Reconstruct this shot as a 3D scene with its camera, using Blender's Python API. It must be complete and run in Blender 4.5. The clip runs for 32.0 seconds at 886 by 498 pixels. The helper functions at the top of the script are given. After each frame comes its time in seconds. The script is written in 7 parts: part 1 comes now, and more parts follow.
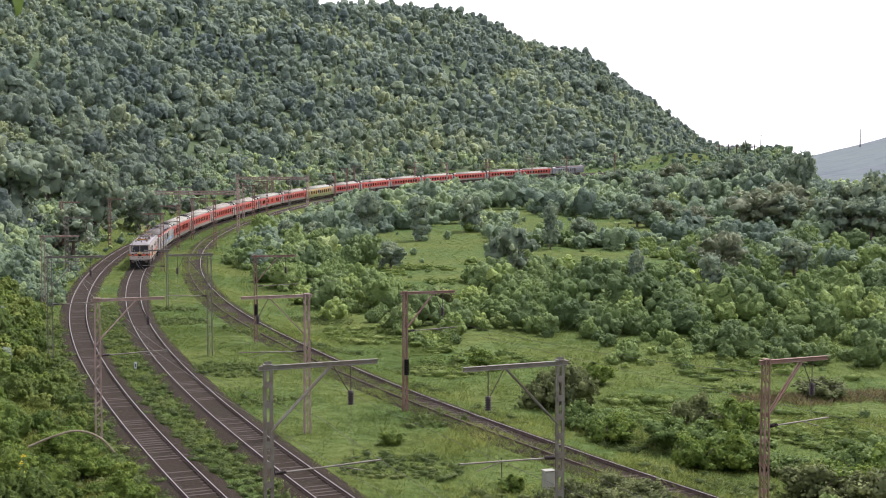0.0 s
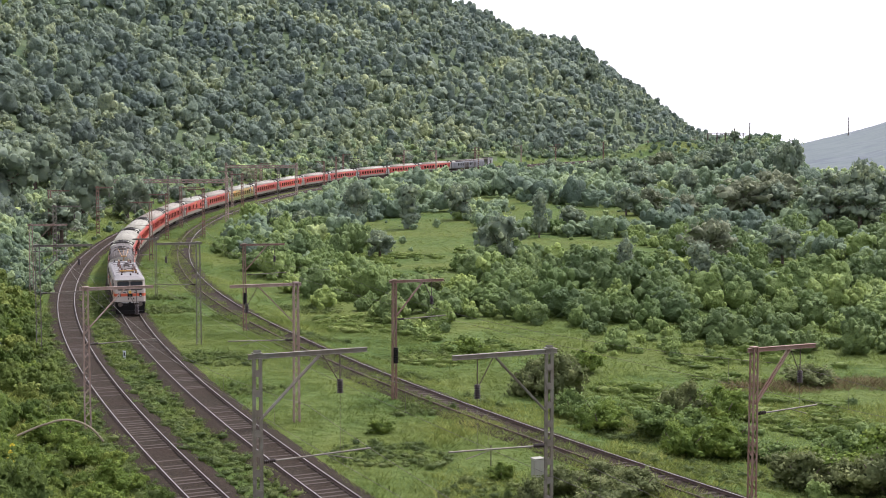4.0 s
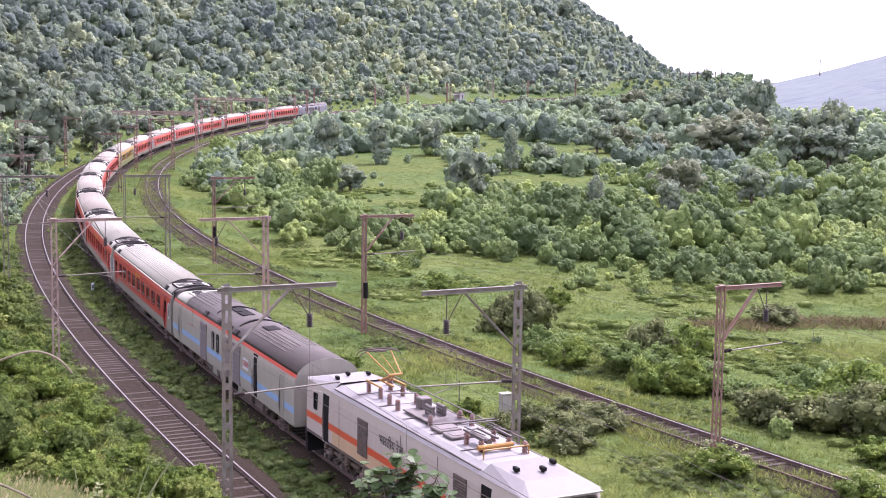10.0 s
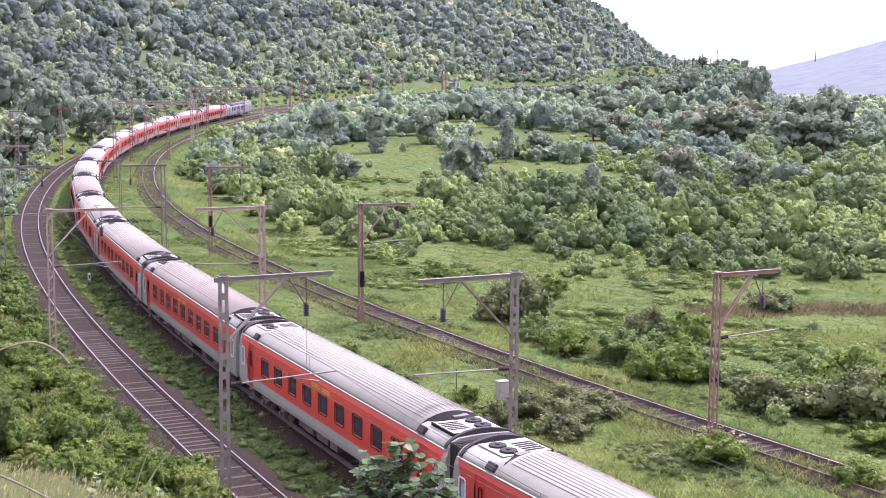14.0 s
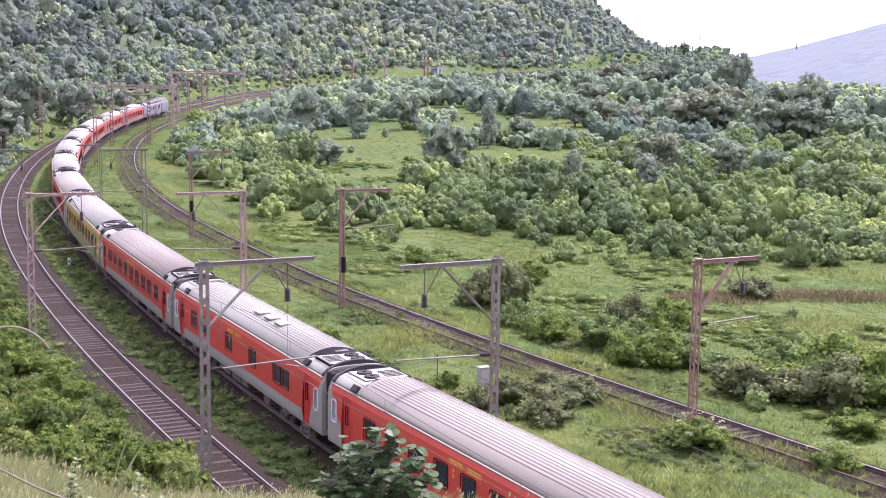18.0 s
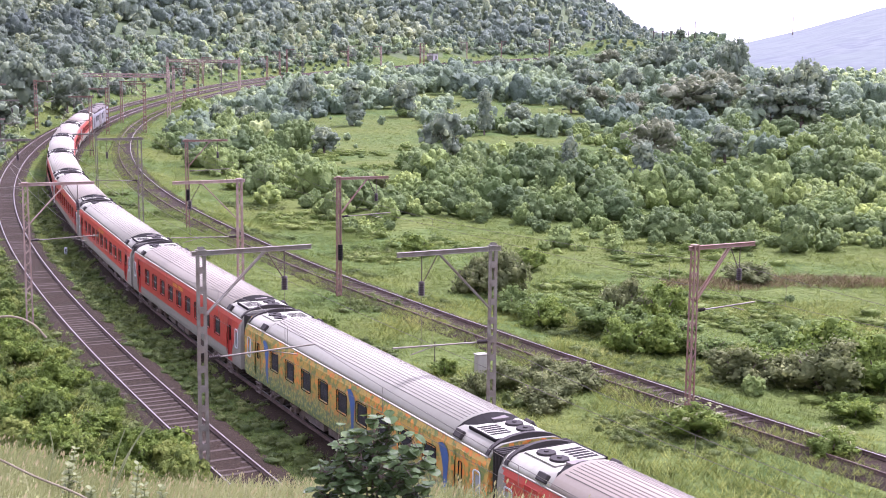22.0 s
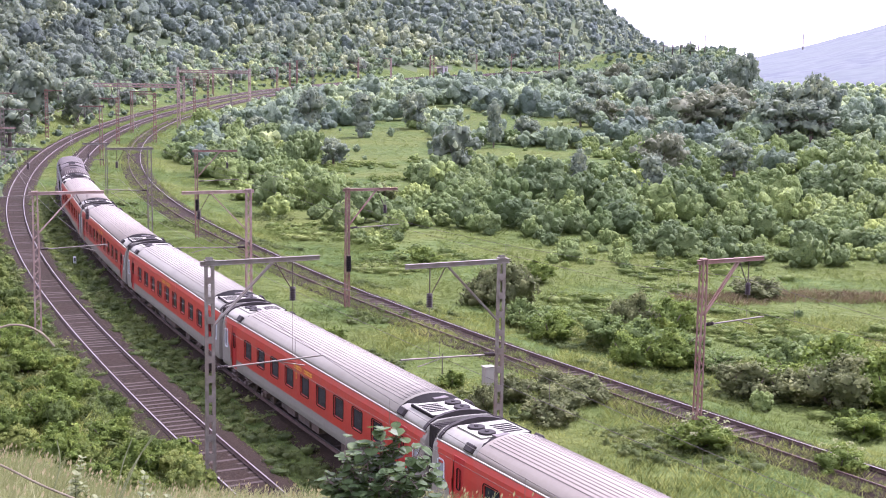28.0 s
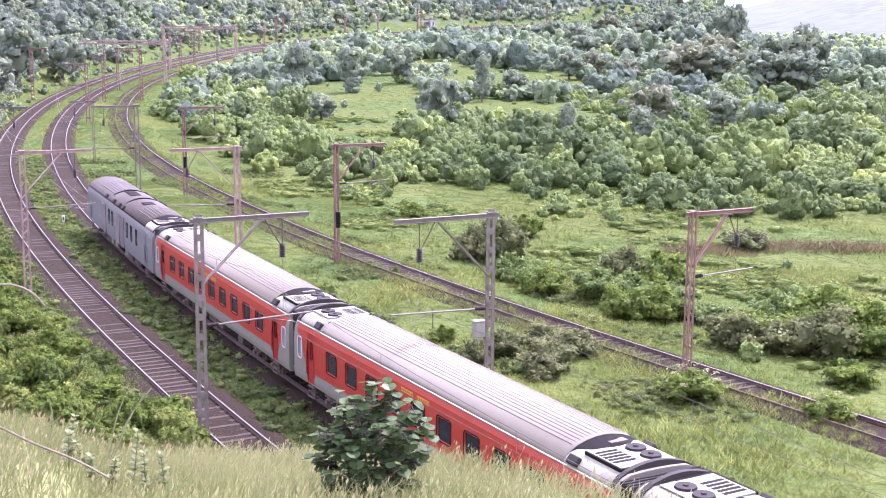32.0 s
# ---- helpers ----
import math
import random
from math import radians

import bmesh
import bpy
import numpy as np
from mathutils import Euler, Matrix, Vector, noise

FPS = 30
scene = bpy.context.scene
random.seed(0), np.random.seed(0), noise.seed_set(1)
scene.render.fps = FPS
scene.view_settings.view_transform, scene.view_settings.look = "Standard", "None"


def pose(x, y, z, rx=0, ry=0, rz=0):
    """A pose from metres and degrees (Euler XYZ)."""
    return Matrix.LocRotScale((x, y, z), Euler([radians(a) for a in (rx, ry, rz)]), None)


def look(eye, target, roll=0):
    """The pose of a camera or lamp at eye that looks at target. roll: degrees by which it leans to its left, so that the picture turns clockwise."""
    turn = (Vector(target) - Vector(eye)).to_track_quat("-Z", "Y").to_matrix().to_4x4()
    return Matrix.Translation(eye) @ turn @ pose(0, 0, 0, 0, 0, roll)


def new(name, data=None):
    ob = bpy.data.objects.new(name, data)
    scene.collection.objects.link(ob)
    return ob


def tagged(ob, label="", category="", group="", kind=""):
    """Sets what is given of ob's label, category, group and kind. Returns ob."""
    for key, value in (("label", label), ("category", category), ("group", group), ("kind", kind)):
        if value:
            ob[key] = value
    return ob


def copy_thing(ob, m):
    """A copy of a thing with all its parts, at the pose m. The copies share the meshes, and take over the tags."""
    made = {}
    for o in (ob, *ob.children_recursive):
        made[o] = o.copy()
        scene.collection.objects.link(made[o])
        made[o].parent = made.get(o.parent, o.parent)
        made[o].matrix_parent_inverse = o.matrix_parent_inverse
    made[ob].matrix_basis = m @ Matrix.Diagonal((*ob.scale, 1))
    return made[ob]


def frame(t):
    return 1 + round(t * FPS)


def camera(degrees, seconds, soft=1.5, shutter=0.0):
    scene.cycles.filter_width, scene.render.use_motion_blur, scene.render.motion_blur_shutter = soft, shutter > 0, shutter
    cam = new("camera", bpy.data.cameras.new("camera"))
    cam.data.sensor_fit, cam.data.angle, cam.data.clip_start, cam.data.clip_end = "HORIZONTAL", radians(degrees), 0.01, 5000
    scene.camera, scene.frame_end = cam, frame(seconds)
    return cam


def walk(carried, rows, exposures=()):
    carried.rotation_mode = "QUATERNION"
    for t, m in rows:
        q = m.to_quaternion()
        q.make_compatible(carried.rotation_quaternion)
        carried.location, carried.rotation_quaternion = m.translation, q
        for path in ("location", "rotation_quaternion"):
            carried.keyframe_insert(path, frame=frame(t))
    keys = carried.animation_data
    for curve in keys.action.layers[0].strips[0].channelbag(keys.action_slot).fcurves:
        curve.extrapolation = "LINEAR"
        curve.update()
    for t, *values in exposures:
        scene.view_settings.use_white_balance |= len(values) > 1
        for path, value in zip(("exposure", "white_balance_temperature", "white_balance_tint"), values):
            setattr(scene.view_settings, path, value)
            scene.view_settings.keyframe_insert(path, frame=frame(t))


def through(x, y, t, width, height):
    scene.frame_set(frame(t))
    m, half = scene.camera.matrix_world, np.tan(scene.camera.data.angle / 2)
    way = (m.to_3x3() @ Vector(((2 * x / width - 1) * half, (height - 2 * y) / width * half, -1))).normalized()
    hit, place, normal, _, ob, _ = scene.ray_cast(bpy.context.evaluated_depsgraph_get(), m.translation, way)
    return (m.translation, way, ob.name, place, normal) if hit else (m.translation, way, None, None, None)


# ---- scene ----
EYE = 16.05          # the lens above the nearest rails
cam = camera(38.0, 32.0, 1.0)
PATH = [
    (0.0, pose(0, 0, EYE, 86.69, -0.05, 0.25)),
    (0.5, pose(0, 0, EYE, 86.61, -0.16, 0.01)),
    (1.0, pose(0, 0, EYE, 86.70, -0.21, -0.05)),
    (1.5, pose(0, 0, EYE, 86.69, -0.23, -0.01)),
    (2.0, pose(0, 0, EYE, 86.55, -0.21, -0.21)),
    (2.5, pose(0, 0, EYE, 86.39, -0.09, -0.17)),
    (4.5, pose(0, 0, EYE, 86.16, -0.02, -0.25)),
    (5.0, pose(0, 0, EYE, 86.14, -0.22, -0.37)),
    (5.5, pose(0, 0, EYE, 85.77, -0.39, -0.56)),
    (6.0, pose(0, 0, EYE, 85.33, -0.38, -0.56)),
    (6.5, pose(0, 0, EYE, 84.97, -0.44, -0.86)),
    (7.0, pose(0, 0, EYE, 84.47, -0.45, -0.86)),
    (7.5, pose(0, 0, EYE, 84.29, -0.47, -0.92)),
    (8.0, pose(0, 0, EYE, 84.16, -0.26, -0.90)),
    (8.5, pose(0, 0, EYE, 83.98, -0.34, -1.13)),
    (9.0, pose(0, 0, EYE, 83.58, -0.36, -1.41)),
    (9.5, pose(0, 0, EYE, 83.69, -0.54, -1.30)),
    (10.0, pose(0, 0, EYE, 83.32, -0.78, -1.49)),
    (10.5, pose(0, 0, EYE, 82.48, -0.77, -1.60)),
    (11.0, pose(0, 0, EYE, 82.64, -0.67, -1.53)),
    (11.5, pose(0, 0, EYE, 82.45, -0.41, -1.58)),
    (12.0, pose(0, 0, EYE, 82.37, -0.28, -1.59)),
    (12.5, pose(0, 0, EYE, 82.79, -0.31, -1.58)),
    (13.0, pose(0, 0, EYE, 82.96, -0.48, -1.63)),
    (13.5, pose(0, 0, EYE, 82.80, -0.59, -1.64)),
    (14.0, pose(0, 0, EYE, 82.80, -0.48, -1.69)),
    (14.5, pose(0, 0, EYE, 82.73, -0.37, -1.72)),
    (16.5, pose(0, 0, EYE, 82.64, -0.66, -2.18)),
    (17.0, pose(0, 0, EYE, 82.56, -0.78, -2.29)),
    (17.5, pose(0, 0, EYE, 82.41, -0.82, -2.45)),
    (18.0, pose(0, 0, EYE, 82.18, -0.80, -2.48)),
    (18.5, pose(0, 0, EYE, 82.17, -0.75, -2.40)),
    (19.0, pose(0, 0, EYE, 82.23, -0.51, -2.15)),
    (19.5, pose(0, 0, EYE, 81.97, -0.29, -2.19)),
    (20.0, pose(0, 0, EYE, 81.97, -0.29, -2.26)),
    (20.5, pose(0, 0, EYE, 81.98, -0.45, -2.35)),
    (21.0, pose(0, 0, EYE, 81.84, -0.58, -2.47)),
    (21.5, pose(0, 0, EYE, 81.69, -0.59, -2.49)),
    (22.0, pose(0, 0, EYE, 81.62, -0.53, -2.66)),
    (22.5, pose(0, 0, EYE, 81.58, -0.42, -2.61)),
    (23.0, pose(0, 0, EYE, 81.58, -0.29, -2.50)),
    (23.5, pose(0, 0, EYE, 81.45, 0.06, -2.49)),
    (24.0, pose(0, 0, EYE, 81.44, -0.06, -2.44)),
    (24.5, pose(0, 0, EYE, 81.32, -0.17, -2.44)),
    (25.0, pose(0, 0, EYE, 81.54, -0.37, -2.50)),
    (25.5, pose(0, 0, EYE, 81.66, -0.14, -2.22)),
    (26.0, pose(0, 0, EYE, 82.01, -0.26, -2.17)),
    (26.5, pose(0, 0, EYE, 81.99, -0.45, -2.09)),
    (28.5, pose(0, 0, EYE, 82.18, -1.01, -2.29)),
    (29.0, pose(0, 0, EYE, 81.81, -0.97, -2.38)),
    (29.5, pose(0, 0, EYE, 81.73, -1.01, -2.11)),
    (30.0, pose(0, 0, EYE, 81.24, -0.82, -2.07)),
    (30.5, pose(0, 0, EYE, 81.10, -0.75, -2.24)),
    (31.0, pose(0, 0, EYE, 80.57, -0.88, -2.30)),
    (31.5, pose(0, 0, EYE, 80.29, -0.60, -2.65)),
    (32.0, pose(0, 0, EYE, 80.15, -0.39, -2.78)),
]
EXPOSURES = [(0.0, 0.84, 6080, 20), (6.0, 1.02, 6030, 22), (9.0, 1.46, 5900, 36), (13.0, 1.63, 5680, 43), (17.0, 1.58, 5680, 43), (20.0, 1.66, 5680, 43), (22.0, 1.66, 5680, 43), (24.0, 1.82, 5680, 43), (26.0, 1.70, 5680, 43), (29.0, 1.63, 5650, 45), (30.5, 1.78, 5600, 46), (32.0, 2.06, 5600, 47)]
walk(cam, PATH, EXPOSURES)

# ---- world and sun ----
world = bpy.data.worlds.new("world")
scene.world = world
world.use_nodes = True
wn, wl = world.node_tree.nodes, world.node_tree.links
wn.clear()
sky = wn.new("ShaderNodeTexSky")
sky.sky_type, sky.sun_disc = "NISHITA", False
sky.sun_elevation, sky.sun_rotation = radians(56), radians(42)
sky.air_density, sky.dust_density, sky.ozone_density = 1.0, 6.0, 1.0
cloud = wn.new("ShaderNodeMix")
cloud.data_type = "RGBA"
cloud.inputs[0].default_value = 0.8
cloud.inputs[7].default_value = (11.4, 11.4, 11.7, 1)
back = wn.new("ShaderNodeBackground")
back.inputs["Strength"].default_value = 0.10
wout = wn.new("ShaderNodeOutputWorld")
wl.new(sky.outputs[0], cloud.inputs[6])
wl.new(cloud.outputs[2], back.inputs["Color"])
wl.new(back.outputs[0], wout.inputs["Surface"])

sun_data = bpy.data.lights.new("sun", "SUN")
sun_data.energy, sun_data.angle, sun_data.color = 3.7, radians(3), (1.0, 0.96, 0.88)
sun = new("sun", sun_data)
SUN_AZ, SUN_EL = radians(42), radians(56)     # azimuth from ahead (+y) to the right (+x)
sun.matrix_world = look((0, 0, 60), (-60 * math.sin(SUN_AZ) * math.cos(SUN_EL), -60 * math.cos(SUN_AZ) * math.cos(SUN_EL), 60 - 60 * math.sin(SUN_EL)))


# ---- the railway's line: centre of the train's track by its length s, growing away from the eye ----
KNOTS = [-500, -100, -50, 0, 40, 80, 110, 140, 170, 200, 240, 290, 350, 420, 520, 640, 900]
BEND = [-.0010, -.001158, -.001627, -.001989, -.001786, -.001882, -.002164, -.002394, -.002251, -.001562, -.00193, -.003184, -.002914, -.001733, -.001599, -.0016, -.0016]
STEP = 1.0
LS = np.arange(-480.0, 860.0, STEP)
_k = np.interp(LS, KNOTS, BEND)
_i0 = int(round((-100 - LS[0]) / STEP))
LH = np.cumsum(_k) * STEP
LH += 2.029743 - LH[_i0]
LX = np.concatenate([[0], np.cumsum(np.cos((LH[1:] + LH[:-1]) / 2)) * STEP])
LY = np.concatenate([[0], np.cumsum(np.sin((LH[1:] + LH[:-1]) / 2)) * STEP])
LX += 6.450747 - LX[_i0]
LY += 37.270719 - LY[_i0]
_g = np.interp(LS, [-480, -100, 200, 640, 900], [0.0016, 0.0016, 0.0388, 0.0360, 0.02])
LZ = np.cumsum(_g) * STEP
LZ -= LZ[_i0]


def smooth(v, n):
    w = np.ones(n) / n
    return np.convolve(np.pad(v, n // 2, mode="edge"), w, mode="valid")[:len(v)]


OFF1 = smooth(np.interp(LS, [-480, -120, -50, 20, 80, 140, 900], [-5.5, -5.6, -5.85, -6.25, -6.0, -5.6, -5.3]), 41)
OFF3 = smooth(np.interp(LS, [-480, -200, -92, -78, -66, -42, -18, 2, 17, 36, 58, 80, 110, 144, 250, 900],
                        [30, 24, 17.6, 16.4, 15.4, 13.5, 12.1, 10.75, 9.9, 9.0, 8.25, 7.65, 6.95, 6.5, 5.5, 5.3]), 15)
OFF2 = np.zeros_like(LS)


def on_line(s, off=0.0, up=0.0):
    """A point beside the line, off metres to the valley side."""
    x, y, z, h = (float(np.interp(s, LS, a)) for a in (LX, LY, LZ, LH))
    return Vector((x + off * math.sin(h), y - off * math.cos(h), z + up))


def heading(s):
    return float(np.interp(s, LS, LH))


def nearest(px, py):
    """For arrays of points: s, off and rail height of the line's nearest place."""
    best = np.full(px.shape, 1e18)
    idx = np.zeros(px.shape, int)
    for i in range(0, len(LS), 6):
        d = (px - LX[i]) ** 2 + (py - LY[i]) ** 2
        m = d < best
        best[m], idx[m] = d[m], i
    lo = np.clip(idx, 3, len(LS) - 4)
    for k in range(-3, 4):
        j = lo + k
        d = (px - LX[j]) ** 2 + (py - LY[j]) ** 2
        m = d < best
        best[m], idx[m] = d[m], j[m]
    off = (px - LX[idx]) * np.sin(LH[idx]) - (py - LY[idx]) * np.cos(LH[idx])
    return LS[idx], off, LZ[idx], idx


def sstep(v, a, b):
    u = np.clip((v - a) / (b - a), 0, 1)
    return u * u * (3 - 2 * u)


def wave(x, y, size, seed=0.0):
    """A cheap smooth relief between about -1 and 1."""
    a, b = x / size, y / size
    return (np.sin(a * 1.9 + 1.3 * np.sin(b * 1.1 + seed) + seed) + np.sin(b * 2.3 + 1.7 * np.sin(a * 0.9 - seed) + 2 * seed)
            + np.sin((a + b) * 1.4 + seed * 3) * 0.7) / 2.7


def ground_height(px, py):
    px, py = np.asarray(px, float), np.asarray(py, float)
    s, off, zr, idx = nearest(px, py)
    r, az = np.hypot(px, py), np.degrees(np.arctan2(px, py))
    ahead = sstep(np.abs(az), 70, 40)
    bench = zr - 0.31
    # valley inside the bend
    d_in = off - OFF3[idx] - 3.2
    right = sstep(az, 8, 13)
    knee = 350 - 155 * right
    floor = EYE - 20.4 + 0.095 * np.clip(r - knee, 0, 85) + 0.068 * np.clip(r - knee - 85, 0, 330)
    floor = floor - 14 * sstep(r, 620, 1400) * right + 0.5 * wave(px, py, 26, 1.0) * sstep(d_in, 6, 30) + 1.6 * wave(px, py, 60, 2.0) * sstep(r, 180, 320)
    valley = np.maximum(bench - 0.34 * np.clip(d_in, 0, None), floor)
    spur = 9.0 * np.exp(-((px - 101) / 30) ** 2 - ((py - 585) / 22) ** 2) + 6.0 * np.exp(-((px - 132) / 26) ** 2 - ((py - 615) / 22) ** 2)
    valley = np.maximum(valley, bench + spur * sstep(d_in, 0.5, 6) - 0.5)
    # hill outside the bend
    d_out = -off + OFF1[idx] * 1.0 - 3.4
    top = np.interp(az, [-180, -60, -40, -20, -5, 0, 2, 3.4, 6, 7.4, 9, 11.3, 13.5, 19, 40], [60, 110, 150, 142, 130, 122, 110, 99, 94, 74, 53, 15, 3, 2, 2])
    u = d_out / 430.0
    shape = np.where(u < 1, np.clip(u, 0, 1) * (1.32 - 0.32 * np.clip(u, 0, 1)), 1 - 0.25 * (1 - np.exp(-(u - 1) * 1.5)))
    gully = 1 + 0.06 * wave(px, py, 75, 0.5) + 0.03 * wave(px, py, 33, 4.0)
    near_hill = sstep(r, 60, 130)
    hill = bench + top * shape * gully * near_hill
    # the knoll on which the eye stands
    knoll = EYE - 1.62 - 0.182 * r - 0.013 * np.clip(r - 7, 0, None) ** 2 - 0.03 * np.clip(px, 0, 12) * sstep(r, 3, 8) + 0.42 * sstep(az, -11, -17) * sstep(r, 4, 9) - 0.10 * sstep(az, -12, -4) * sstep(r, 3, 8)
    bank = bench + 1.6 * np.clip(d_out, 0, None)
    knoll = np.where(np.abs(az) < 115, np.minimum(knoll, bank), np.minimum(EYE - 1.6, bank))
    out = np.maximum(hill, knoll)
    z = np.where(d_in > 0, valley, np.where(d_out > 0, out, bench))
    z = np.where((az > 13) & (az < 90) & (r > 640), np.minimum(z, floor - 6), z)
    # the ridge ends and the plain shows beyond
    plain = EYE - 0.034 * np.clip(r, 0, 700) + 0.013 * np.clip(r - 700, 0, 900) + 0.9 * wave(px, py, 40, 3.0)
    end = sstep(az, 14.7, 17.6) * sstep(az, 120, 80) * sstep(r, 260, 330)
    return z + end * np.minimum(plain - z, 0)


def height_at(x, y):
    return float(ground_height(np.array([x]), np.array([y]))[0])


# ---- materials ----
def material(name, base, rough=0.8, metal=0.0, build=None, spec=0.3):
    m = bpy.data.materials.new(name)
    m.use_nodes = True
    bsdf = m.node_tree.nodes["Principled BSDF"]
    bsdf.inputs["Base Color"].default_value = (*base, 1)
    bsdf.inputs["Roughness"].default_value = rough
    bsdf.inputs["Metallic"].default_value = metal
    bsdf.inputs["Specular IOR Level"].default_value = spec
    if build:
        build(m.node_tree.nodes, m.node_tree.links, bsdf)
    return m


def ramp(nodes, stops):
    n = nodes.new("ShaderNodeValToRGB")
    while len(n.color_ramp.elements) > 1:
        n.color_ramp.elements.remove(n.color_ramp.elements[-1])
    n.color_ramp.elements[0].position, n.color_ramp.elements[0].color = stops[0][0], (*stops[0][1], 1)
    for p, c in stops[1:]:
        n.color_ramp.elements.new(p).color = (*c, 1)
    return n


def noise_node(nodes, links, scale, detail=4.0, rough=0.55, space="Object"):
    tc = nodes.new("ShaderNodeTexCoord")
    n = nodes.new("ShaderNodeTexNoise")
    n.inputs["Scale"].default_value, n.inputs["Detail"].default_value, n.inputs["Roughness"].default_value = scale, detail, rough
    links.new(tc.outputs[space], n.inputs["Vector"])
    return n


def mix_node(nodes, links, fac, a, b, kind="MIX"):
    n = nodes.new("ShaderNodeMix")
    n.data_type, n.blend_type = "RGBA", kind
    for sock, v in ((n.inputs[0], fac), (n.inputs[6], a), (n.inputs[7], b)):
        if isinstance(v, bpy.types.NodeSocket):
            links.new(v, sock)
        elif isinstance(v, tuple):
            sock.default_value = (*v, 1)
        else:
            sock.default_value = v
    return n.outputs[2]


def bump_node(nodes, links, bsdf, height, strength=0.4, dist=0.05):
    b = nodes.new("ShaderNodeBump")
    b.inputs["Strength"].default_value, b.inputs["Distance"].default_value = strength, dist
    links.new(height, b.inputs["Height"])
    links.new(b.outputs[0], bsdf.inputs["Normal"])


def varied(stops, scale, big=None, big_scale=0.1, bump=0.3, bump_scale=None, dist=0.02):
    """Colour by a fine noise through a ramp, tinted by a coarse one, with relief."""
    def build(nodes, links, bsdf):
        n = noise_node(nodes, links, scale)
        r = ramp(nodes, stops)
        links.new(n.outputs[0], r.inputs[0])
        col = r.outputs[0]
        if big:
            n2 = noise_node(nodes, links, big_scale, 3.0)
            r2 = ramp(nodes, [(0.38, (0, 0, 0)), (0.62, (1, 1, 1))])
            links.new(n2.outputs[0], r2.inputs[0])
            col = mix_node(nodes, links, r2.outputs[0], col, mix_node(nodes, links, 0.6, col, big))
        links.new(col, bsdf.inputs["Base Color"])
        if bump:
            n3 = noise_node(nodes, links, bump_scale or scale * 2, 5.0) if bump_scale else n
            bump_node(nodes, links, bsdf, n3.outputs[0], bump, dist)
    return build


M_GROUND = material("grassy ground", (0.055, 0.09, 0.018), 0.95, build=varied(
    [(0.3, (0.024, 0.046, 0.012)), (0.5, (0.044, 0.074, 0.020)), (0.7, (0.075, 0.105, 0.033))], 0.7, (0.078, 0.088, 0.022), 0.05, 1.0, None, 0.9), spec=0.05)
M_BALLAST = material("brown ballast", (0.030, 0.022, 0.016), 0.95, build=varied(
    [(0.3, (0.0066, 0.0050, 0.0030)), (0.55, (0.0185, 0.0138, 0.0084)), (0.75, (0.050, 0.038, 0.025))], 9.0, (0.021, 0.0135, 0.009), 0.25, 0.9, 14.0, 0.06), spec=0.1)
M_RAIL = material("rusty rail side", (0.055, 0.036, 0.028), 0.75, 0.2, build=varied([(0.3, (0.035, 0.024, 0.02)), (0.7, (0.075, 0.048, 0.037))], 4.0, None, 1, 0.1))
M_RAILHEAD = material("polished rail head", (0.170, 0.160, 0.150), 0.45, 0.9)
M_SLEEPER = material("brown-grey concrete sleeper", (0.052, 0.036, 0.030), 0.9, build=varied([(0.3, (0.019, 0.0136, 0.0092)), (0.7, (0.052, 0.040, 0.028))], 3.0, (0.026, 0.0165, 0.013), 0.8, 0.3))
M_HILL = material("brushy hillside ground", (0.06, 0.10, 0.03), 0.95, build=varied(
    [(0.3, (0.022, 0.038, 0.020)), (0.5, (0.040, 0.062, 0.028)), (0.7, (0.062, 0.088, 0.036))], 0.35, (0.062, 0.080, 0.036), 0.03, 0.8, None, 0.3), spec=0.1)
M_KNOLL = material("dry grassy knoll", (0.126, 0.162, 0.05), 0.95, build=varied(
    [(0.3, (0.0781, 0.0942, 0.031)), (0.5, (0.134, 0.153, 0.0558)), (0.7, (0.19, 0.194, 0.0868))], 3.0, (0.123, 0.13, 0.0496), 0.6, 0.6, None, 0.05), spec=0.1)


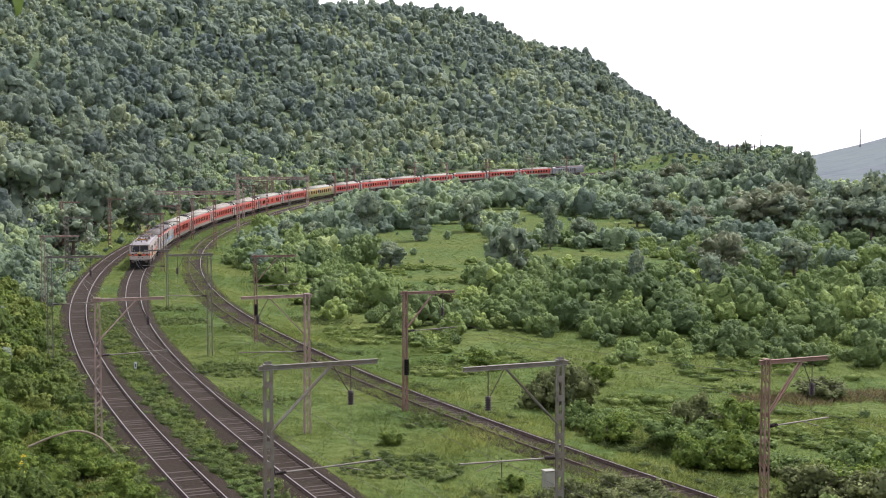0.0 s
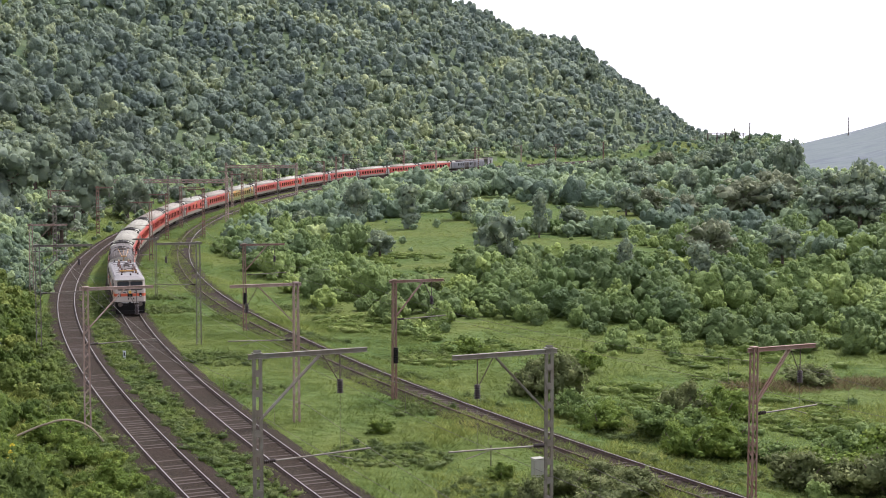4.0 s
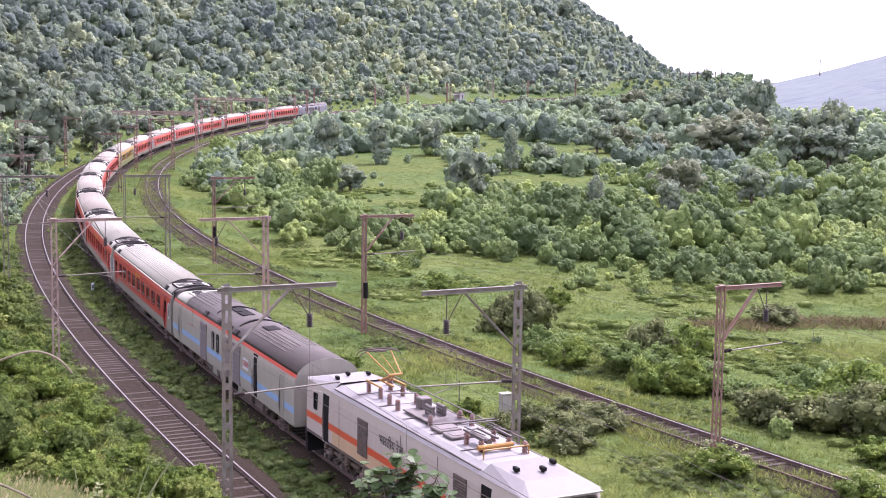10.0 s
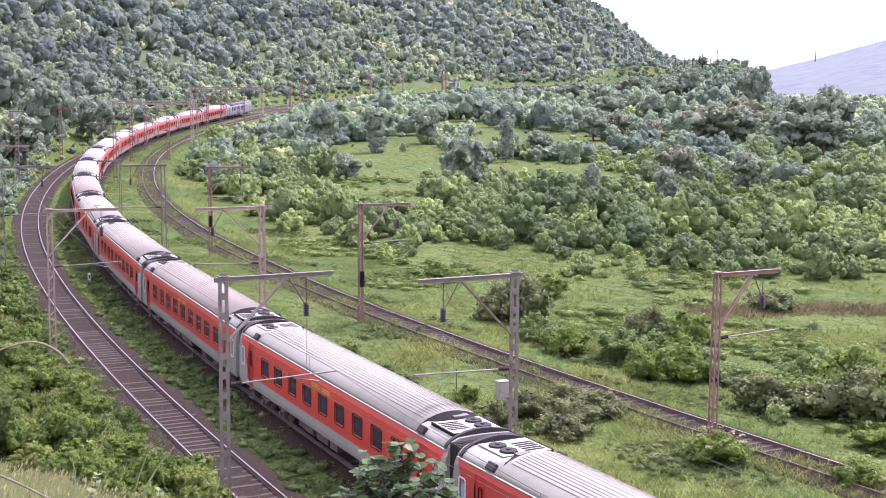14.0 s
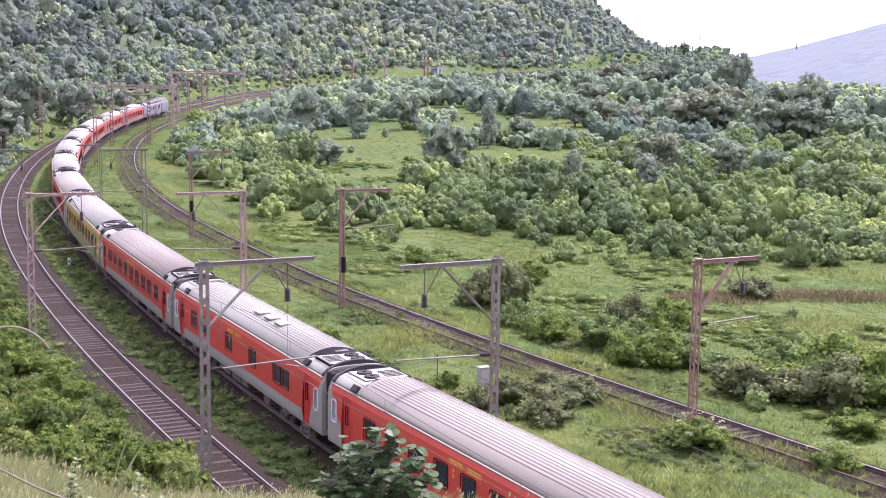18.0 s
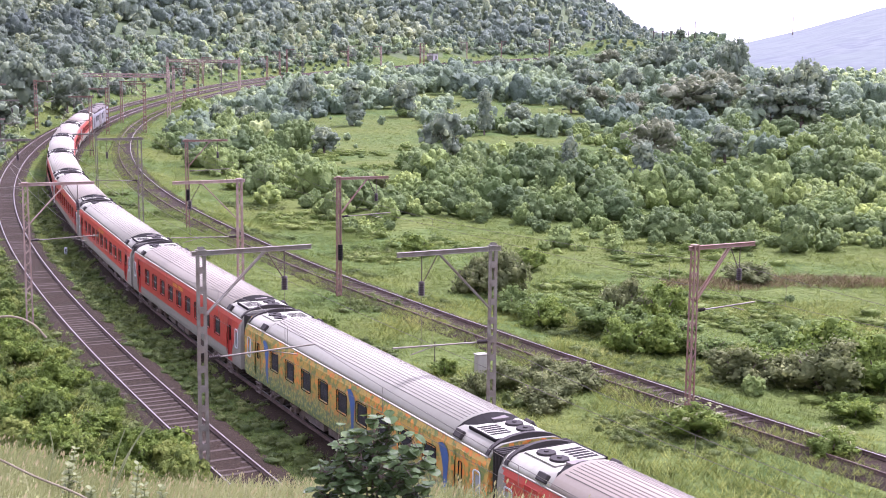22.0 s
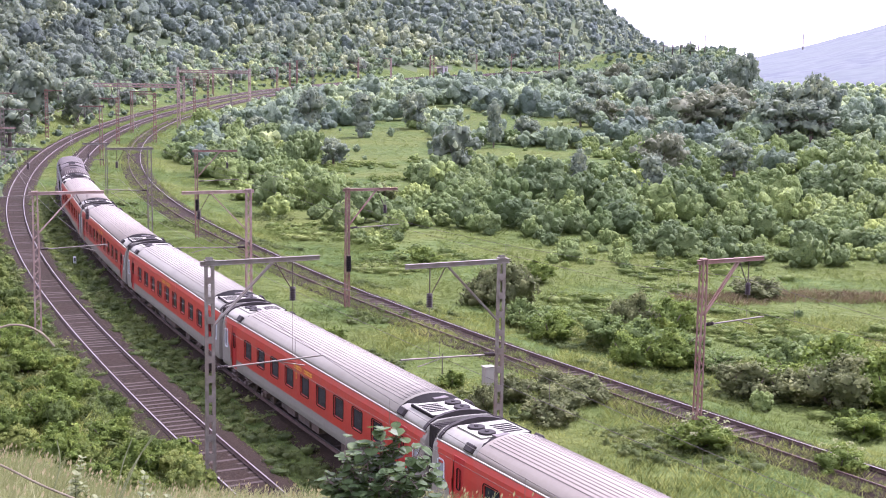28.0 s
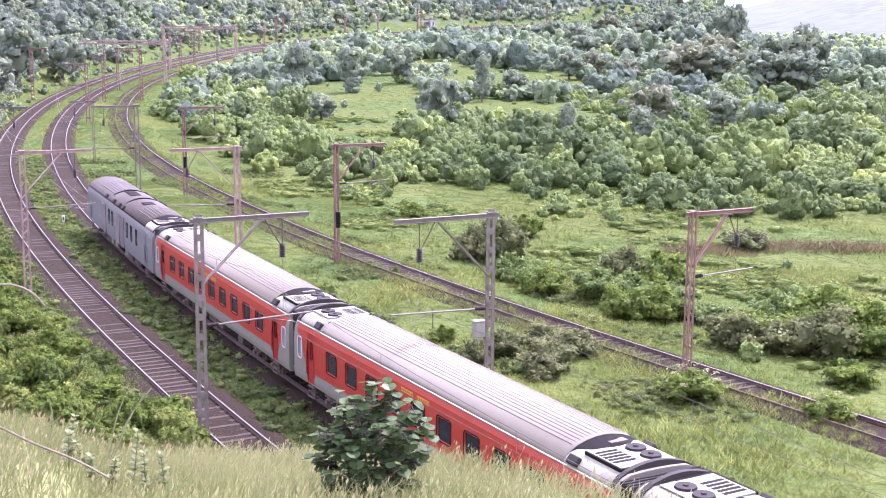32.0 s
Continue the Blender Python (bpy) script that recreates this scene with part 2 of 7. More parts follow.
def leaf_material(name, dark, mid, light, patch=0.06, glow=0.35, rough=0.6, through=(0.16, 0.22, 0.03), clump=0.0, relief=0.0, vary=0.24):
    """Leaves: each one a little different, whole plants and patches differing more, with light coming through."""
    m = bpy.data.materials.new(name)
    m.use_nodes = True
    nodes, links = m.node_tree.nodes, m.node_tree.links
    bsdf = nodes["Principled BSDF"]
    geo = nodes.new("ShaderNodeNewGeometry")
    tone = nodes.new("ShaderNodeAttribute")
    tone.attribute_name = "tone"
    r = ramp(nodes, [(0.0, dark), (0.55, mid), (1.0, light)])
    n = noise_node(nodes, links, patch, 3.0)

    def scaled(sock, k, plus):
        q = nodes.new("ShaderNodeMath")
        q.operation = "MULTIPLY_ADD"
        links.new(sock, q.inputs[0])
        q.inputs[1].default_value = k
        if isinstance(plus, float):
            q.inputs[2].default_value = plus
        else:
            links.new(plus, q.inputs[2])
        return q.outputs[0]

    v = scaled(geo.outputs["Random Per Island"], vary, -0.32 - vary / 2)
    v = scaled(n.outputs[0], 1.6, v)
    v = scaled(tone.outputs["Fac"], 1.0, v)
    if clump:
        # Shade between clumps is painted in: the bump's hollows darken, its tops lighten.
        fine = noise_node(nodes, links, clump, 5.0, 0.62)
        v = scaled(fine.outputs[0], 1.1, scaled(v, 1.0, -0.55))
        bump_node(nodes, links, bsdf, fine.outputs[0], 1.0, relief)
    links.new(v, r.inputs[0])
    links.new(r.outputs[0], bsdf.inputs["Base Color"])
    bsdf.inputs["Roughness"].default_value = rough
    bsdf.inputs["Specular IOR Level"].default_value = 0.08
    tr = nodes.new("ShaderNodeBsdfTranslucent")
    links.new(mix_node(nodes, links, 0.35, r.outputs[0], through), tr.inputs["Color"])
    mix = nodes.new("ShaderNodeMixShader")
    mix.inputs[0].default_value = glow
    links.new(bsdf.outputs[0], mix.inputs[1])
    links.new(tr.outputs[0], mix.inputs[2])
    links.new(mix.outputs[0], nodes["Material Output"].inputs["Surface"])
    return m


# Distance haze is put into the next two leaf colours, paler and bluer.
M_WOODS = leaf_material("hazed hillside leaves", (0.091, 0.125, 0.112), (0.167, 0.216, 0.150), (0.357, 0.400, 0.191), 0.02, 0.3, through=(0.30, 0.36, 0.13), clump=1.3, relief=1.3)
M_FOOT = leaf_material("hazed hill-foot leaves", (0.091, 0.119, 0.102), (0.156, 0.198, 0.135), (0.303, 0.343, 0.161), 0.04, 0.35, through=(0.24, 0.30, 0.11), clump=2.4, relief=0.6)
M_BUSH = leaf_material("valley bush leaves", (0.073, 0.115, 0.046), (0.148, 0.208, 0.073), (0.315, 0.396, 0.107), 0.03, 0.3, through=(0.24, 0.31, 0.07), clump=3.2, relief=0.5)
# Haze over the ridge trees is put into this lightened, bluish green.
M_TREE = leaf_material("hazed tree leaves", (0.102, 0.135, 0.110), (0.169, 0.213, 0.136), (0.292, 0.333, 0.173), 2.5, through=(0.162, 0.193, 0.115), clump=7.0, relief=0.16)
M_GREYBUSH = leaf_material("grey-green bush leaves", (0.072, 0.092, 0.039), (0.118, 0.138, 0.053), (0.217, 0.235, 0.095), 2.5, through=(0.12, 0.15, 0.05), clump=7.0, relief=0.16)
M_DRYTREE = leaf_material("brownish leaves", (0.104, 0.122, 0.082), (0.172, 0.194, 0.118), (0.280, 0.300, 0.165), 2.5, through=(0.183, 0.205, 0.117), clump=7.0, relief=0.16)
M_BRIGHTBUSH = leaf_material("bright green leaves", (0.079, 0.118, 0.029), (0.134, 0.180, 0.041), (0.248, 0.289, 0.069), 0.12, clump=3.0, relief=0.6)
M_WEEDS = leaf_material("weed leaves", (0.056, 0.084, 0.029), (0.098, 0.132, 0.043), (0.159, 0.190, 0.064), 0.2, clump=5.0, relief=0.25)
M_CREEPER = leaf_material("creeper leaves", (0.091, 0.143, 0.048), (0.190, 0.261, 0.079), (0.365, 0.446, 0.115), 0.03, 0.3, through=(0.27, 0.35, 0.075), clump=3.2, relief=0.5)
M_GRASS = leaf_material("green grass blades", (0.064, 0.100, 0.022), (0.125, 0.167, 0.038), (0.217, 0.242, 0.067), 0.10, 0.4, through=(0.119, 0.157, 0.0272), vary=0.1)
M_LIGHTGRASS = leaf_material("soft yellowish grass", (0.104, 0.134, 0.030), (0.193, 0.220, 0.052), (0.302, 0.300, 0.095), 0.2, 0.45, through=(0.159, 0.197, 0.0342), vary=0.1)
M_MEADOWGRASS = leaf_material("soft meadow grass", (0.085, 0.124, 0.027), (0.142, 0.192, 0.045), (0.238, 0.270, 0.076), 0.12, 0.4, through=(0.12, 0.165, 0.02), vary=0.1)
M_DRYGRASS = leaf_material("yellowing grass blades", (0.111, 0.128, 0.052), (0.191, 0.205, 0.088), (0.307, 0.295, 0.160), 0.5, 0.4, through=(0.134, 0.165, 0.0448))
M_BUSHLEAF = leaf_material("bush leaves", (0.072, 0.115, 0.025), (0.124, 0.181, 0.034), (0.226, 0.284, 0.057), 2.5, clump=3.0, relief=0.6)
M_BARK = material("grey-brown bark", (0.12, 0.09, 0.07), 0.9, build=varied([(0.3, (0.06, 0.045, 0.035)), (0.7, (0.17, 0.135, 0.11))], 8.0, None, 1, 0.6, None, 0.03))


# ---- mesh helpers ----
def mesh_of(name, verts, faces, mats, mat_index=None, shade=False):
    me = bpy.data.meshes.new(name)
    me.from_pydata([tuple(v) for v in verts], [], [tuple(f) for f in faces])
    for m in (mats if isinstance(mats, (list, tuple)) else [mats]):
        me.materials.append(m)
    if mat_index is not None:
        me.polygons.foreach_set("material_index", np.asarray(mat_index, np.int32))
    if shade:
        me.polygons.foreach_set("use_smooth", np.ones(len(me.polygons), bool))
    me.update()
    return me


def array_mesh(name, verts, quads, mat, tris=False, shade=False):
    """A large mesh straight from arrays."""
    me = bpy.data.meshes.new(name)
    k = 3 if tris else 4
    verts, quads = np.asarray(verts, np.float32), np.asarray(quads, np.int32)
    me.vertices.add(len(verts))
    me.vertices.foreach_set("co", verts.ravel())
    me.loops.add(quads.size)
    me.loops.foreach_set("vertex_index", quads.ravel())
    me.polygons.add(len(quads))
    me.polygons.foreach_set("loop_start", np.arange(0, quads.size, k, dtype=np.int32))
    me.polygons.foreach_set("loop_total", np.full(len(quads), k, np.int32))
    if shade:
        me.polygons.foreach_set("use_smooth", np.ones(len(quads), bool))
    me.materials.append(mat)
    me.update(calc_edges=True)
    me.validate()
    return me


def part(name, data, parent, label="", m=None):
    ob = new(name, data)
    ob.parent = parent
    if m is not None:
        ob.matrix_basis = m
    return tagged(ob, label)


def thing(name, label, category, group="", kind="", m=None, data=None):
    ob = new(name, data)
    if m is not None:
        ob.matrix_basis = m
    return tagged(ob, label, category, group, kind)


def box_bm(bm, c, size, rot=None, bevel=0.0):
    """A box added to a bmesh, centre c."""
    m = Matrix.Translation(c) @ (rot.to_4x4() if rot else Matrix.Identity(4)) @ Matrix.Diagonal((*size, 1))
    g = bmesh.ops.create_cube(bm, size=1, matrix=m)
    if bevel:
        es = list({e for v in g["verts"] for e in v.link_edges})
        bmesh.ops.bevel(bm, geom=es, offset=bevel, segments=1, affect="EDGES")


def beam_bm(bm, a, b, w, h=None, sides=4):
    """A bar from a to b."""
    a, b = Vector(a), Vector(b)
    d = b - a
    q = d.to_track_quat("Z", "Y").to_matrix().to_4x4()
    m = Matrix.Translation((a + b) / 2) @ q
    if sides == 4:
        bmesh.ops.create_cube(bm, size=1, matrix=m @ Matrix.Diagonal((w, h or w, d.length, 1)))
    else:
        bmesh.ops.create_cone(bm, cap_ends=True, segments=sides, radius1=w / 2, radius2=(h or w) / 2, depth=d.length, matrix=m)


def bm_mesh(name, bm, mats, shade=False):
    me = bpy.data.meshes.new(name)
    bm.to_mesh(me)
    bm.free()
    for m in (mats if isinstance(mats, (list, tuple)) else [mats]):
        me.materials.append(m)
    if shade:
        me.polygons.foreach_set("use_smooth", np.ones(len(me.polygons), bool))
    return me


# ---- the ground: one sheet, fine in the direction of the view ----
_az = np.radians(np.concatenate([np.arange(-180, -27, 6), np.arange(-27, 25, 0.26), np.arange(25, 180, 6)]))
_r = np.concatenate([[0.0], np.exp(np.arange(math.log(1.2), math.log(4200), 0.021))])
_A, _R = np.meshgrid(_az, _r, indexing="ij")
_gx, _gy = _R * np.sin(_A), _R * np.cos(_A)
_gz = ground_height(_gx.ravel(), _gy.ravel()).reshape(_gx.shape)
_na, _nr = _A.shape
_ix = np.arange(_na * _nr).reshape(_na, _nr)
_nx = np.roll(_ix, -1, axis=0)
_q = np.stack([_ix[:, :-1], _ix[:, 1:], _nx[:, 1:], _nx[:, :-1]], -1).reshape(-1, 4)
_gm = array_mesh("ground", np.stack([_gx, _gy, _gz], -1).reshape(-1, 3), _q, M_GROUND, shade=True)
_gm.materials.append(M_HILL)
_gm.materials.append(M_KNOLL)
_cx, _cy = _gx.reshape(-1)[_q].mean(1), _gy.reshape(-1)[_q].mean(1)
_s, _o, _zr, _i = nearest(_cx, _cy)
_zone = np.where((-_o + OFF1[_i] - 3.4 > 9) & (np.hypot(_cx, _cy) > 75), 1, 0)
_zone = np.where((np.hypot(_cx, _cy) < 42) & (-_o + OFF1[_i] - 3.4 > 0), 2, _zone)
_gm.polygons.foreach_set("material_index", _zone.astype(np.int32))
ground = thing("ground", "green grassy valley floor and hillsides", "ground", kind="structure", data=_gm)


# ---- the three tracks ----
def sweep(name, s0, s1, ds, off_arr, profile, mat, closed=False):
    """A profile of (side, up) swept along a track."""
    ss = np.arange(s0, s1 + ds, ds)
    x, y, z, h, o = (np.interp(ss, LS, a) for a in (LX, LY, LZ, LH, off_arr))
    n = len(profile)
    v = np.zeros((len(ss), n, 3))
    for i, (a, b) in enumerate(profile):
        v[:, i] = np.stack([x + (o + a) * np.sin(h), y - (o + a) * np.cos(h), z + b], -1)
    ix = np.arange(len(ss) * n).reshape(len(ss), n)
    if closed:
        ix = np.concatenate([ix, ix[:, :1]], 1)
    q = np.stack([ix[:-1, :-1], ix[:-1, 1:], ix[1:, 1:], ix[1:, :-1]], -1).reshape(-1, 4)
    return array_mesh(name, v.reshape(-1, 3), q, mat)


def build_track(name, off_arr, s0, s1, label):
    track = thing(name, label, "railway track", kind="structure")
    part("track_bed", sweep("track_bed", s0, s1, 2, off_arr, [(-2.15, -0.45), (-1.95, -0.30), (-1.65, -0.235), (-1.36, -0.158), (-1.0, -0.158), (-0.92, -0.189), (0, -0.188), (0.92, -0.189), (1.0, -0.158), (1.36, -0.158), (1.65, -0.235), (1.95, -0.30), (2.15, -0.45)], M_BALLAST), track)
    for side in (-0.873, 0.873):
        rail = part("rail", sweep("rail", s0, s1, 2, off_arr, [(side - 0.07, -0.165), (side - 0.07, -0.15), (side - 0.012, -0.13), (side - 0.036, -0.04), (side - 0.036, -0.004),
                                                              (side + 0.036, -0.004), (side + 0.036, -0.04), (side + 0.012, -0.13), (side + 0.07, -0.15), (side + 0.07, -0.165)], M_RAIL), track)
        part("rail_head", sweep("rail_head", s0, s1, 2, off_arr, [(side - 0.034, -0.003), (side - 0.03, 0.0), (side + 0.03, 0.0), (side + 0.034, -0.003)], M_RAIL if name == "track_3" and side < 0 else M_RAILHEAD), rail)
    return track


TRACKS = [("track_1", OFF1, "empty electrified track on brown ballast along the bank"), ("track_2", OFF2, "middle track on brown ballast that carries the train"),
          ("track_3", OFF3, "grass-grown single track beside the valley")]
tracks = [build_track(n, o, -300, 590, l) for n, o, l in TRACKS]


# ---- the train ----
def paint(name, base, rough=0.45, dirt=0.25, scale=1.2, metal=0.0, dirt_col=(0.13, 0.10, 0.08), dust=None):
    """Vehicle paint: slightly uneven, with dust in streaks, each vehicle a little different."""
    def build(nodes, links, bsdf):
        n = noise_node(nodes, links, scale, 6.0, 0.65)
        mp = nodes.new("ShaderNodeMapping")
        mp.inputs["Scale"].default_value = (2.6, 2.6, 0.35)
        tc = nodes.new("ShaderNodeTexCoord")
        links.new(tc.outputs["Object"], mp.inputs[0])
        links.new(mp.outputs[0], n.inputs["Vector"])
        r = ramp(nodes, [(0.42, (0, 0, 0)), (0.78, (1, 1, 1))])
        links.new(n.outputs[0], r.inputs[0])
        mul = nodes.new("ShaderNodeMath")
        mul.operation = "MULTIPLY"
        mul.inputs[1].default_value = dirt
        links.new(r.outputs[0], mul.inputs[0])
        info = nodes.new("ShaderNodeObjectInfo")
        hsv = nodes.new("ShaderNodeHueSaturation")
        hsv.inputs["Color"].default_value = (*base, 1)
        mr = nodes.new("ShaderNodeMapRange")
        mr.inputs[3].default_value, mr.inputs[4].default_value = 0.74, 1.08
        links.new(info.outputs["Random"], mr.inputs[0])
        links.new(mr.outputs[0], hsv.inputs["Value"])
        col = mix_node(nodes, links, mul.outputs[0], hsv.outputs[0], dirt_col)
        if dust:
            often = ramp(nodes, [(0.35, (0.05, 0.05, 0.05)), (0.6, (0.35, 0.35, 0.35)), (0.95, (0.95, 0.95, 0.95))])
            links.new(info.outputs["Random"], often.inputs[0])
            col = mix_node(nodes, links, often.outputs[0], col, dust)
        links.new(col, bsdf.inputs["Base Color"])
        n2 = noise_node(nodes, links, 7.0, 3.0)
        mr2 = nodes.new("ShaderNodeMapRange")
        mr2.inputs[3].default_value, mr2.inputs[4].default_value = rough - 0.1, rough + 0.15
        links.new(n2.outputs[0], mr2.inputs[0])
        links.new(mr2.outputs[0], bsdf.inputs["Roughness"])
        bump_node(nodes, links, bsdf, n2.outputs[0], 0.06, 0.01)
    return material(name, base, rough, metal, build, 0.4)


M_RED = paint("coach red paint", (0.345, 0.034, 0.019), 0.42, 0.28)
M_DOORRED = paint("darker red door paint", (0.277, 0.0145, 0.0119), 0.42, 0.3)
M_GREY = paint("light grey coach paint", (0.196, 0.194, 0.160), 0.45, 0.42)
M_ROOF = paint("silver grey roof paint", (0.218, 0.220, 0.172), 0.7, 0.42, 0.7, dirt_col=(0.146, 0.134, 0.106), dust=(0.150, 0.128, 0.098))
M_ROOFPOD = paint("pale roof unit paint", (0.226, 0.228, 0.182), 0.7, 0.4, 1.5)
# Ribs are coloured darker than the roof they stand on.
M_RIB = material("dark grey roof rib", (0.086, 0.077, 0.064), 0.8)
M_SOOT = paint("sooty brown roof", (0.040, 0.0295, 0.0225), 0.65, 0.85, 0.5, dirt_col=(0.018, 0.0135, 0.011))
M_POWER = paint("grey power car paint", (0.214, 0.206, 0.170), 0.45, 0.4)
M_POWERBLUE = paint("blue-grey power car paint", (0.150, 0.155, 0.165), 0.45, 0.4)
M_LOUVRE = paint("brownish louvre metal", (0.086, 0.074, 0.068), 0.6, 0.4)
M_BLUE = paint("sky blue stripe paint", (0.14, 0.245, 0.40), 0.4, 0.25)
M_DARK = material("dark gaps and rubber", (0.009, 0.0085, 0.008), 0.85, spec=0.1)
M_UNDER = material("dusty dark underframe", (0.055, 0.046, 0.04), 0.85, build=varied([(0.3, (0.03, 0.026, 0.024)), (0.7, (0.10, 0.082, 0.07))], 5.0, (0.08, 0.055, 0.04), 0.8, 0.4, None, 0.02))
M_STEEL = material("worn steel", (0.35, 0.34, 0.33), 0.45, 0.8, build=varied([(0.3, (0.25, 0.23, 0.21)), (0.7, (0.45, 0.44, 0.43))], 6.0, None, 1, 0.1))
M_GLASS = material("dark tinted coach glass", (0.012, 0.017, 0.018), 0.12, spec=0.32)
M_SCREEN = material("dark windscreen glass", (0.010, 0.013, 0.014), 0.15, spec=0.14)
M_DIMFROST = material("dim frosted glass", (0.20, 0.225, 0.225), 0.25, spec=0.6)
M_FROST = material("pale frosted glass", (0.363, 0.396, 0.409), 0.35)
M_WHITE = paint("off-white locomotive paint", (0.325, 0.285, 0.250), 0.4, 0.25, 1.0, dirt_col=(0.198, 0.158, 0.125))
M_CREAM = paint("dusty cream lower body paint", (0.371, 0.259, 0.157), 0.45, 0.35, 1.0)
M_ORANGE = paint("orange-red stripe paint", (0.40, 0.064, 0.024), 0.42, 0.2)
M_WHITEROOF = paint("weathered white locomotive roof", (0.142, 0.136, 0.131), 0.6, 0.5, 0.9, dirt_col=(0.105, 0.090, 0.082))
M_YELLOW = material("yellow lettering paint", (0.515, 0.304, 0.033), 0.5)
M_COPPER = material("brown insulator glaze", (0.10, 0.045, 0.03), 0.25, spec=0.6)
M_ORANGEPIPE = material("orange painted roof bar", (0.255, 0.132, 0.030), 0.5)
M_BLACKTXT = material("black lettering paint", (0.03, 0.028, 0.03), 0.5)


def wrap_material():
    """Vinyl wrap: yellow ground with orange blossoms and green leaves."""
    def build(nodes, links, bsdf):
        tc = nodes.new("ShaderNodeTexCoord")
        base = (0.31, 0.205, 0.05)
        n = noise_node(nodes, links, 4.0, 4.0)
        add = mix_node(nodes, links, 0.2, tc.outputs["Object"], n.outputs[1])
        v = nodes.new("ShaderNodeTexVoronoi")
        v.inputs["Scale"].default_value = 4.5
        links.new(add, v.inputs["Vector"])
        petals = ramp(nodes, [(0.34, (1, 1, 1)), (0.48, (0, 0, 0))])
        links.new(v.outputs["Distance"], petals.inputs[0])
        spread = noise_node(nodes, links, 0.9, 4.0, 0.6)
        where = ramp(nodes, [(0.36, (0.15, 0.15, 0.15)), (0.50, (1, 1, 1))])
        links.new(spread.outputs[0], where.inputs[0])
        both = mix_node(nodes, links, 1.0, petals.outputs[0], where.outputs[0], "MULTIPLY")
        n2 = noise_node(nodes, links, 2.6, 6.0, 0.65)
        leaf = ramp(nodes, [(0.47, (0, 0, 0)), (0.56, (1, 1, 1))])
        links.new(n2.outputs[0], leaf.inputs[0])
        col = mix_node(nodes, links, leaf.outputs[0], base, (0.095, 0.13, 0.04))
        xyz = nodes.new("ShaderNodeSeparateXYZ")
        links.new(tc.outputs["Object"], xyz.inputs[0])
        border = nodes.new("ShaderNodeMapRange")
        border.inputs[1].default_value, border.inputs[2].default_value = 2.15, 1.55
        links.new(xyz.outputs[2], border.inputs[0])
        fine = noise_node(nodes, links, 5.5, 5.0, 0.6)
        green = ramp(nodes, [(0.40, (0.05, 0.085, 0.06)), (0.52, (0.11, 0.15, 0.05)), (0.60, (0.30, 0.25, 0.07)), (0.70, (0.13, 0.20, 0.22))])
        links.new(fine.outputs[0], green.inputs[0])
        col = mix_node(nodes, links, border.outputs[0], col, green.outputs[0])
        hue = mix_node(nodes, links, v.outputs["Color"], (0.46, 0.10, 0.02), (0.47, 0.20, 0.03))
        rest = nodes.new("ShaderNodeMapRange")
        rest.inputs[1].default_value, rest.inputs[2].default_value = 1.35, 2.1
        links.new(xyz.outputs[2], rest.inputs[0])
        both = mix_node(nodes, links, 1.0, both, rest.outputs[0], "MULTIPLY")
        links.new(mix_node(nodes, links, both, col, hue), bsdf.inputs["Base Color"])
    return material("flowery yellow vinyl wrap", (0.6, 0.4, 0.1), 0.35, build=build, spec=0.4)


M_WRAP = wrap_material()


def side_cells(xs, zs, prof, holes, mat_of, sign):
    """One side wall as cells between the breaks xs and zs; prof gives the wall's distance by height; holes are left open with reveals."""
    verts, faces, mats = [], [], []

    def vert(x, z, back=0.0):
        verts.append((x, sign * (prof(z) - back), z))
        return len(verts) - 1
    for i in range(len(xs) - 1):
        for j in range(len(zs) - 1):
            x0, x1, z0, z1 = xs[i], xs[i + 1], zs[j], zs[j + 1]
            cx, cz = (x0 + x1) / 2, (z0 + z1) / 2
            if any(a < cx < b and c < cz < d for a, b, c, d in holes):
                continue
            q = [vert(x0, z0), vert(x1, z0), vert(x1, z1), vert(x0, z1)]
            faces.append(q if sign < 0 else q[::-1])
            mats.append(mat_of(cx, cz))
    for a, b, c, d in holes:
        for p0, p1 in (((a, c), (b, c)), ((b, c), (b, d)), ((b, d), (a, d)), ((a, d), (a, c))):
            q = [vert(*p0), vert(*p0, 0.07), vert(*p1, 0.07), vert(*p1)]
            faces.append(q if sign < 0 else q[::-1])
            mats.append(mat_of((a + b) / 2, (c + d) / 2))
    return verts, faces, mats


def shell(name, xs, zs, prof, holes, mats, mat_of):
    v, f, m = [], [], []
    for sign in (-1, 1):
        a, b, c = side_cells(xs, zs, prof, holes, mat_of, sign)
        n = len(v)
        v += a
        f += [[k + n for k in q] for q in b]
        m += c
    # floor
    n = len(v)
    v += [(xs[0], -prof(zs[0]), zs[0]), (xs[-1], -prof(zs[0]), zs[0]), (xs[-1], prof(zs[0]), zs[0]), (xs[0], prof(zs[0]), zs[0])]
    f.append([n + 3, n + 2, n + 1, n])
    m.append(mat_of(0, zs[0] + 0.01))
    return mesh_of(name, v, f, mats, m)


def prism_x(name, prof, x0, x1, mat, caps=True, shade=False):
    """A profile of (y, z) drawn out along x."""
    n = len(prof)
    v = [(x, y, z) for x in (x0, x1) for y, z in prof]
    f = [[i, i + 1, n + i + 1, n + i] for i in range(n - 1)]
    if caps:
        f += [list(range(n - 1, -1, -1)), list(range(n, 2 * n))]
        f.append([n - 1, 0, n, 2 * n - 1])
    me = mesh_of(name, v, f, mat)
    if shade:
        me.polygons.foreach_set("use_smooth", np.array([len(p.vertices) == 4 for p in me.polygons]))
    return me


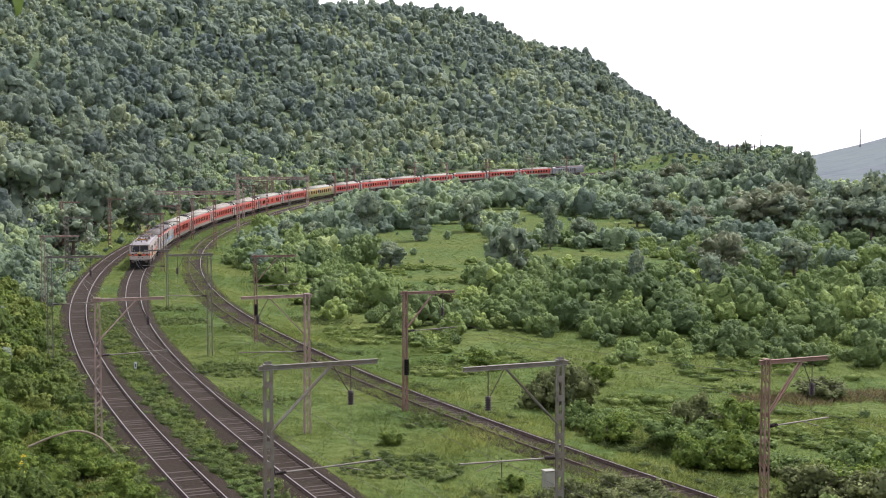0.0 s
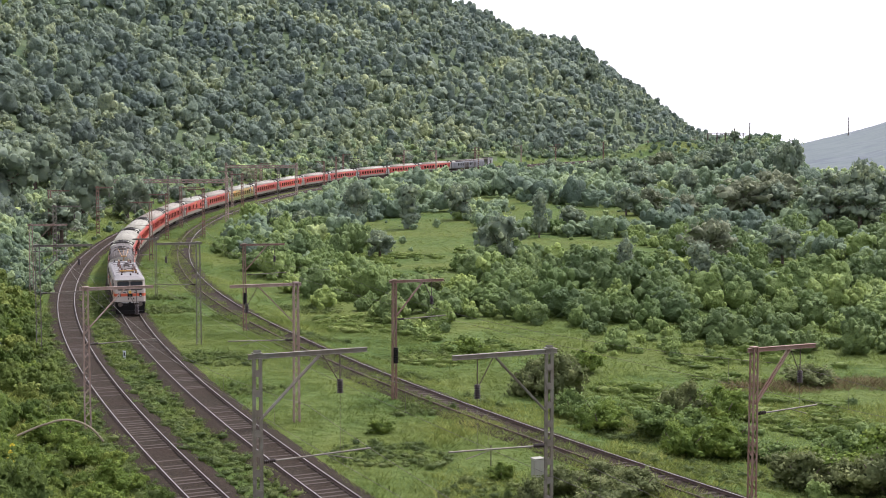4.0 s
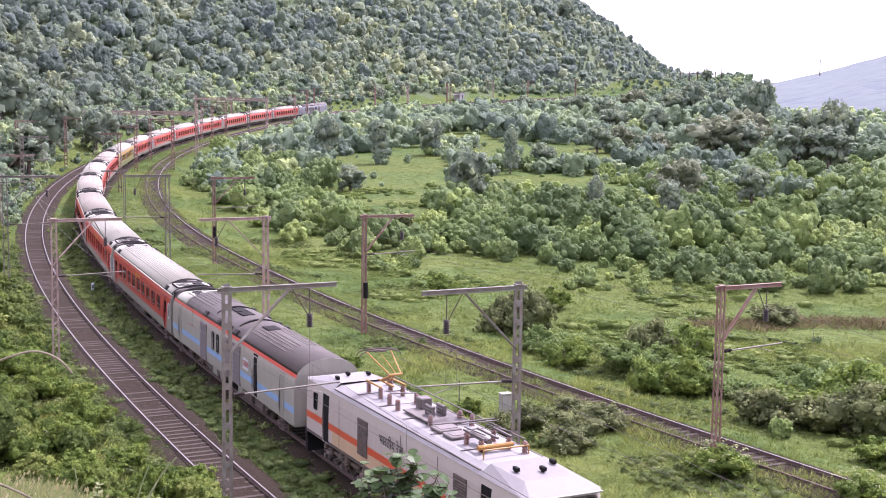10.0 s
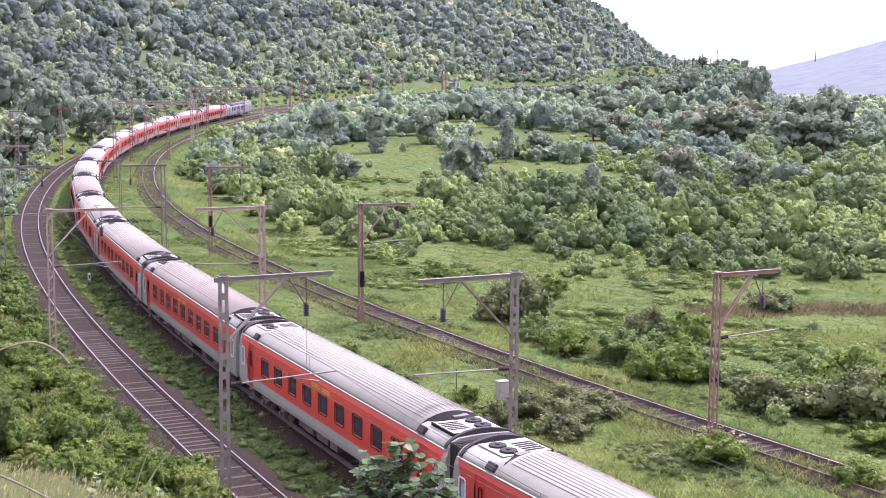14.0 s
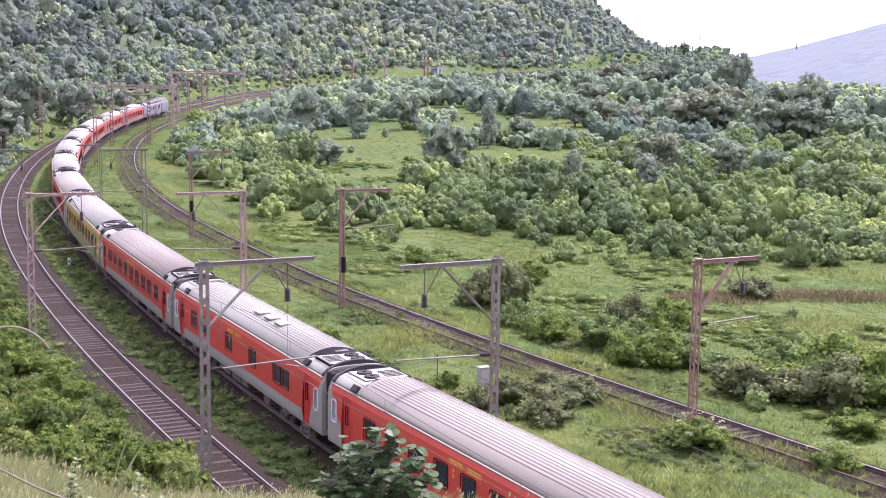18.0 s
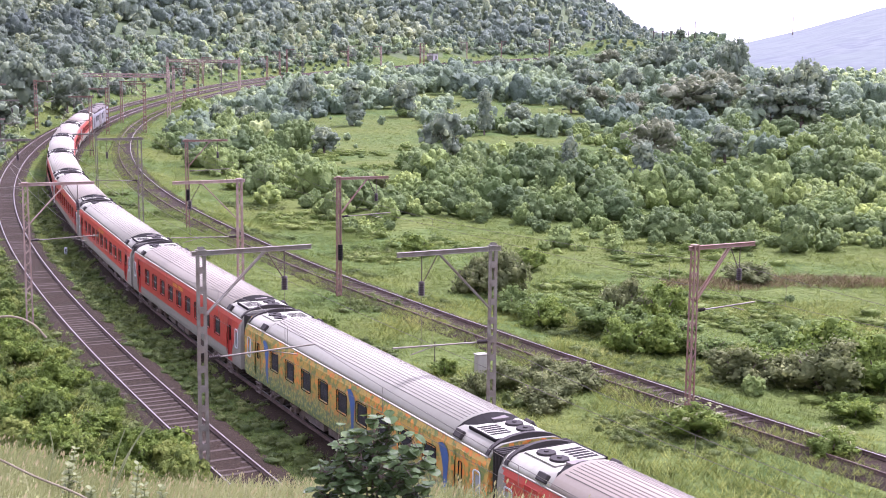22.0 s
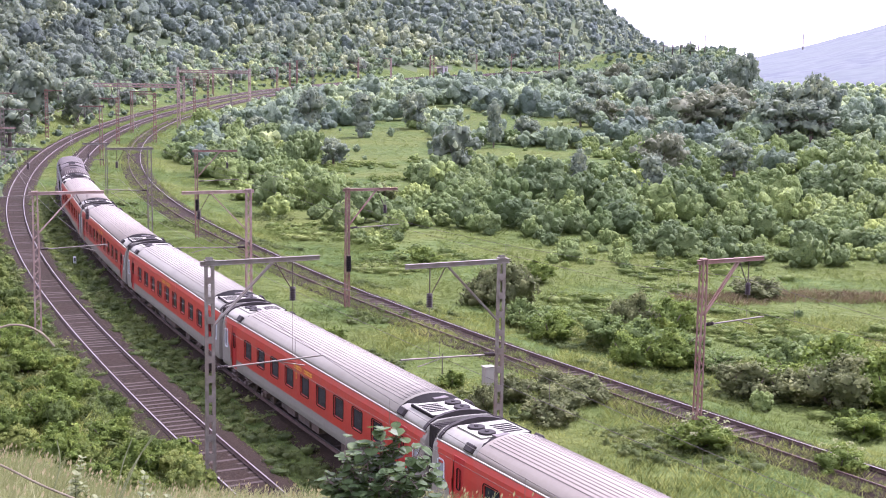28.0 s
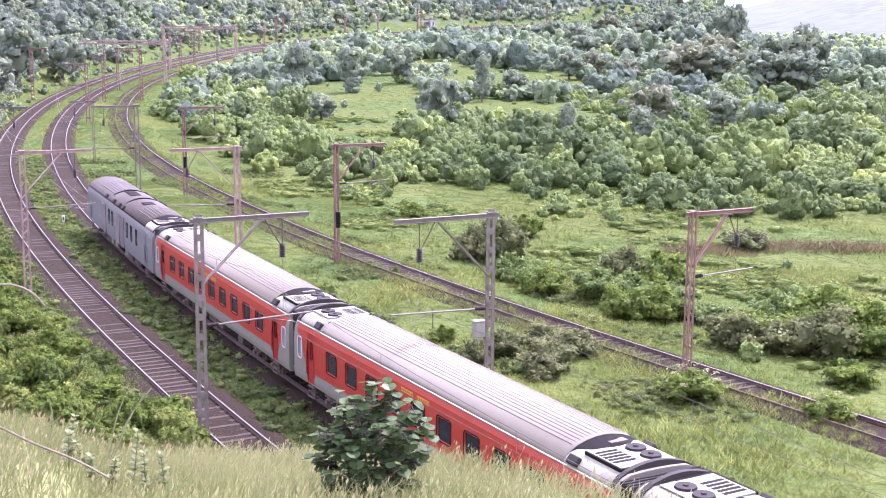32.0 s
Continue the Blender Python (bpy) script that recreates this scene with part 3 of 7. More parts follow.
def pane_mesh(name, w, h, frame_w, mat_frame, mat_glass, depth=0.04, r=0.09):
    """A rounded window: frame ring proud of the wall and a pane set back. In the xz plane, facing -y."""
    def ring(w2, h2, rr):
        pts = []
        for cx, cz, a0 in ((w2 - rr, h2 - rr, 0), (-w2 + rr, h2 - rr, 90), (-w2 + rr, -h2 + rr, 180), (w2 - rr, -h2 + rr, 270)):
            for k in range(4):
                a = radians(a0 + 30 * k)
                pts.append((cx + rr * math.cos(a), cz + rr * math.sin(a)))
        return pts
    out, inn = ring(w / 2 + frame_w, h / 2 + frame_w, r + frame_w), ring(w / 2, h / 2, r)
    n = len(out)
    v = [(x, 0.0, z) for x, z in out] + [(x, -0.02, z) for x, z in out] + [(x, -0.02, z) for x, z in inn] + [(x, depth, z) for x, z in inn]
    f, m = [], []
    for i in range(n):
        j = (i + 1) % n
        for a, b in ((0, n), (n, 2 * n), (2 * n, 3 * n)):
            f.append([a + i, b + i, b + j, a + j])
            m.append(0)
    f.append([3 * n + i for i in range(n)])
    m.append(1)
    return mesh_of(name, v, f, [mat_frame, mat_glass], m)


FLIP = pose(0, 0, 0, 0, 0, 180)


def place_side(name, me, parent, x, z, y, label=""):
    """The same piece on both flanks."""
    obs = []
    for sign in (-1, 1):
        m = pose(x, -y, z) if sign < 0 else pose(x, y, z) @ FLIP
        obs.append(part(name, me, parent, label, m))
    return obs


def coach_prof(z):
    return float(np.interp(z, [0.9, 1.1, 2.6, 3.1, 3.36], [1.56, 1.61, 1.61, 1.57, 1.47]))


ROOF_PROF = [(-1.47, 3.36), (-1.40, 3.50), (-1.24, 3.68), (-0.98, 3.84), (-0.62, 3.96), (-0.3, 4.02), (0, 4.04), (0.3, 4.02), (0.62, 3.96), (0.98, 3.84), (1.24, 3.68), (1.40, 3.50), (1.47, 3.36)]
POD_PROF = [(-1.47, 3.36), (-1.40, 3.50), (-1.24, 3.66), (-1.02, 3.76), (-0.98, 3.765), (-0.5, 3.80), (0, 3.81), (0.5, 3.80), (0.98, 3.765), (1.02, 3.76), (1.24, 3.66), (1.40, 3.50), (1.47, 3.36)]


def wheelset_mesh(radius=0.457):
    bm = bmesh.new()
    rot = Matrix.Rotation(radians(90), 4, "X")
    for y in (-0.84, 0.84):
        bmesh.ops.create_cone(bm, cap_ends=True, segments=20, radius1=radius, radius2=radius, depth=0.13, matrix=Matrix.Translation((0, y, 0)) @ rot)
        bmesh.ops.create_cone(bm, cap_ends=True, segments=20, radius1=radius * 0.42, radius2=radius * 0.3, depth=0.2, matrix=Matrix.Translation((0, y * 1.1, 0)) @ rot)
    bmesh.ops.create_cone(bm, cap_ends=True, segments=10, radius1=0.09, radius2=0.09, depth=2.2, matrix=rot)
    return bm_mesh("wheelset", bm, M_UNDER)


ME_WHEELS, ME_BIGWHEELS = wheelset_mesh(), wheelset_mesh(0.54)


def bogie_mesh(base, axles, drop=0.0):
    bm = bmesh.new()
    for y in (-1.06, 1.06):
        box_bm(bm, (0, y, 0.66), (base + 1.3, 0.2, 0.2), bevel=0.03)
        for x in axles:
            box_bm(bm, (x, y * 1.1, 0.47), (0.40, 0.26, 0.36), bevel=0.05)
            beam_bm(bm, (x, y * 1.2, 0.47), (x, y * 1.34, 0.47), 0.22, sides=12)
            for dx in (-0.34, 0.34):
                for k in range(3):
                    bmesh.ops.create_cone(bm, cap_ends=True, segments=10, radius1=0.12, radius2=0.12, depth=0.07, matrix=Matrix.Translation((x + dx, y * 1.12, 0.62 + 0.11 * k)))
            beam_bm(bm, (x - 0.5, y * 1.16, 0.36), (x + 0.1, y * 1.16, 0.42), 0.08, sides=6)
        for dx in (-0.3, 0.3):
            bmesh.ops.create_cone(bm, cap_ends=True, segments=12, radius1=0.17, radius2=0.17, depth=0.36, matrix=Matrix.Translation((dx, y * 1.12, 0.86)))
        beam_bm(bm, (-0.9, y * 1.24, 0.5), (0.3, y * 1.24, 0.98), 0.08, sides=8)
        box_bm(bm, (base / 2 + 0.75, y, 0.42), (0.1, 0.12, 0.5))
    for x in (-base * 0.25, base * 0.25):
        box_bm(bm, (x, 0, 0.62), (0.25, 2.1, 0.22))
    box_bm(bm, (0, 0, 0.80), (0.8, 2.4, 0.2))
    return bm_mesh("bogie_frame", bm, M_BOGIE)


M_BOGIE = material("dust-grey bogie steel", (0.085, 0.072, 0.064), 0.85, build=varied([(0.3, (0.045, 0.038, 0.035)), (0.7, (0.135, 0.115, 0.10))], 5.0, (0.10, 0.07, 0.05), 0.8, 0.4, None, 0.02))
ME_BOGIE = bogie_mesh(2.56, (-1.28, 1.28))
ME_LOCOBOGIE = bogie_mesh(3.7, (-1.85, 0.0, 1.85))


def steps_mesh():
    bm = bmesh.new()
    for z in (0.4, 0.62, 0.84):
        box_bm(bm, (0, -0.02, z), (0.62, 0.22, 0.03))
    for x in (-0.31, 0.31):
        box_bm(bm, (x, -0.05, 0.68), (0.03, 0.05, 0.62))
    return bm_mesh("steps", bm, M_UNDER)


ME_STEPS = steps_mesh()
ME_WINDOW = pane_mesh("window", 1.0, 0.88, 0.03, M_DARK, M_GLASS, r=0.11)
ME_ENDWIN = pane_mesh("window", 0.40, 0.86, 0.055, M_FROST, M_DIMFROST, r=0.08)
ME_TALLWIN = pane_mesh("window", 0.42, 1.0, 0.03, M_DARK, M_GLASS, r=0.12)
ME_SLIT = pane_mesh("window", 0.20, 0.72, 0.02, M_DARK, M_GLASS, r=0.06)


def door_mesh(mat):
    bm = bmesh.new()
    box_bm(bm, (0, 0.035, 2.07), (0.74, 0.03, 2.18), bevel=0.01)
    for x in (-0.41, 0.41):
        beam_bm(bm, (x, -0.05, 1.35), (x, -0.05, 2.35), 0.03, sides=8)
    return bm_mesh("door", bm, mat)


ME_OPENDOOR = door_mesh(M_DARK)
ME_DOORS = {m.name: door_mesh(m) for m in (M_DOORRED, M_WRAP, M_POWER, M_POWERBLUE)}


def pod_meshes():
    """A white tray with a slotted grille in a dark border, and a flat round fan."""
    v, f, m = [], [], []

    def block(x0, x1, y0, y1, z0, z1, k):
        n = len(v)
        v.extend([(x, y, z) for z in (z0, z1) for x, y in ((x0, y0), (x1, y0), (x1, y1), (x0, y1))])
        f.extend([[n + 4, n + 5, n + 6, n + 7]] + [[n + i, n + (i + 1) % 4, n + 4 + (i + 1) % 4, n + 4 + i] for i in range(4)])
        m.extend([k] * 5)
    block(-0.75, 0.95, -1.02, 0.90, 3.80, 3.832, 1)
    block(-0.75, 0.95, -1.09, -1.02, 3.74, 3.845, 0)
    block(0.95, 1.02, -1.09, 0.3, 3.76, 3.845, 0)
    for k in range(5):
        x = -0.44 + k * 0.22
        block(x - 0.07, x + 0.07, -0.93, -0.14, 3.832, 3.838, 0)
    grille = mesh_of("grille", v, f, [M_DARK, M_ROOFPOD], m)
    bm = bmesh.new()
    bmesh.ops.create_cone(bm, cap_ends=True, segments=20, radius1=0.33, radius2=0.30, depth=0.10, matrix=Matrix.Translation((0, 0, 0.05)))
    bmesh.ops.create_cone(bm, cap_ends=True, segments=14, radius1=0.09, radius2=0.07, depth=0.04, matrix=Matrix.Translation((0, 0, 0.12)))
    fan = bm_mesh("fan", bm, M_FAN)
    return grille, fan


M_FAN = material("dark grey fan guard", (0.020, 0.018, 0.017), 0.75, spec=0.15)
ME_GRILLE, ME_FAN = pod_meshes()
ME_ROOF = prism_x("roof", ROOF_PROF, -9.0, 9.0, M_ROOF, shade=True)
ME_ROOFEND = prism_x("roof_end", POD_PROF, 0, 2.66, M_ROOFPOD, shade=True)


def ribs_mesh():
    bm = bmesh.new()
    ys = [y for y, z in ROOF_PROF]
    zs = [z for y, z in ROOF_PROF]
    for y in (-1.02, -0.88, -0.74, -0.60, -0.46, -0.32, -0.12, 0.12, 0.32, 0.46, 0.60, 0.74, 0.88, 1.02):
        z = float(np.interp(y, ys, zs))
        box_bm(bm, (0, y, z + 0.003), (17.6, 0.028, 0.016))
    return bm_mesh("roof_ribs", bm, M_RIB)


ME_RIBS = ribs_mesh()
M_RIMDARK = material("dark gangway frame", (0.030, 0.027, 0.025), 0.75, spec=0.15)
ME_RIM = prism_x("gangway_rim", [(y * 1.02, 3.36 + (z - 3.36) * 0.86 + 0.06) for y, z in ROOF_PROF], 0, 0.17, M_RIMDARK)


def hood_mesh():
    bm = bmesh.new()
    box_bm(bm, (0, -1.40, 3.58), (0.5, 0.16, 0.30), rot=Matrix.Rotation(radians(-38), 3, "X"), bevel=0.03)
    return bm_mesh("roof_vent", bm, M_RIMDARK)


ME_HOOD = hood_mesh()


def well_mesh():
    """The dark louvred step between the high roof and the sunk roof unit, with a lip."""
    v = [(0, y * 0.985, z - 0.008) for y, z in ROOF_PROF[1:-1]] + [(0.62, y * 0.93, max(3.6, z - 0.20)) for y, z in ROOF_PROF[1:-1]]
    n = len(ROOF_PROF) - 2
    f = [[i, i + 1, n + i + 1, n + i] for i in range(n - 1)]
    k = len(v)
    v += [(0.2 + 0.3 * a, -0.1 + 0.62 * b, 3.80 + 0.13 * c) for c in (0, 1) for a, b in ((0, 0), (1, 0), (1, 1), (0, 1))]
    f += [[k + 4, k + 5, k + 6, k + 7]] + [[k + i, k + (i + 1) % 4, k + 4 + (i + 1) % 4, k + 4 + i] for i in range(4)]
    return mesh_of("unit_well", v, f, [M_DARK, M_LOUVRE], [0] * (n - 1) + [1] * 5)


ME_WELL = well_mesh()
_prof_end = [(-coach_prof(z), z) for z in (0.95, 1.2, 2.6, 3.1, 3.36)] + [(y, z) for y, z in POD_PROF[1:-1]] + [(coach_prof(z), z) for z in (3.36, 3.1, 2.6, 1.2, 0.95)]


def end_mesh(mat):
    n = len(_prof_end)
    return mesh_of("end_wall", [(0, y, z) for y, z in _prof_end], [list(range(n))], mat)


ME_END = {m.name: end_mesh(m) for m in (M_GREY, M_POWER, M_POWERBLUE, M_WRAP)}


def bellows_mesh():
    bm = bmesh.new()
    for k in range(4):
        box_bm(bm, (0.04 + k * 0.075, 0, 2.45), (0.05, 2.84 - 0.08 * (k % 2), 2.5 - 0.08 * (k % 2)), bevel=0.02)
    return bm_mesh("gangway_bellows", bm, M_RIMDARK)


ME_BELLOWS = bellows_mesh()


def coupler_mesh():
    bm = bmesh.new()
    box_bm(bm, (0.2, 0, 0.98), (0.7, 0.3, 0.28), bevel=0.04)
    for y in (-0.97, 0.97):
        beam_bm(bm, (-0.1, y, 1.1), (0.2, y, 1.1), 0.2, sides=12)
    return bm_mesh("coupler", bm, M_UNDER)


ME_COUPLER = coupler_mesh()


def under_mesh(seed):
    rnd = random.Random(seed)
    bm = bmesh.new()
    box_bm(bm, (0, 0, 0.93), (23.0, 2.4, 0.14))
    x = -5.4
    while x < 5.2:
        w = rnd.uniform(0.7, 1.7)
        for y in (-1, 1):
            if rnd.random() < 0.8:
                box_bm(bm, (x + w / 2, y * rnd.uniform(0.85, 1.1), 0.88 - rnd.uniform(0.2, 0.28)), (w, 0.6, rnd.uniform(0.35, 0.52)), bevel=0.02)
        x += w + rnd.uniform(0.15, 0.6)
    return bm_mesh("underframe", bm, M_UNDER)


ME_UNDER = [under_mesh(3), under_mesh(8)]


def strip_mesh(w, h, mat, bars):
    """A name strip: a coloured board with darker bars in place of its unreadable letters."""
    v, f, m = [], [], []

    def rect(x0, x1, z0, z1, y, k):
        n = len(v)
        v.extend([(x0, y, z0), (x1, y, z0), (x1, y, z1), (x0, y, z1)])
        f.append([n, n + 1, n + 2, n + 3])
        m.append(k)
    rect(-w / 2, w / 2, -h / 2, h / 2, -0.008, 0)
    for k in range(bars):
        x = -w / 2 + w * (k + 0.25) / bars
        rect(x, x + w / bars * 0.55, -h * 0.25, h * 0.25, -0.012, 1)
    return mesh_of("name_strip", v, f, [mat, M_DOORRED], m)


ME_STRIP = strip_mesh(0.95, 0.17, M_YELLOW, 6)
ME_NUM = strip_mesh(0.11, 0.3, M_YELLOW, 1)
def bird_mesh():
    """A flat printed bird: small head, curved neck, long hanging tail."""
    line = [(-0.34, 1.02, 0.05), (-0.22, 1.05, 0.12), (-0.06, 0.92, 0.18), (0.08, 0.72, 0.22), (0.14, 0.5, 0.20), (0.14, 0.2, 0.15), (0.12, -0.15, 0.12), (0.14, -0.5, 0.10), (0.20, -0.85, 0.05)]
    v = [(x + e * w * 1.15, -0.004, z + e * w * 0.5) for x, z, w in line for e in (-1, 1)]
    f = [[2 * i, 2 * i + 1, 2 * i + 3, 2 * i + 2] for i in range(len(line) - 1)]
    return mesh_of("bird_print", v, f, M_BIRD)


M_BIRD = paint("printed blue ink", (0.035, 0.085, 0.22), 0.4, 0.2)
ME_BIRD = bird_mesh()
ME_NOTICE = strip_mesh(1.0, 0.62, M_FROST, 5)
ME_EAVE = prism_x("eave_strip", [(-1.50, 3.33), (-1.515, 3.345), (-1.515, 3.375), (-1.46, 3.385)], -11.6, 11.6, M_ROOFPOD, caps=False)


def fit_running_gear(car, centres, bogie, wheels, axles, r):
    for c in centres:
        b = part("bogie", bogie, car, "", pose(c, 0, 0))
        for a in axles:
            part("wheelset", wheels, b, "", pose(a, 0, r))


def build_coach(label, style="red", windows=9, pantry=False, seed=0):
    car = thing("passenger_coach", label, "train coach", "coaches of the train")
    body_m, door_m = (M_WRAP, M_WRAP) if style == "wrap" else (M_RED, M_DOORRED)
    low_m = M_WRAP if style == "wrap" else M_GREY
    hl = 11.72
    wx = [(-0.5 * (windows - 1) + i) * 1.92 for i in range(windows)]
    if pantry:
        wx = [-7.4, -5.7, -1.2, 2.6, 6.1, 7.2]
    holes = [(x - 0.46, x + 0.46, 1.92, 2.72) for x in wx]
    for e in (-1, 1):
        holes.append(tuple(sorted((e * 9.5, e * 10.24))) + (1.0, 3.12))
        holes.append(tuple(sorted((e * 10.88, e * 11.22))) + (2.0, 2.66))
    xs = sorted({e * v for v in (hl, 10.35, 10.45, 10.55, 10.66, 10.77, 11.34, 11.46, 11.58) for e in (-1, 1)} | {v for h in holes for v in h[:2]})
    zs = [0.92, 1.0, 1.15, 1.5, 1.7, 1.92, 2.0, 2.15, 2.3, 2.45, 2.6, 2.66, 2.72, 2.9, 3.12, 3.25, 3.36]

    def mat_of(x, z):
        if z < 1.5:
            return 1
        if style != "wrap" and abs(x) > 10.35 and z < 1.55 + 1.75 * ((abs(x) - 10.3) / 1.25) ** 0.9:
            return 1
        return 0
    part("body", shell("body", xs, zs, coach_prof, holes, [body_m, low_m], mat_of), car)
    roof = part("roof", ME_ROOF, car, "silver-grey ribbed roof")
    part("roof_ribs", ME_RIBS, roof)
    for e in (-1, 1):
        turn = pose(e * 9.0, 0, 0) @ (FLIP if e < 0 else Matrix.Identity(4))
        unit = part("roof_unit", ME_ROOFEND, car, "sunk air-conditioning roof unit", turn)
        part("unit_well", ME_WELL, unit)
        part("grille", ME_GRILLE, unit, "", pose(1.3, 0, 0))
        part("fan", ME_FAN, unit, "", pose(1.0, 0.42, 3.80))
        part("fan", ME_FAN, unit, "", pose(1.72, 0.42, 3.80))
        part("gangway_rim", ME_RIM, car, "", pose(e * 11.45 - 0.085, 0, 0))
        wall = part("end_wall", ME_END[(M_WRAP if style == "wrap" else M_GREY).name], car, "", pose(e * hl, 0, 0))
        part("gangway_bellows", ME_BELLOWS, car, "black rubber bellows", pose(e * hl, 0, 0) @ (FLIP if e < 0 else Matrix.Identity(4)))
        part("coupler", ME_COUPLER, car, "", pose(e * hl, 0, 0) @ (FLIP if e < 0 else Matrix.Identity(4)))
        for d in place_side("door", ME_DOORS[door_m.name], car, e * 9.87, 0, 1.585):
            part("door_window", ME_SLIT, d, "", pose(0, 0.0, 2.4))
        place_side("window", ME_ENDWIN, car, e * 11.05, 2.33, 1.612)
        place_side("steps", ME_STEPS, car, e * 9.87, 0, 1.5)
        place_side("roof_vent", ME_HOOD, car, e * 9.45, 0, 0)
    for x in wx:
        place_side("window", ME_WINDOW, car, x, 2.33, 1.613)
    if style == "red":
        for x in (-0.9, 0.35):
            place_side("name_strip", ME_STRIP, car, x, 2.97, 1.592, "yellow name strip")
        place_side("number_strip", ME_NUM, car, -1.0, 2.6, 1.618)
    if style == "wrap":
        for x in (-8.75, 8.75, 0.95):
            place_side("bird_print", ME_BIRD, car, x, 2.0, 1.618, "long-tailed blue bird printed on the wrap")
    place_side("eave_strip", ME_EAVE, car, 0, 0, 0)
    part("underframe", ME_UNDER[seed % 2], car)
    if pantry:
        for x in (0.4, 1.9, 3.4):
            part("roof_hatch", ME_HATCH, car, "", pose(x, -0.35, 3.99))
    fit_running_gear(car, (-7.45, 7.45), ME_BOGIE, ME_WHEELS, (-1.28, 1.28), 0.457)
    return car


def hatch_mesh():
    bm = bmesh.new()
    box_bm(bm, (0, 0, 0.06), (0.8, 0.6, 0.1), bevel=0.02)
    return bm_mesh("roof_hatch", bm, M_ROOFPOD)


ME_HATCH = hatch_mesh()


def louvre_mesh(w, h, n):
    bm = bmesh.new()
    box_bm(bm, (0, 0.02, 0), (w, 0.03, h))
    for k in range(n):
        box_bm(bm, (0, -0.005, -h / 2 + h * (k + 0.5) / n), (w * 0.94, 0.05, h / n * 0.35), rot=Matrix.Rotation(radians(30), 3, "X"))
    return bm_mesh("louvre", bm, M_LOUVRE)


ME_LOUVRE = louvre_mesh(1.4, 2.1, 30)


def build_power_car(label, rear=False):
    """A generator car: flanks with louvred panels, a sooty roof."""
    car = thing("power_car", label, "train coach", "generator cars of the train")
    body_m = M_POWERBLUE if rear else M_POWER
    hl = 11.72
    f = -1 if rear else 1
    lou = [-4.4, 0.4, 2.3] if not rear else [-4.6, 0.5, 2.1]
    wins = [(-2.3, 1), (-1.35, 1)] if not rear else [(-2.6, 1), (-1.4, 1), (3.8, 1), (5.3, 1), (6.9, 1)]
    holes = [(x - 0.19, x + 0.19, 1.9, 2.86) for x, _ in wins]
    for e in (-1, 1):
        holes.append(tuple(sorted((e * 9.5, e * 10.24))) + (1.0, 3.0))
    if not rear:
        holes.append((5.3, 5.9, 1.0, 3.0))
    xs = sorted({-hl, hl} | {v for h in holes for v in h[:2]} | {x + d for x in lou for d in (-0.68, 0.68)})
    zs = [0.92, 1.0, 1.34, 1.55, 1.85, 1.9, 2.86, 3.0, 3.2, 3.28, 3.36]

    def mat_of(x, z):
        if z > 3.2 and not rear:
            return 1
        if 1.55 < z < 1.85 and not rear:
            return 2
        return 0
    part("body", shell("body", xs, zs, coach_prof, holes, [body_m, M_RED, M_BLUE], mat_of), car)
    roof = part("roof", prism_x("roof", ROOF_PROF, min(-9.0 * f, hl * f), max(-9.0 * f, hl * f), M_SOOT, shade=True), car, "sooty brown roof")
    ys, zs2 = [y for y, z in ROOF_PROF], [z for y, z in ROOF_PROF]
    for x, lx in ((-6.9 * f, 3.8), (6.0 * f, 5.2)):
        bm = bmesh.new()
        box_bm(bm, (0, 0, 0), (lx, 0.035, 0.035))
        rib = bm_mesh("roof_rib", bm, M_RIB)
        for y in (-1.0, -0.8, -0.6, -0.4, -0.2, 0.2, 0.4, 0.6, 0.8, 1.0):
            part("roof_rib", rib, roof, "", pose(x, y, float(np.interp(y, ys, zs2)) + 0.008))
    for x in (-3.2, 1.2):
        part("roof_band", prism_x("roof_band", [(y * 0.92, z + 0.07) for y, z in ROOF_PROF[2:-2]], x - 0.10, x + 0.10, M_DARK), roof)
    for x in (-2.3, -1.0, 3.6):
        bm = bmesh.new()
        box_bm(bm, (x, -0.1, 4.04), (1.1, 0.7, 0.05), bevel=0.01)
        part("roof_hatch", bm_mesh("roof_hatch", bm, M_DARK), roof)
    for x in (-4.4, -1.6, 0.4, 1.7):
        place_side("roof_vent", ME_HOOD, car, x, 0, 0)
    unit = part("roof_unit", ME_ROOFEND, car, "sunk pale roof unit", pose(-9.0 * f, 0, 0) @ (Matrix.Identity(4) if rear else FLIP))
    part("unit_well", ME_WELL, unit)
    part("grille", ME_GRILLE, unit, "", pose(0.95, 0, 0))
    part("fan", ME_FAN, unit, "", pose(0.75, 0.42, 3.79))
    part("fan", ME_FAN, unit, "", pose(1.4, 0.42, 3.79))
    for e in (-1, 1):
        part("end_wall", ME_END[body_m.name], car, "", pose(e * hl, 0, 0))
        if e * f < 0:
            part("gangway_bellows", ME_BELLOWS, car, "black rubber bellows", pose(e * hl, 0, 0) @ (FLIP if e < 0 else Matrix.Identity(4)))
            part("gangway_rim", ME_RIM, car, "", pose(e * 11.45 - 0.085, 0, 0))
        part("coupler", ME_COUPLER, car, "", pose(e * hl, 0, 0) @ (FLIP if e < 0 else Matrix.Identity(4)))
        place_side("door", ME_DOORS[body_m.name], car, e * 9.87, 0, 1.585)
        place_side("steps", ME_STEPS, car, e * 9.87, 0, 1.5)
    part("end_wall", prism_x("end_wall", ROOF_PROF, f * hl - 0.02, f * hl + 0.006, body_m), car)
    for x in lou:
        place_side("louvre", ME_LOUVRE, car, x, 2.0, 1.618, "brownish louvred panel")
    for x, _ in wins:
        place_side("window", ME_TALLWIN, car, x, 2.38, 1.613)
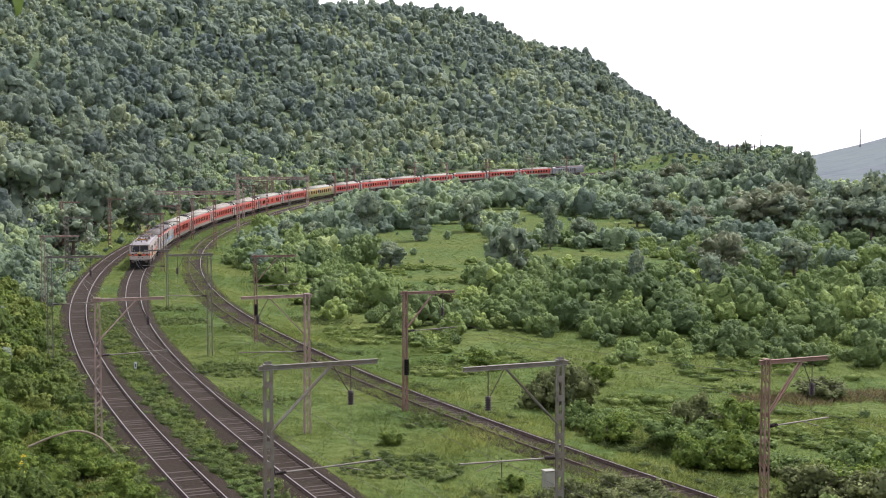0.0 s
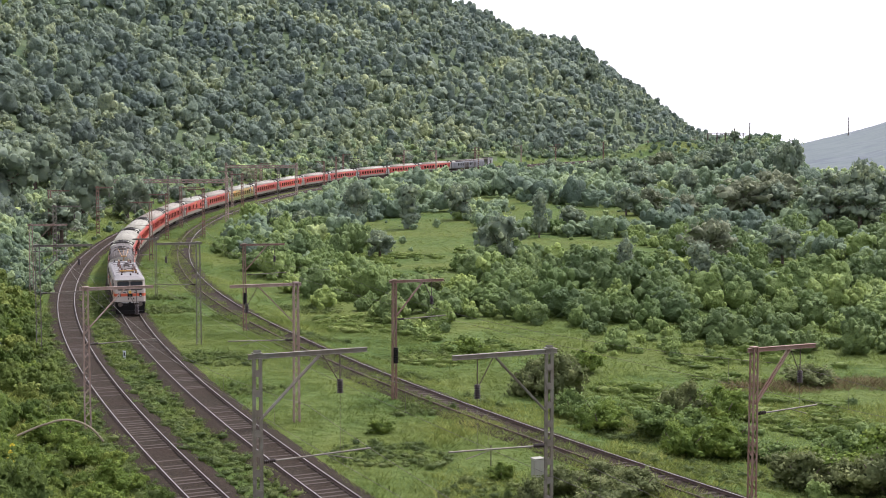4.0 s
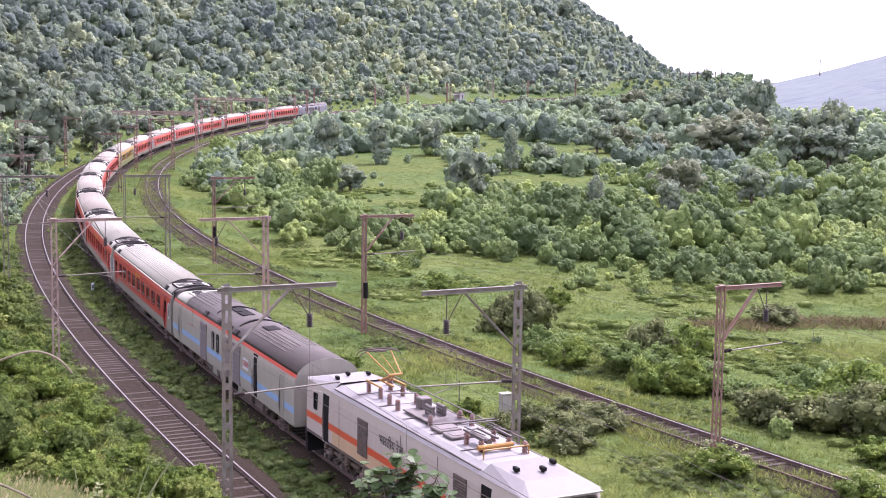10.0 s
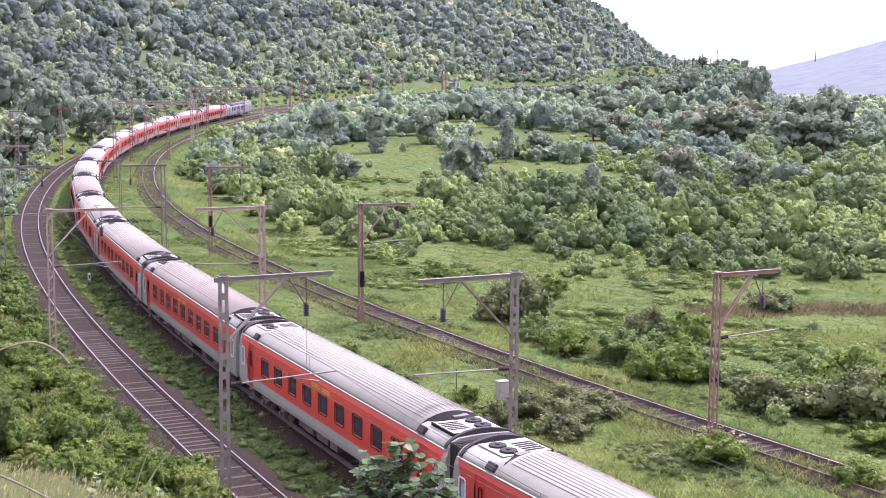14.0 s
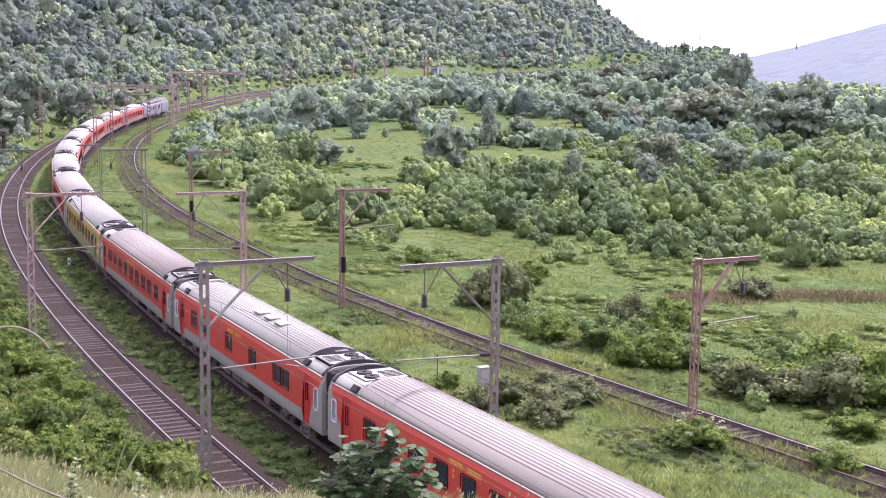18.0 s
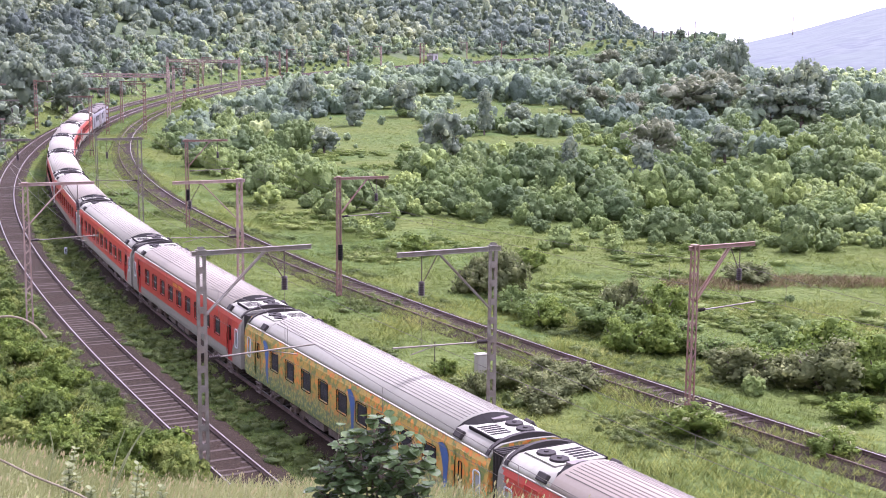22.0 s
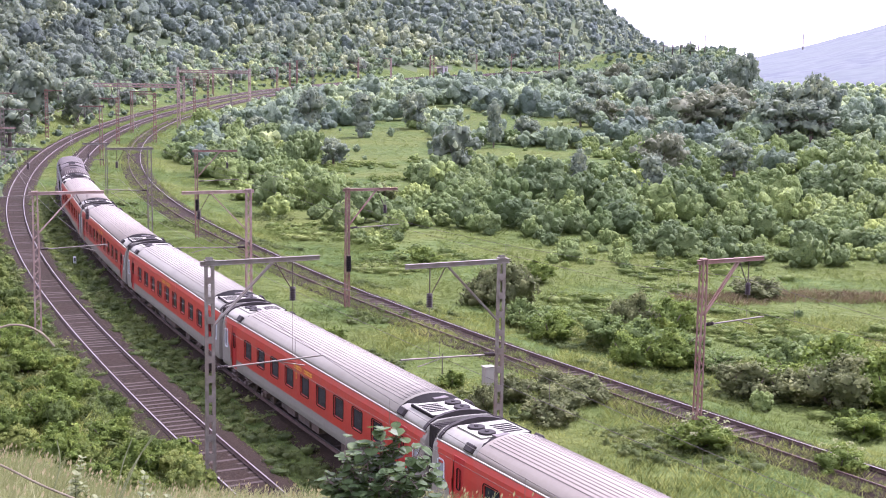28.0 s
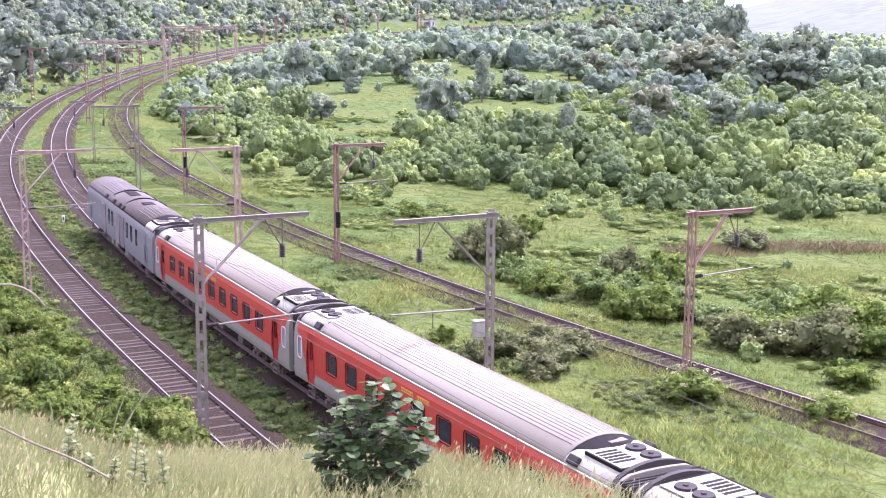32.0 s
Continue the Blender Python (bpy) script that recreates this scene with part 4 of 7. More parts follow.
    if not rear:
        place_side("door", ME_OPENDOOR, car, 5.6, 0, 1.585, "open dark doorway")
    if not rear:
        place_side("lettering", strip_mesh(1.5, 0.16, M_POWER, 9), car, -7.2, 2.45, 1.613)
        place_side("notice_board", ME_NOTICE, car, 4.0, 2.35, 1.613, "cream notice board with dark lettering bars")
    part("underframe", ME_UNDER[0], car)
    bm = bmesh.new()
    box_bm(bm, (0, 0, 0), (0.8, 0.55, 0.5), bevel=0.02)
    box = bm_mesh("battery_box", bm, M_GREY)
    for x in (-2.6, -1.2, 2.4):
        for y in (-1.15, 1.15):
            part("battery_box", box, car, "grey box under the floor", pose(x, y, 0.66))
    fit_running_gear(car, (-7.45, 7.45), ME_BOGIE, ME_WHEELS, (-1.28, 1.28), 0.457)
    return car


def loco_prof(z):
    return float(np.interp(z, [0.9, 1.2, 2.9, 3.5], [1.52, 1.55, 1.55, 1.47]))


def insulator_mesh(h, n, r):
    """A turned porcelain body: sheds on a core, closed at both ends."""
    prof = [(0.0, 0.0)]
    for k in range(n):
        z = h * k / n
        prof += [(r * 0.4, z), (r, z + h / n * 0.12), (r * 0.62, z + h / n * 0.85), (r * 0.4, z + h / n * 0.92)]
    prof += [(r * 0.4, h), (0.0, h)]
    seg = 12
    v = [(q * math.cos(2 * math.pi * a / seg), q * math.sin(2 * math.pi * a / seg), z) for q, z in prof[1:-1] for a in range(seg)]
    m = len(prof) - 2
    f = [[i * seg + a, i * seg + (a + 1) % seg, (i + 1) * seg + (a + 1) % seg, (i + 1) * seg + a] for i in range(m - 1) for a in range(seg)]
    f += [list(range(seg))[::-1], [(m - 1) * seg + a for a in range(seg)]]
    return mesh_of("insulator", v, f, M_COPPER)


ME_INS = insulator_mesh(0.45, 5, 0.12)


def build_loco():
    loco = thing("electric_locomotive", "white electric locomotive with an orange-red band, hauling the train", "locomotive")
    hl, roof_z = 9.75, 3.5
    doors = [7.15, -7.15]
    holes = [(d - 0.36, d + 0.36, 1.15, 3.25) for d in doors]
    holes += [(8.1, 8.5, 2.35, 3.1), (-8.5, -8.1, 2.35, 3.1)]
    xs = sorted({-hl + 0.35, hl - 0.35, 6.4, -6.4} | {v for h in holes for v in h[:2]})
    zs = [1.14, 1.15, 1.28, 1.75, 1.83, 2.12, 2.35, 3.1, 3.25, 3.5]

    def mat_of(x, z):
        if z < 1.28:
            return 3
        if 1.83 < z < 2.12:
            return 2
        return 1 if z < 1.83 and abs(x) < 6.4 else 0
    part("body", shell("body", xs, zs, loco_prof, holes, [M_WHITE, M_CREAM, M_ORANGE, M_UNDER], mat_of), loco, "white flank with an orange band and cream foot")
    # cab fronts: bevelled corners, a raked upper half
    rows = [(1.0, 0.0, 3), (1.28, 0.0, 3), (1.83, 0.0, 0), (2.12, 0.0, 2), (2.36, 0.0, 0), (3.2, -0.16, 0), (3.5, -0.2, 0)]
    for e in (-1, 1):
        v, f, m = [], [], []
        for z, rake, _ in rows:
            w = loco_prof(z)
            v += [(hl - 0.35, -w, z), (hl + rake, -w + 0.22, z), (hl + rake, w - 0.22, z), (hl - 0.35, w, z)]
        for i in range(len(rows) - 1):
            for k in range(3):
                f.append([4 * i + k, 4 * i + k + 1, 4 * i + k + 5, 4 * i + k + 4])
                m.append(rows[i + 1][2])
        front = part("cab_front", mesh_of("cab_front", v, f, [M_WHITE, M_CREAM, M_ORANGE, M_UNDER], m), loco, "white cab front with an orange-red band", Matrix.Identity(4) if e > 0 else FLIP)
        for y in (-0.64, 0.64):
            part("windscreen", ME_SCREEN, front, "dark windscreen in a grey frame", pose(hl - 0.104, y, 2.88) @ pose(0, 0, 0, 0, -10.5, 0) @ pose(0, 0, 0, 0, 0, 90))
            part("wiper", ME_WIPER, front, "", pose(hl + 0.02, y - 0.1, 2.38) @ pose(0, 0, 0, 0, -10.5, 0))
            part("headlight", ME_HEADLIGHT, front, "small marker light box", pose(hl, y * 1.62, 1.97))
            part("headlight_lens", ME_LENS, front, "lit round lamp lens", pose(hl + 0.052, y * 1.62, 1.88))
        part("headlight", ME_CENTRELIGHT, front, "twin centre headlight", pose(hl, 0, 1.95))
        part("emblem", ME_EMBLEM, front, "yellow round emblem", pose(hl + 0.012, 0, 2.26))
        for y in (-0.55, 0.55):
            part("lettering", ME_FRONTBARS, front, "black lettering", pose(hl + 0.012, y, 2.26))
        for y in (-0.15, 0.35):
            part("horn", ME_HORN, front, "", pose(hl, y, 1.6))
        part("handrail", ME_RAILBAR, front, "", pose(hl + 0.03, 0, 1.2))
        part("buffer_beam", ME_BUFFERBEAM, front, "black buffer beam and cowcatcher", pose(hl, 0, 0))
        for y in (-0.98, 0.98):
            part("buffer", ME_BUFFER, front, "", pose(hl + 0.1, y, 1.08))
        # cab roof
        cr = mesh_of("cab_roof", [(hl - 0.20 + 0.1, -1.33, 3.5), (hl - 0.1, 1.33, 3.5), (hl - 0.35, -1.5, 3.5), (hl - 0.35, 1.5, 3.5), (6.6, -1.5, 3.5), (6.6, 1.5, 3.5), (6.6, -1.05, 3.84), (6.6, 1.05, 3.84), (8.6, -0.9, 3.76), (8.6, 0.9, 3.76)],
                     [[0, 1, 9, 8], [0, 8, 2], [1, 3, 9], [2, 8, 6, 4], [3, 5, 7, 9], [8, 9, 7, 6]], M_WHITEROOF)
        part("cab_roof", cr, loco, "white sloping cab roof", Matrix.Identity(4) if e > 0 else FLIP)
        part("visor", ME_VISOR, loco, "", (Matrix.Identity(4) if e > 0 else FLIP) @ pose(hl - 0.1, 0, 3.47))
        for x, y in ((8.0, 0.15), (7.7, -0.7), (7.4, 0.9)):
            part("roof_horn", ME_ROOFHORN, loco, "", (Matrix.Identity(4) if e > 0 else FLIP) @ pose(x, y, 3.8))
    for dx in doors:
        for d in place_side("cab_door", ME_LOCODOOR, loco, dx, 0, 1.53, "open dark cab door"):
            pass
    for x in (8.3, -8.3):
        place_side("cab_window", ME_CABWIN, loco, x, 2.72, 1.552)
    for x in (5.35, -3.1):
        place_side("louvre", ME_LOCOLOUVRE, loco, x, 2.35, 1.562, "dark louvred vent panel")
    for x in (3.6, -5.6, 0.5):
        place_side("panel_seam", ME_SEAM, loco, x, 2.35, 1.556)
    place_side("lettering", ME_WORDS, loco, -0.4, 2.58, 1.556, "black painted words")
    for k in range(5):
        place_side("number_bar", ME_NUMBAR, loco, -0.6 + (k - 2) * 0.24, 1.58, 1.556, "dark red painted bar")
    for k in range(8):
        place_side("lettering_bar", ME_SHEDBAR, loco, 3.7 + (k - 3.5) * 0.16, 1.5, 1.556, "small black painted bar")
    place_side("emblem", ME_EMBLEM2, loco, 8.95, 2.0, 1.557, "yellow round emblem")
    # roof
    roof = part("roof", prism_x("roof", [(-1.5, 3.5), (-1.36, 3.62), (-1.05, 3.74), (0, 3.78), (1.05, 3.74), (1.36, 3.62), (1.5, 3.5)], -6.6, 6.6, M_WHITEROOF), loco, "weathered white roof")
    bm = bmesh.new()
    for x in (-4.6, -2.4, -0.2, 2.2, 4.6):
        box_bm(bm, (x, 0, 3.775), (0.05, 2.3, 0.03))
    for y in (-1.37, 1.37):
        box_bm(bm, (0, y, 3.62), (13.0, 0.05, 0.06))
    part("roof_seams", bm_mesh("roof_seams", bm, M_LOUVRE), roof)
    for x in (1.9, 2.9):
        bm = bmesh.new()
        box_bm(bm, (x, -0.35, 3.83), (0.8, 0.95, 0.12), bevel=0.03)
        box_bm(bm, (x, -0.35, 3.895), (0.55, 0.7, 0.03))
        part("roof_hatch", bm_mesh("roof_hatch", bm, M_LOUVRE), roof)
    bm = bmesh.new()
    for k in range(4):
        beam_bm(bm, (-0.2, -0.15 + 0.0, 3.86 + k * 0.12), (0.45, -0.15, 3.86 + k * 0.12), 0.14, sides=10)
        beam_bm(bm, (-0.2, 0.35, 3.86 + k * 0.12), (0.45, 0.35, 3.86 + k * 0.12), 0.14, sides=10)
    box_bm(bm, (-1.1, 0.2, 4.05), (0.5, 0.5, 0.55), bevel=0.04)
    box_bm(bm, (0.1, 0.1, 3.86), (2.6, 1.5, 0.06))
    part("circuit_breaker", bm_mesh("circuit_breaker", bm, M_LOUVRE), roof, "grey roof breaker stack")
    spots = [(-4.9, -0.5), (-4.9, 0.5), (-3.7, -0.5), (-3.7, 0.5), (-2.6, -0.6), (-2.2, 0.4), (-1.6, -0.7), (0.9, 0.75), (1.1, -0.6), (1.6, 0.9), (3.9, -0.55), (3.9, 0.55), (5.0, -0.55), (5.0, 0.55), (5.7, 0.8), (-5.8, 0.8)]
    for x, y in spots:
        part("insulator", ME_INS, roof, "brown insulator", pose(x, y, 3.74))
    bm = bmesh.new()
    for a, b in (((-5.8, 0.8, 4.25), (5.7, 0.8, 4.25)), ((-2.2, 0.4, 4.22), (-2.6, -0.6, 4.22)), ((0.9, 0.75, 4.25), (1.6, 0.9, 4.25))):
        beam_bm(bm, a, b, 0.05, sides=8)
    part("roof_bar", bm_mesh("roof_bar", bm, M_LOUVRE), roof)
    # pantographs: the front one lies folded, the rear one is up at the wire
    for x, up in ((4.45, False), (-4.3, True)):
        bm = bmesh.new()
        box_bm(bm, (x, 0, 4.24), (1.5, 0.07, 0.07))
        for y in (-0.55, 0.55):
            box_bm(bm, (x, y, 4.24), (1.5, 0.07, 0.07))
        if not up:
            for y in (-0.45, 0.45):
                beam_bm(bm, (x - 0.9, y, 4.3), (x + 0.8, y * 1.2, 4.42), 0.05, sides=8)
            for dx in (-0.15, 0.15):
                beam_bm(bm, (x - 0.9 + dx, -0.85, 4.45), (x - 0.9 + dx, 0.85, 4.45), 0.05, sides=8)
            beam_bm(bm, (x - 0.7, -0.25, 4.1), (x + 0.6, -0.25, 4.1), 0.22, sides=10)
        else:
            knee = (x + 0.95, 0, 4.78)
            head = (x - 0.75, 0, 5.44)
            beam_bm(bm, (x - 0.35, 0, 4.3), knee, 0.12, sides=8)
            beam_bm(bm, (x + 0.2, 0, 4.3), (x + 0.8, 0, 4.66), 0.06, sides=8)
            beam_bm(bm, (knee[0], -0.3, knee[2]), (knee[0], 0.3, knee[2]), 0.1, sides=8)
            for y in (-0.25, 0.25):
                beam_bm(bm, (knee[0], y, knee[2]), (head[0], y * 2.2, head[2]), 0.06, sides=8)
            beam_bm(bm, (knee[0], 0, knee[2] + 0.06), (head[0], 0, head[2]), 0.035, sides=6)
            bh = bmesh.new()
            for dx in (-0.18, 0.18):
                beam_bm(bh, (head[0] + dx, -0.55, 5.51), (head[0] + dx, 0.55, 5.51), 0.06, sides=8)
                for e in (-1, 1):
                    beam_bm(bh, (head[0] + dx, 0.55 * e, 5.51), (head[0] + dx, 0.85 * e, 5.42), 0.05, sides=8)
                    beam_bm(bh, (head[0] + dx, 0.85 * e, 5.42), (head[0] + dx, 0.95 * e, 5.28), 0.045, sides=8)
            box_bm(bh, (head[0], 0, 5.46), (0.5, 0.5, 0.05))
            part("collector_head", bm_mesh("collector_head", bh, M_UNDER), loco, "dark collector head with bent horns")
        part("pantograph", bm_mesh("pantograph", bm, M_ORANGEPIPE if up else M_LOUVRE), loco, "raised orange pantograph" if up else "folded grey pantograph")
    bm = bmesh.new()
    beam_bm(bm, (5.8, -0.9, 4.05), (5.8, 0.9, 4.05), 0.06, sides=8)
    for y in (-0.9, 0.9):
        beam_bm(bm, (5.8, y, 3.75), (5.8, y, 4.05), 0.05, sides=8)
    beam_bm(bm, (5.2, -0.8, 3.98), (5.2, 0.6, 3.98), 0.18, sides=10)
    part("roof_pipes", bm_mesh("roof_pipes", bm, M_ORANGEPIPE), roof)
    bm = bmesh.new()
    box_bm(bm, (0, 0, 1.08), (18.6, 2.5, 0.2))
    for x, w in ((-0.9, 1.5), (1.0, 1.6), (0.1, 0.3)):
        for y in (-1.15, 1.15):
            box_bm(bm, (x, y, 0.62), (w, 0.5, 0.62), bevel=0.03)
    part("underframe", bm_mesh("underframe", bm, M_UNDER), loco)
    fit_running_gear(loco, (-5.7, 5.7), ME_LOCOBOGIE, ME_BIGWHEELS, (-1.85, 0, 1.85), 0.54)
    return loco


def simple(name, mat, *boxes, bevel=0.0):
    bm = bmesh.new()
    for c, s in boxes:
        box_bm(bm, c, s, bevel=bevel)
    return bm_mesh(name, bm, mat)


def disc(name, mat, r, depth, axis="X"):
    bm = bmesh.new()
    rot = Matrix.Rotation(radians(90), 4, "Y" if axis == "X" else "X")
    bmesh.ops.create_cone(bm, cap_ends=True, segments=20, radius1=r, radius2=r, depth=depth, matrix=rot)
    return bm_mesh(name, bm, mat)


ME_SCREEN = pane_mesh("windscreen", 1.10, 0.80, 0.07, M_UNDER, M_SCREEN, -0.012, 0.1)
ME_WIPER = simple("wiper", M_DARK, ((0.02, 0, 0.16), (0.02, 0.03, 0.4)))
ME_HEADLIGHT = simple("headlight", M_DARK, ((0.02, 0, 0), (0.06, 0.24, 0.4)), bevel=0.02)
ME_CENTRELIGHT = simple("headlight", M_DARK, ((0.03, 0, 0), (0.08, 0.5, 0.3)), bevel=0.02)
M_LIT = material("lit lamp lens", (0.3, 0.29, 0.26), 0.2)
M_LIT.node_tree.nodes["Principled BSDF"].inputs["Emission Color"].default_value = (1.0, 0.92, 0.8, 1)
M_LIT.node_tree.nodes["Principled BSDF"].inputs["Emission Strength"].default_value = 0.08
ME_LENS = disc("lens", M_LIT, 0.07, 0.03)
ME_EMBLEM = disc("emblem", M_YELLOW, 0.15, 0.02)
ME_EMBLEM2 = disc("emblem", M_YELLOW, 0.16, 0.02, "Y")
ME_FRONTBARS = simple("lettering", M_BLACKTXT, ((0, 0, -0.03), (0.01, 0.26, 0.1)))
ME_HORN = simple("horn", M_DARK, ((0.04, 0, 0), (0.08, 0.1, 0.18)))
ME_RAILBAR = simple("handrail", M_STEEL, ((0.03, -0.55, 0), (0.05, 0.9, 0.06)), ((0.03, 0.55, 0), (0.05, 0.9, 0.06)))
ME_BUFFERBEAM = simple("buffer_beam", M_DARK, ((-0.05, 0, 1.06), (0.22, 2.9, 0.44)), ((0.0, 0, 0.52), (0.3, 2.8, 0.8)), ((0.22, 0, 0.24), (0.3, 2.5, 0.3)), ((0.15, 0, 1.0), (0.6, 0.4, 0.36)))


def buffer_mesh():
    bm = bmesh.new()
    beam_bm(bm, (-0.1, 0, 0), (0.3, 0, 0), 0.2, sides=12)
    beam_bm(bm, (0.3, 0, 0), (0.36, 0, 0), 0.46, sides=16)
    return bm_mesh("buffer", bm, M_UNDER)


ME_BUFFER = buffer_mesh()
ME_VISOR = simple("visor", M_GREY, ((0, 0, 0), (0.26, 2.75, 0.05)), bevel=0.01)
ME_ROOFHORN = simple("roof_horn", M_DARK, ((0, 0, 0.1), (0.3, 0.14, 0.14)), ((0, 0, 0.02), (0.1, 0.1, 0.12)), bevel=0.02)
ME_LOCODOOR = simple("cab_door", M_DARK, ((0, 0.04, 2.2), (0.72, 0.03, 2.1)))
ME_CABWIN = pane_mesh("cab_window", 0.38, 0.7, 0.03, M_DARK, M_GLASS, r=0.05)


def louvre_dark():
    bm = bmesh.new()
    box_bm(bm, (0, 0.0, 0), (0.95, 0.04, 1.5))
    for k in range(14):
        box_bm(bm, (0, -0.02, -0.7 + k * 0.107), (0.9, 0.04, 0.03))
    return bm_mesh("louvre", bm, M_UNDER)


ME_LOCOLOUVRE = louvre_dark()
ME_SEAM = simple("panel_seam", M_LOUVRE, ((0, 0, 0), (0.03, 0.01, 2.0)))


def words_mesh(text, width, mat):
    """Painted words, upright on a flank, centred."""
    cu = bpy.data.curves.new("lettering", "FONT")
    cu.body, cu.align_x, cu.extrude = text, "CENTER", 0.004
    ob = new("lettering_curve", cu)
    bpy.context.view_layer.update()
    me = bpy.data.meshes.new_from_object(ob.evaluated_get(bpy.context.evaluated_depsgraph_get()))
    k = width / ob.dimensions.x
    bpy.data.objects.remove(ob)
    me.transform(Matrix.Rotation(radians(90), 4, "X") @ Matrix.Diagonal((k, k, 1, 1)))
    me.materials.clear()
    me.materials.append(mat)
    return me


ME_WORDS = words_mesh("\u092d\u093e\u0930\u0924\u0940\u092f \u0930\u0947\u0932", 2.2, M_BLACKTXT)
ME_NUMBAR = simple("number_bar", M_DOORRED, ((0, 0, 0), (0.15, 0.008, 0.34)))
ME_SHEDBAR = simple("lettering_bar", M_BLACKTXT, ((0, 0, 0), (0.1, 0.008, 0.17)))

LABELS = {
    "red": "red and grey air-conditioned sleeper coach with a silver roof",
    "wrap": "air-conditioned coach in flowery yellow vinyl wrap, silver roof",
    "pantry": "red and grey pantry coach with few windows",
}
cars = [(build_loco(), -1, 20.96)]
cars.append((build_power_car("grey generator car with a sooty roof behind the locomotive"), 0, 24.0))
_red = build_coach(LABELS["red"], "red", 9, False, 1)
cars.append((_red, 1, 24.0))
for k in range(2, 15):
    if k == 7:
        c = build_coach(LABELS["wrap"], "wrap", 9, False, 2)
    elif k == 5:
        c = build_coach(LABELS["pantry"], "red", 9, True, 1)
    else:
        c = copy_thing(_red, Matrix.Identity(4))
    cars.append((c, k, 24.0))
cars.append((build_power_car("blue-grey generator car with a sooty roof at the train's end", True), 15, 24.0))


def train_front(t):
    """Where the locomotive's rear coupling stands on the line at t seconds."""
    return 85.278313 - 16.47552 * t + 0.051457 * t * t / 2 - 0.4 * math.exp(-((t - 8.5) / 1.0) ** 2)


def car_pose(s0, length):
    a, b = on_line(s0 + length * 0.19), on_line(s0 + length * 0.81)
    d = (a - b).normalized()
    c = (a + b) / 2
    return pose(c.x, c.y, c.z, 0, -math.degrees(math.asin(d.z)), math.degrees(math.atan2(d.y, d.x)))


# ---- masts and wires of the overhead line ----
M_GALV = material("weathered galvanised steel", (0.140, 0.136, 0.114), 0.6, 0.2, build=varied([(0.3, (0.088, 0.085, 0.069)), (0.7, (0.172, 0.167, 0.142))], 3.0, (0.126, 0.0918, 0.0689), 0.7, 0.15))
M_RUST = material("rust-brown painted steel", (0.159, 0.0792, 0.0561), 0.75, 0.1, build=varied([(0.3, (0.099, 0.0494, 0.0363)), (0.7, (0.198, 0.112, 0.0825))], 3.0, (0.198, 0.145, 0.118), 0.7, 0.15))
M_PINKRUST = material("faded rusty steel", (0.27, 0.205, 0.175), 0.75, 0.1, build=varied([(0.3, (0.18, 0.13, 0.108)), (0.7, (0.33, 0.262, 0.23))], 3.0, (0.21, 0.13, 0.098), 0.7, 0.15))
M_WIRE = material("weathered copper wire", (0.14, 0.126, 0.112), 0.5, 0.5)
ME_BIGINS = insulator_mesh(0.55, 6, 0.14)
ME_ARMINS = insulator_mesh(0.46, 6, 0.085)
ME_BIGINS.materials[0] = ME_ARMINS.materials[0] = material("dark brown porcelain", (0.022, 0.015, 0.014), 0.5, spec=0.2)


def post_mesh(h, w, style, mat, foot=0.0, leg=0.06):
    """Two legs joined by plates or by zigzag bars, narrowing upwards."""
    bm = bmesh.new()
    top = w * (0.86 if style == "plates" else 0.75)
    for e in (-1, 1):
        if style == "plates":
            beam_bm(bm, (e * w / 2, 0, -foot), (e * top / 2, 0, h), leg + 0.005, 0.13)
        else:
            for y in (-0.13, 0.13):
                beam_bm(bm, (e * w / 2, y, -foot), (e * top / 2, y, h), leg, leg)
    if style == "plates":
        n = int(h / 0.72)
        for k in range(n + 1):
            z = h * k / n
            ww = w + (top - w) * z / h
            for y in (-0.07, 0.07):
                box_bm(bm, (0, y, z), (ww, 0.012, 0.24))
    else:
        n = int(h / 0.36)
        for k in range(n):
            z0, z1 = h * k / n, h * (k + 1) / n
            a = (w + (top - w) * z0 / h) / 2 * (1 if k % 2 else -1)
            b = (w + (top - w) * z1 / h) / 2 * (-1 if k % 2 else 1)
            for y in (-0.13, 0.13):
                beam_bm(bm, (a, y, z0), (b, y, z1), leg, leg * 0.25)
        for e in (-1, 1):
            for k in range(0, n, 3):
                z0 = h * k / n
                beam_bm(bm, (e * w * 0.46, -0.13, z0), (e * w * 0.46, 0.13, z0 + 0.3), 0.03, 0.02)
    box_bm(bm, (0, 0, h + 0.01), (top + 0.12, 0.3, 0.03))
    return bm_mesh("post", bm, mat)


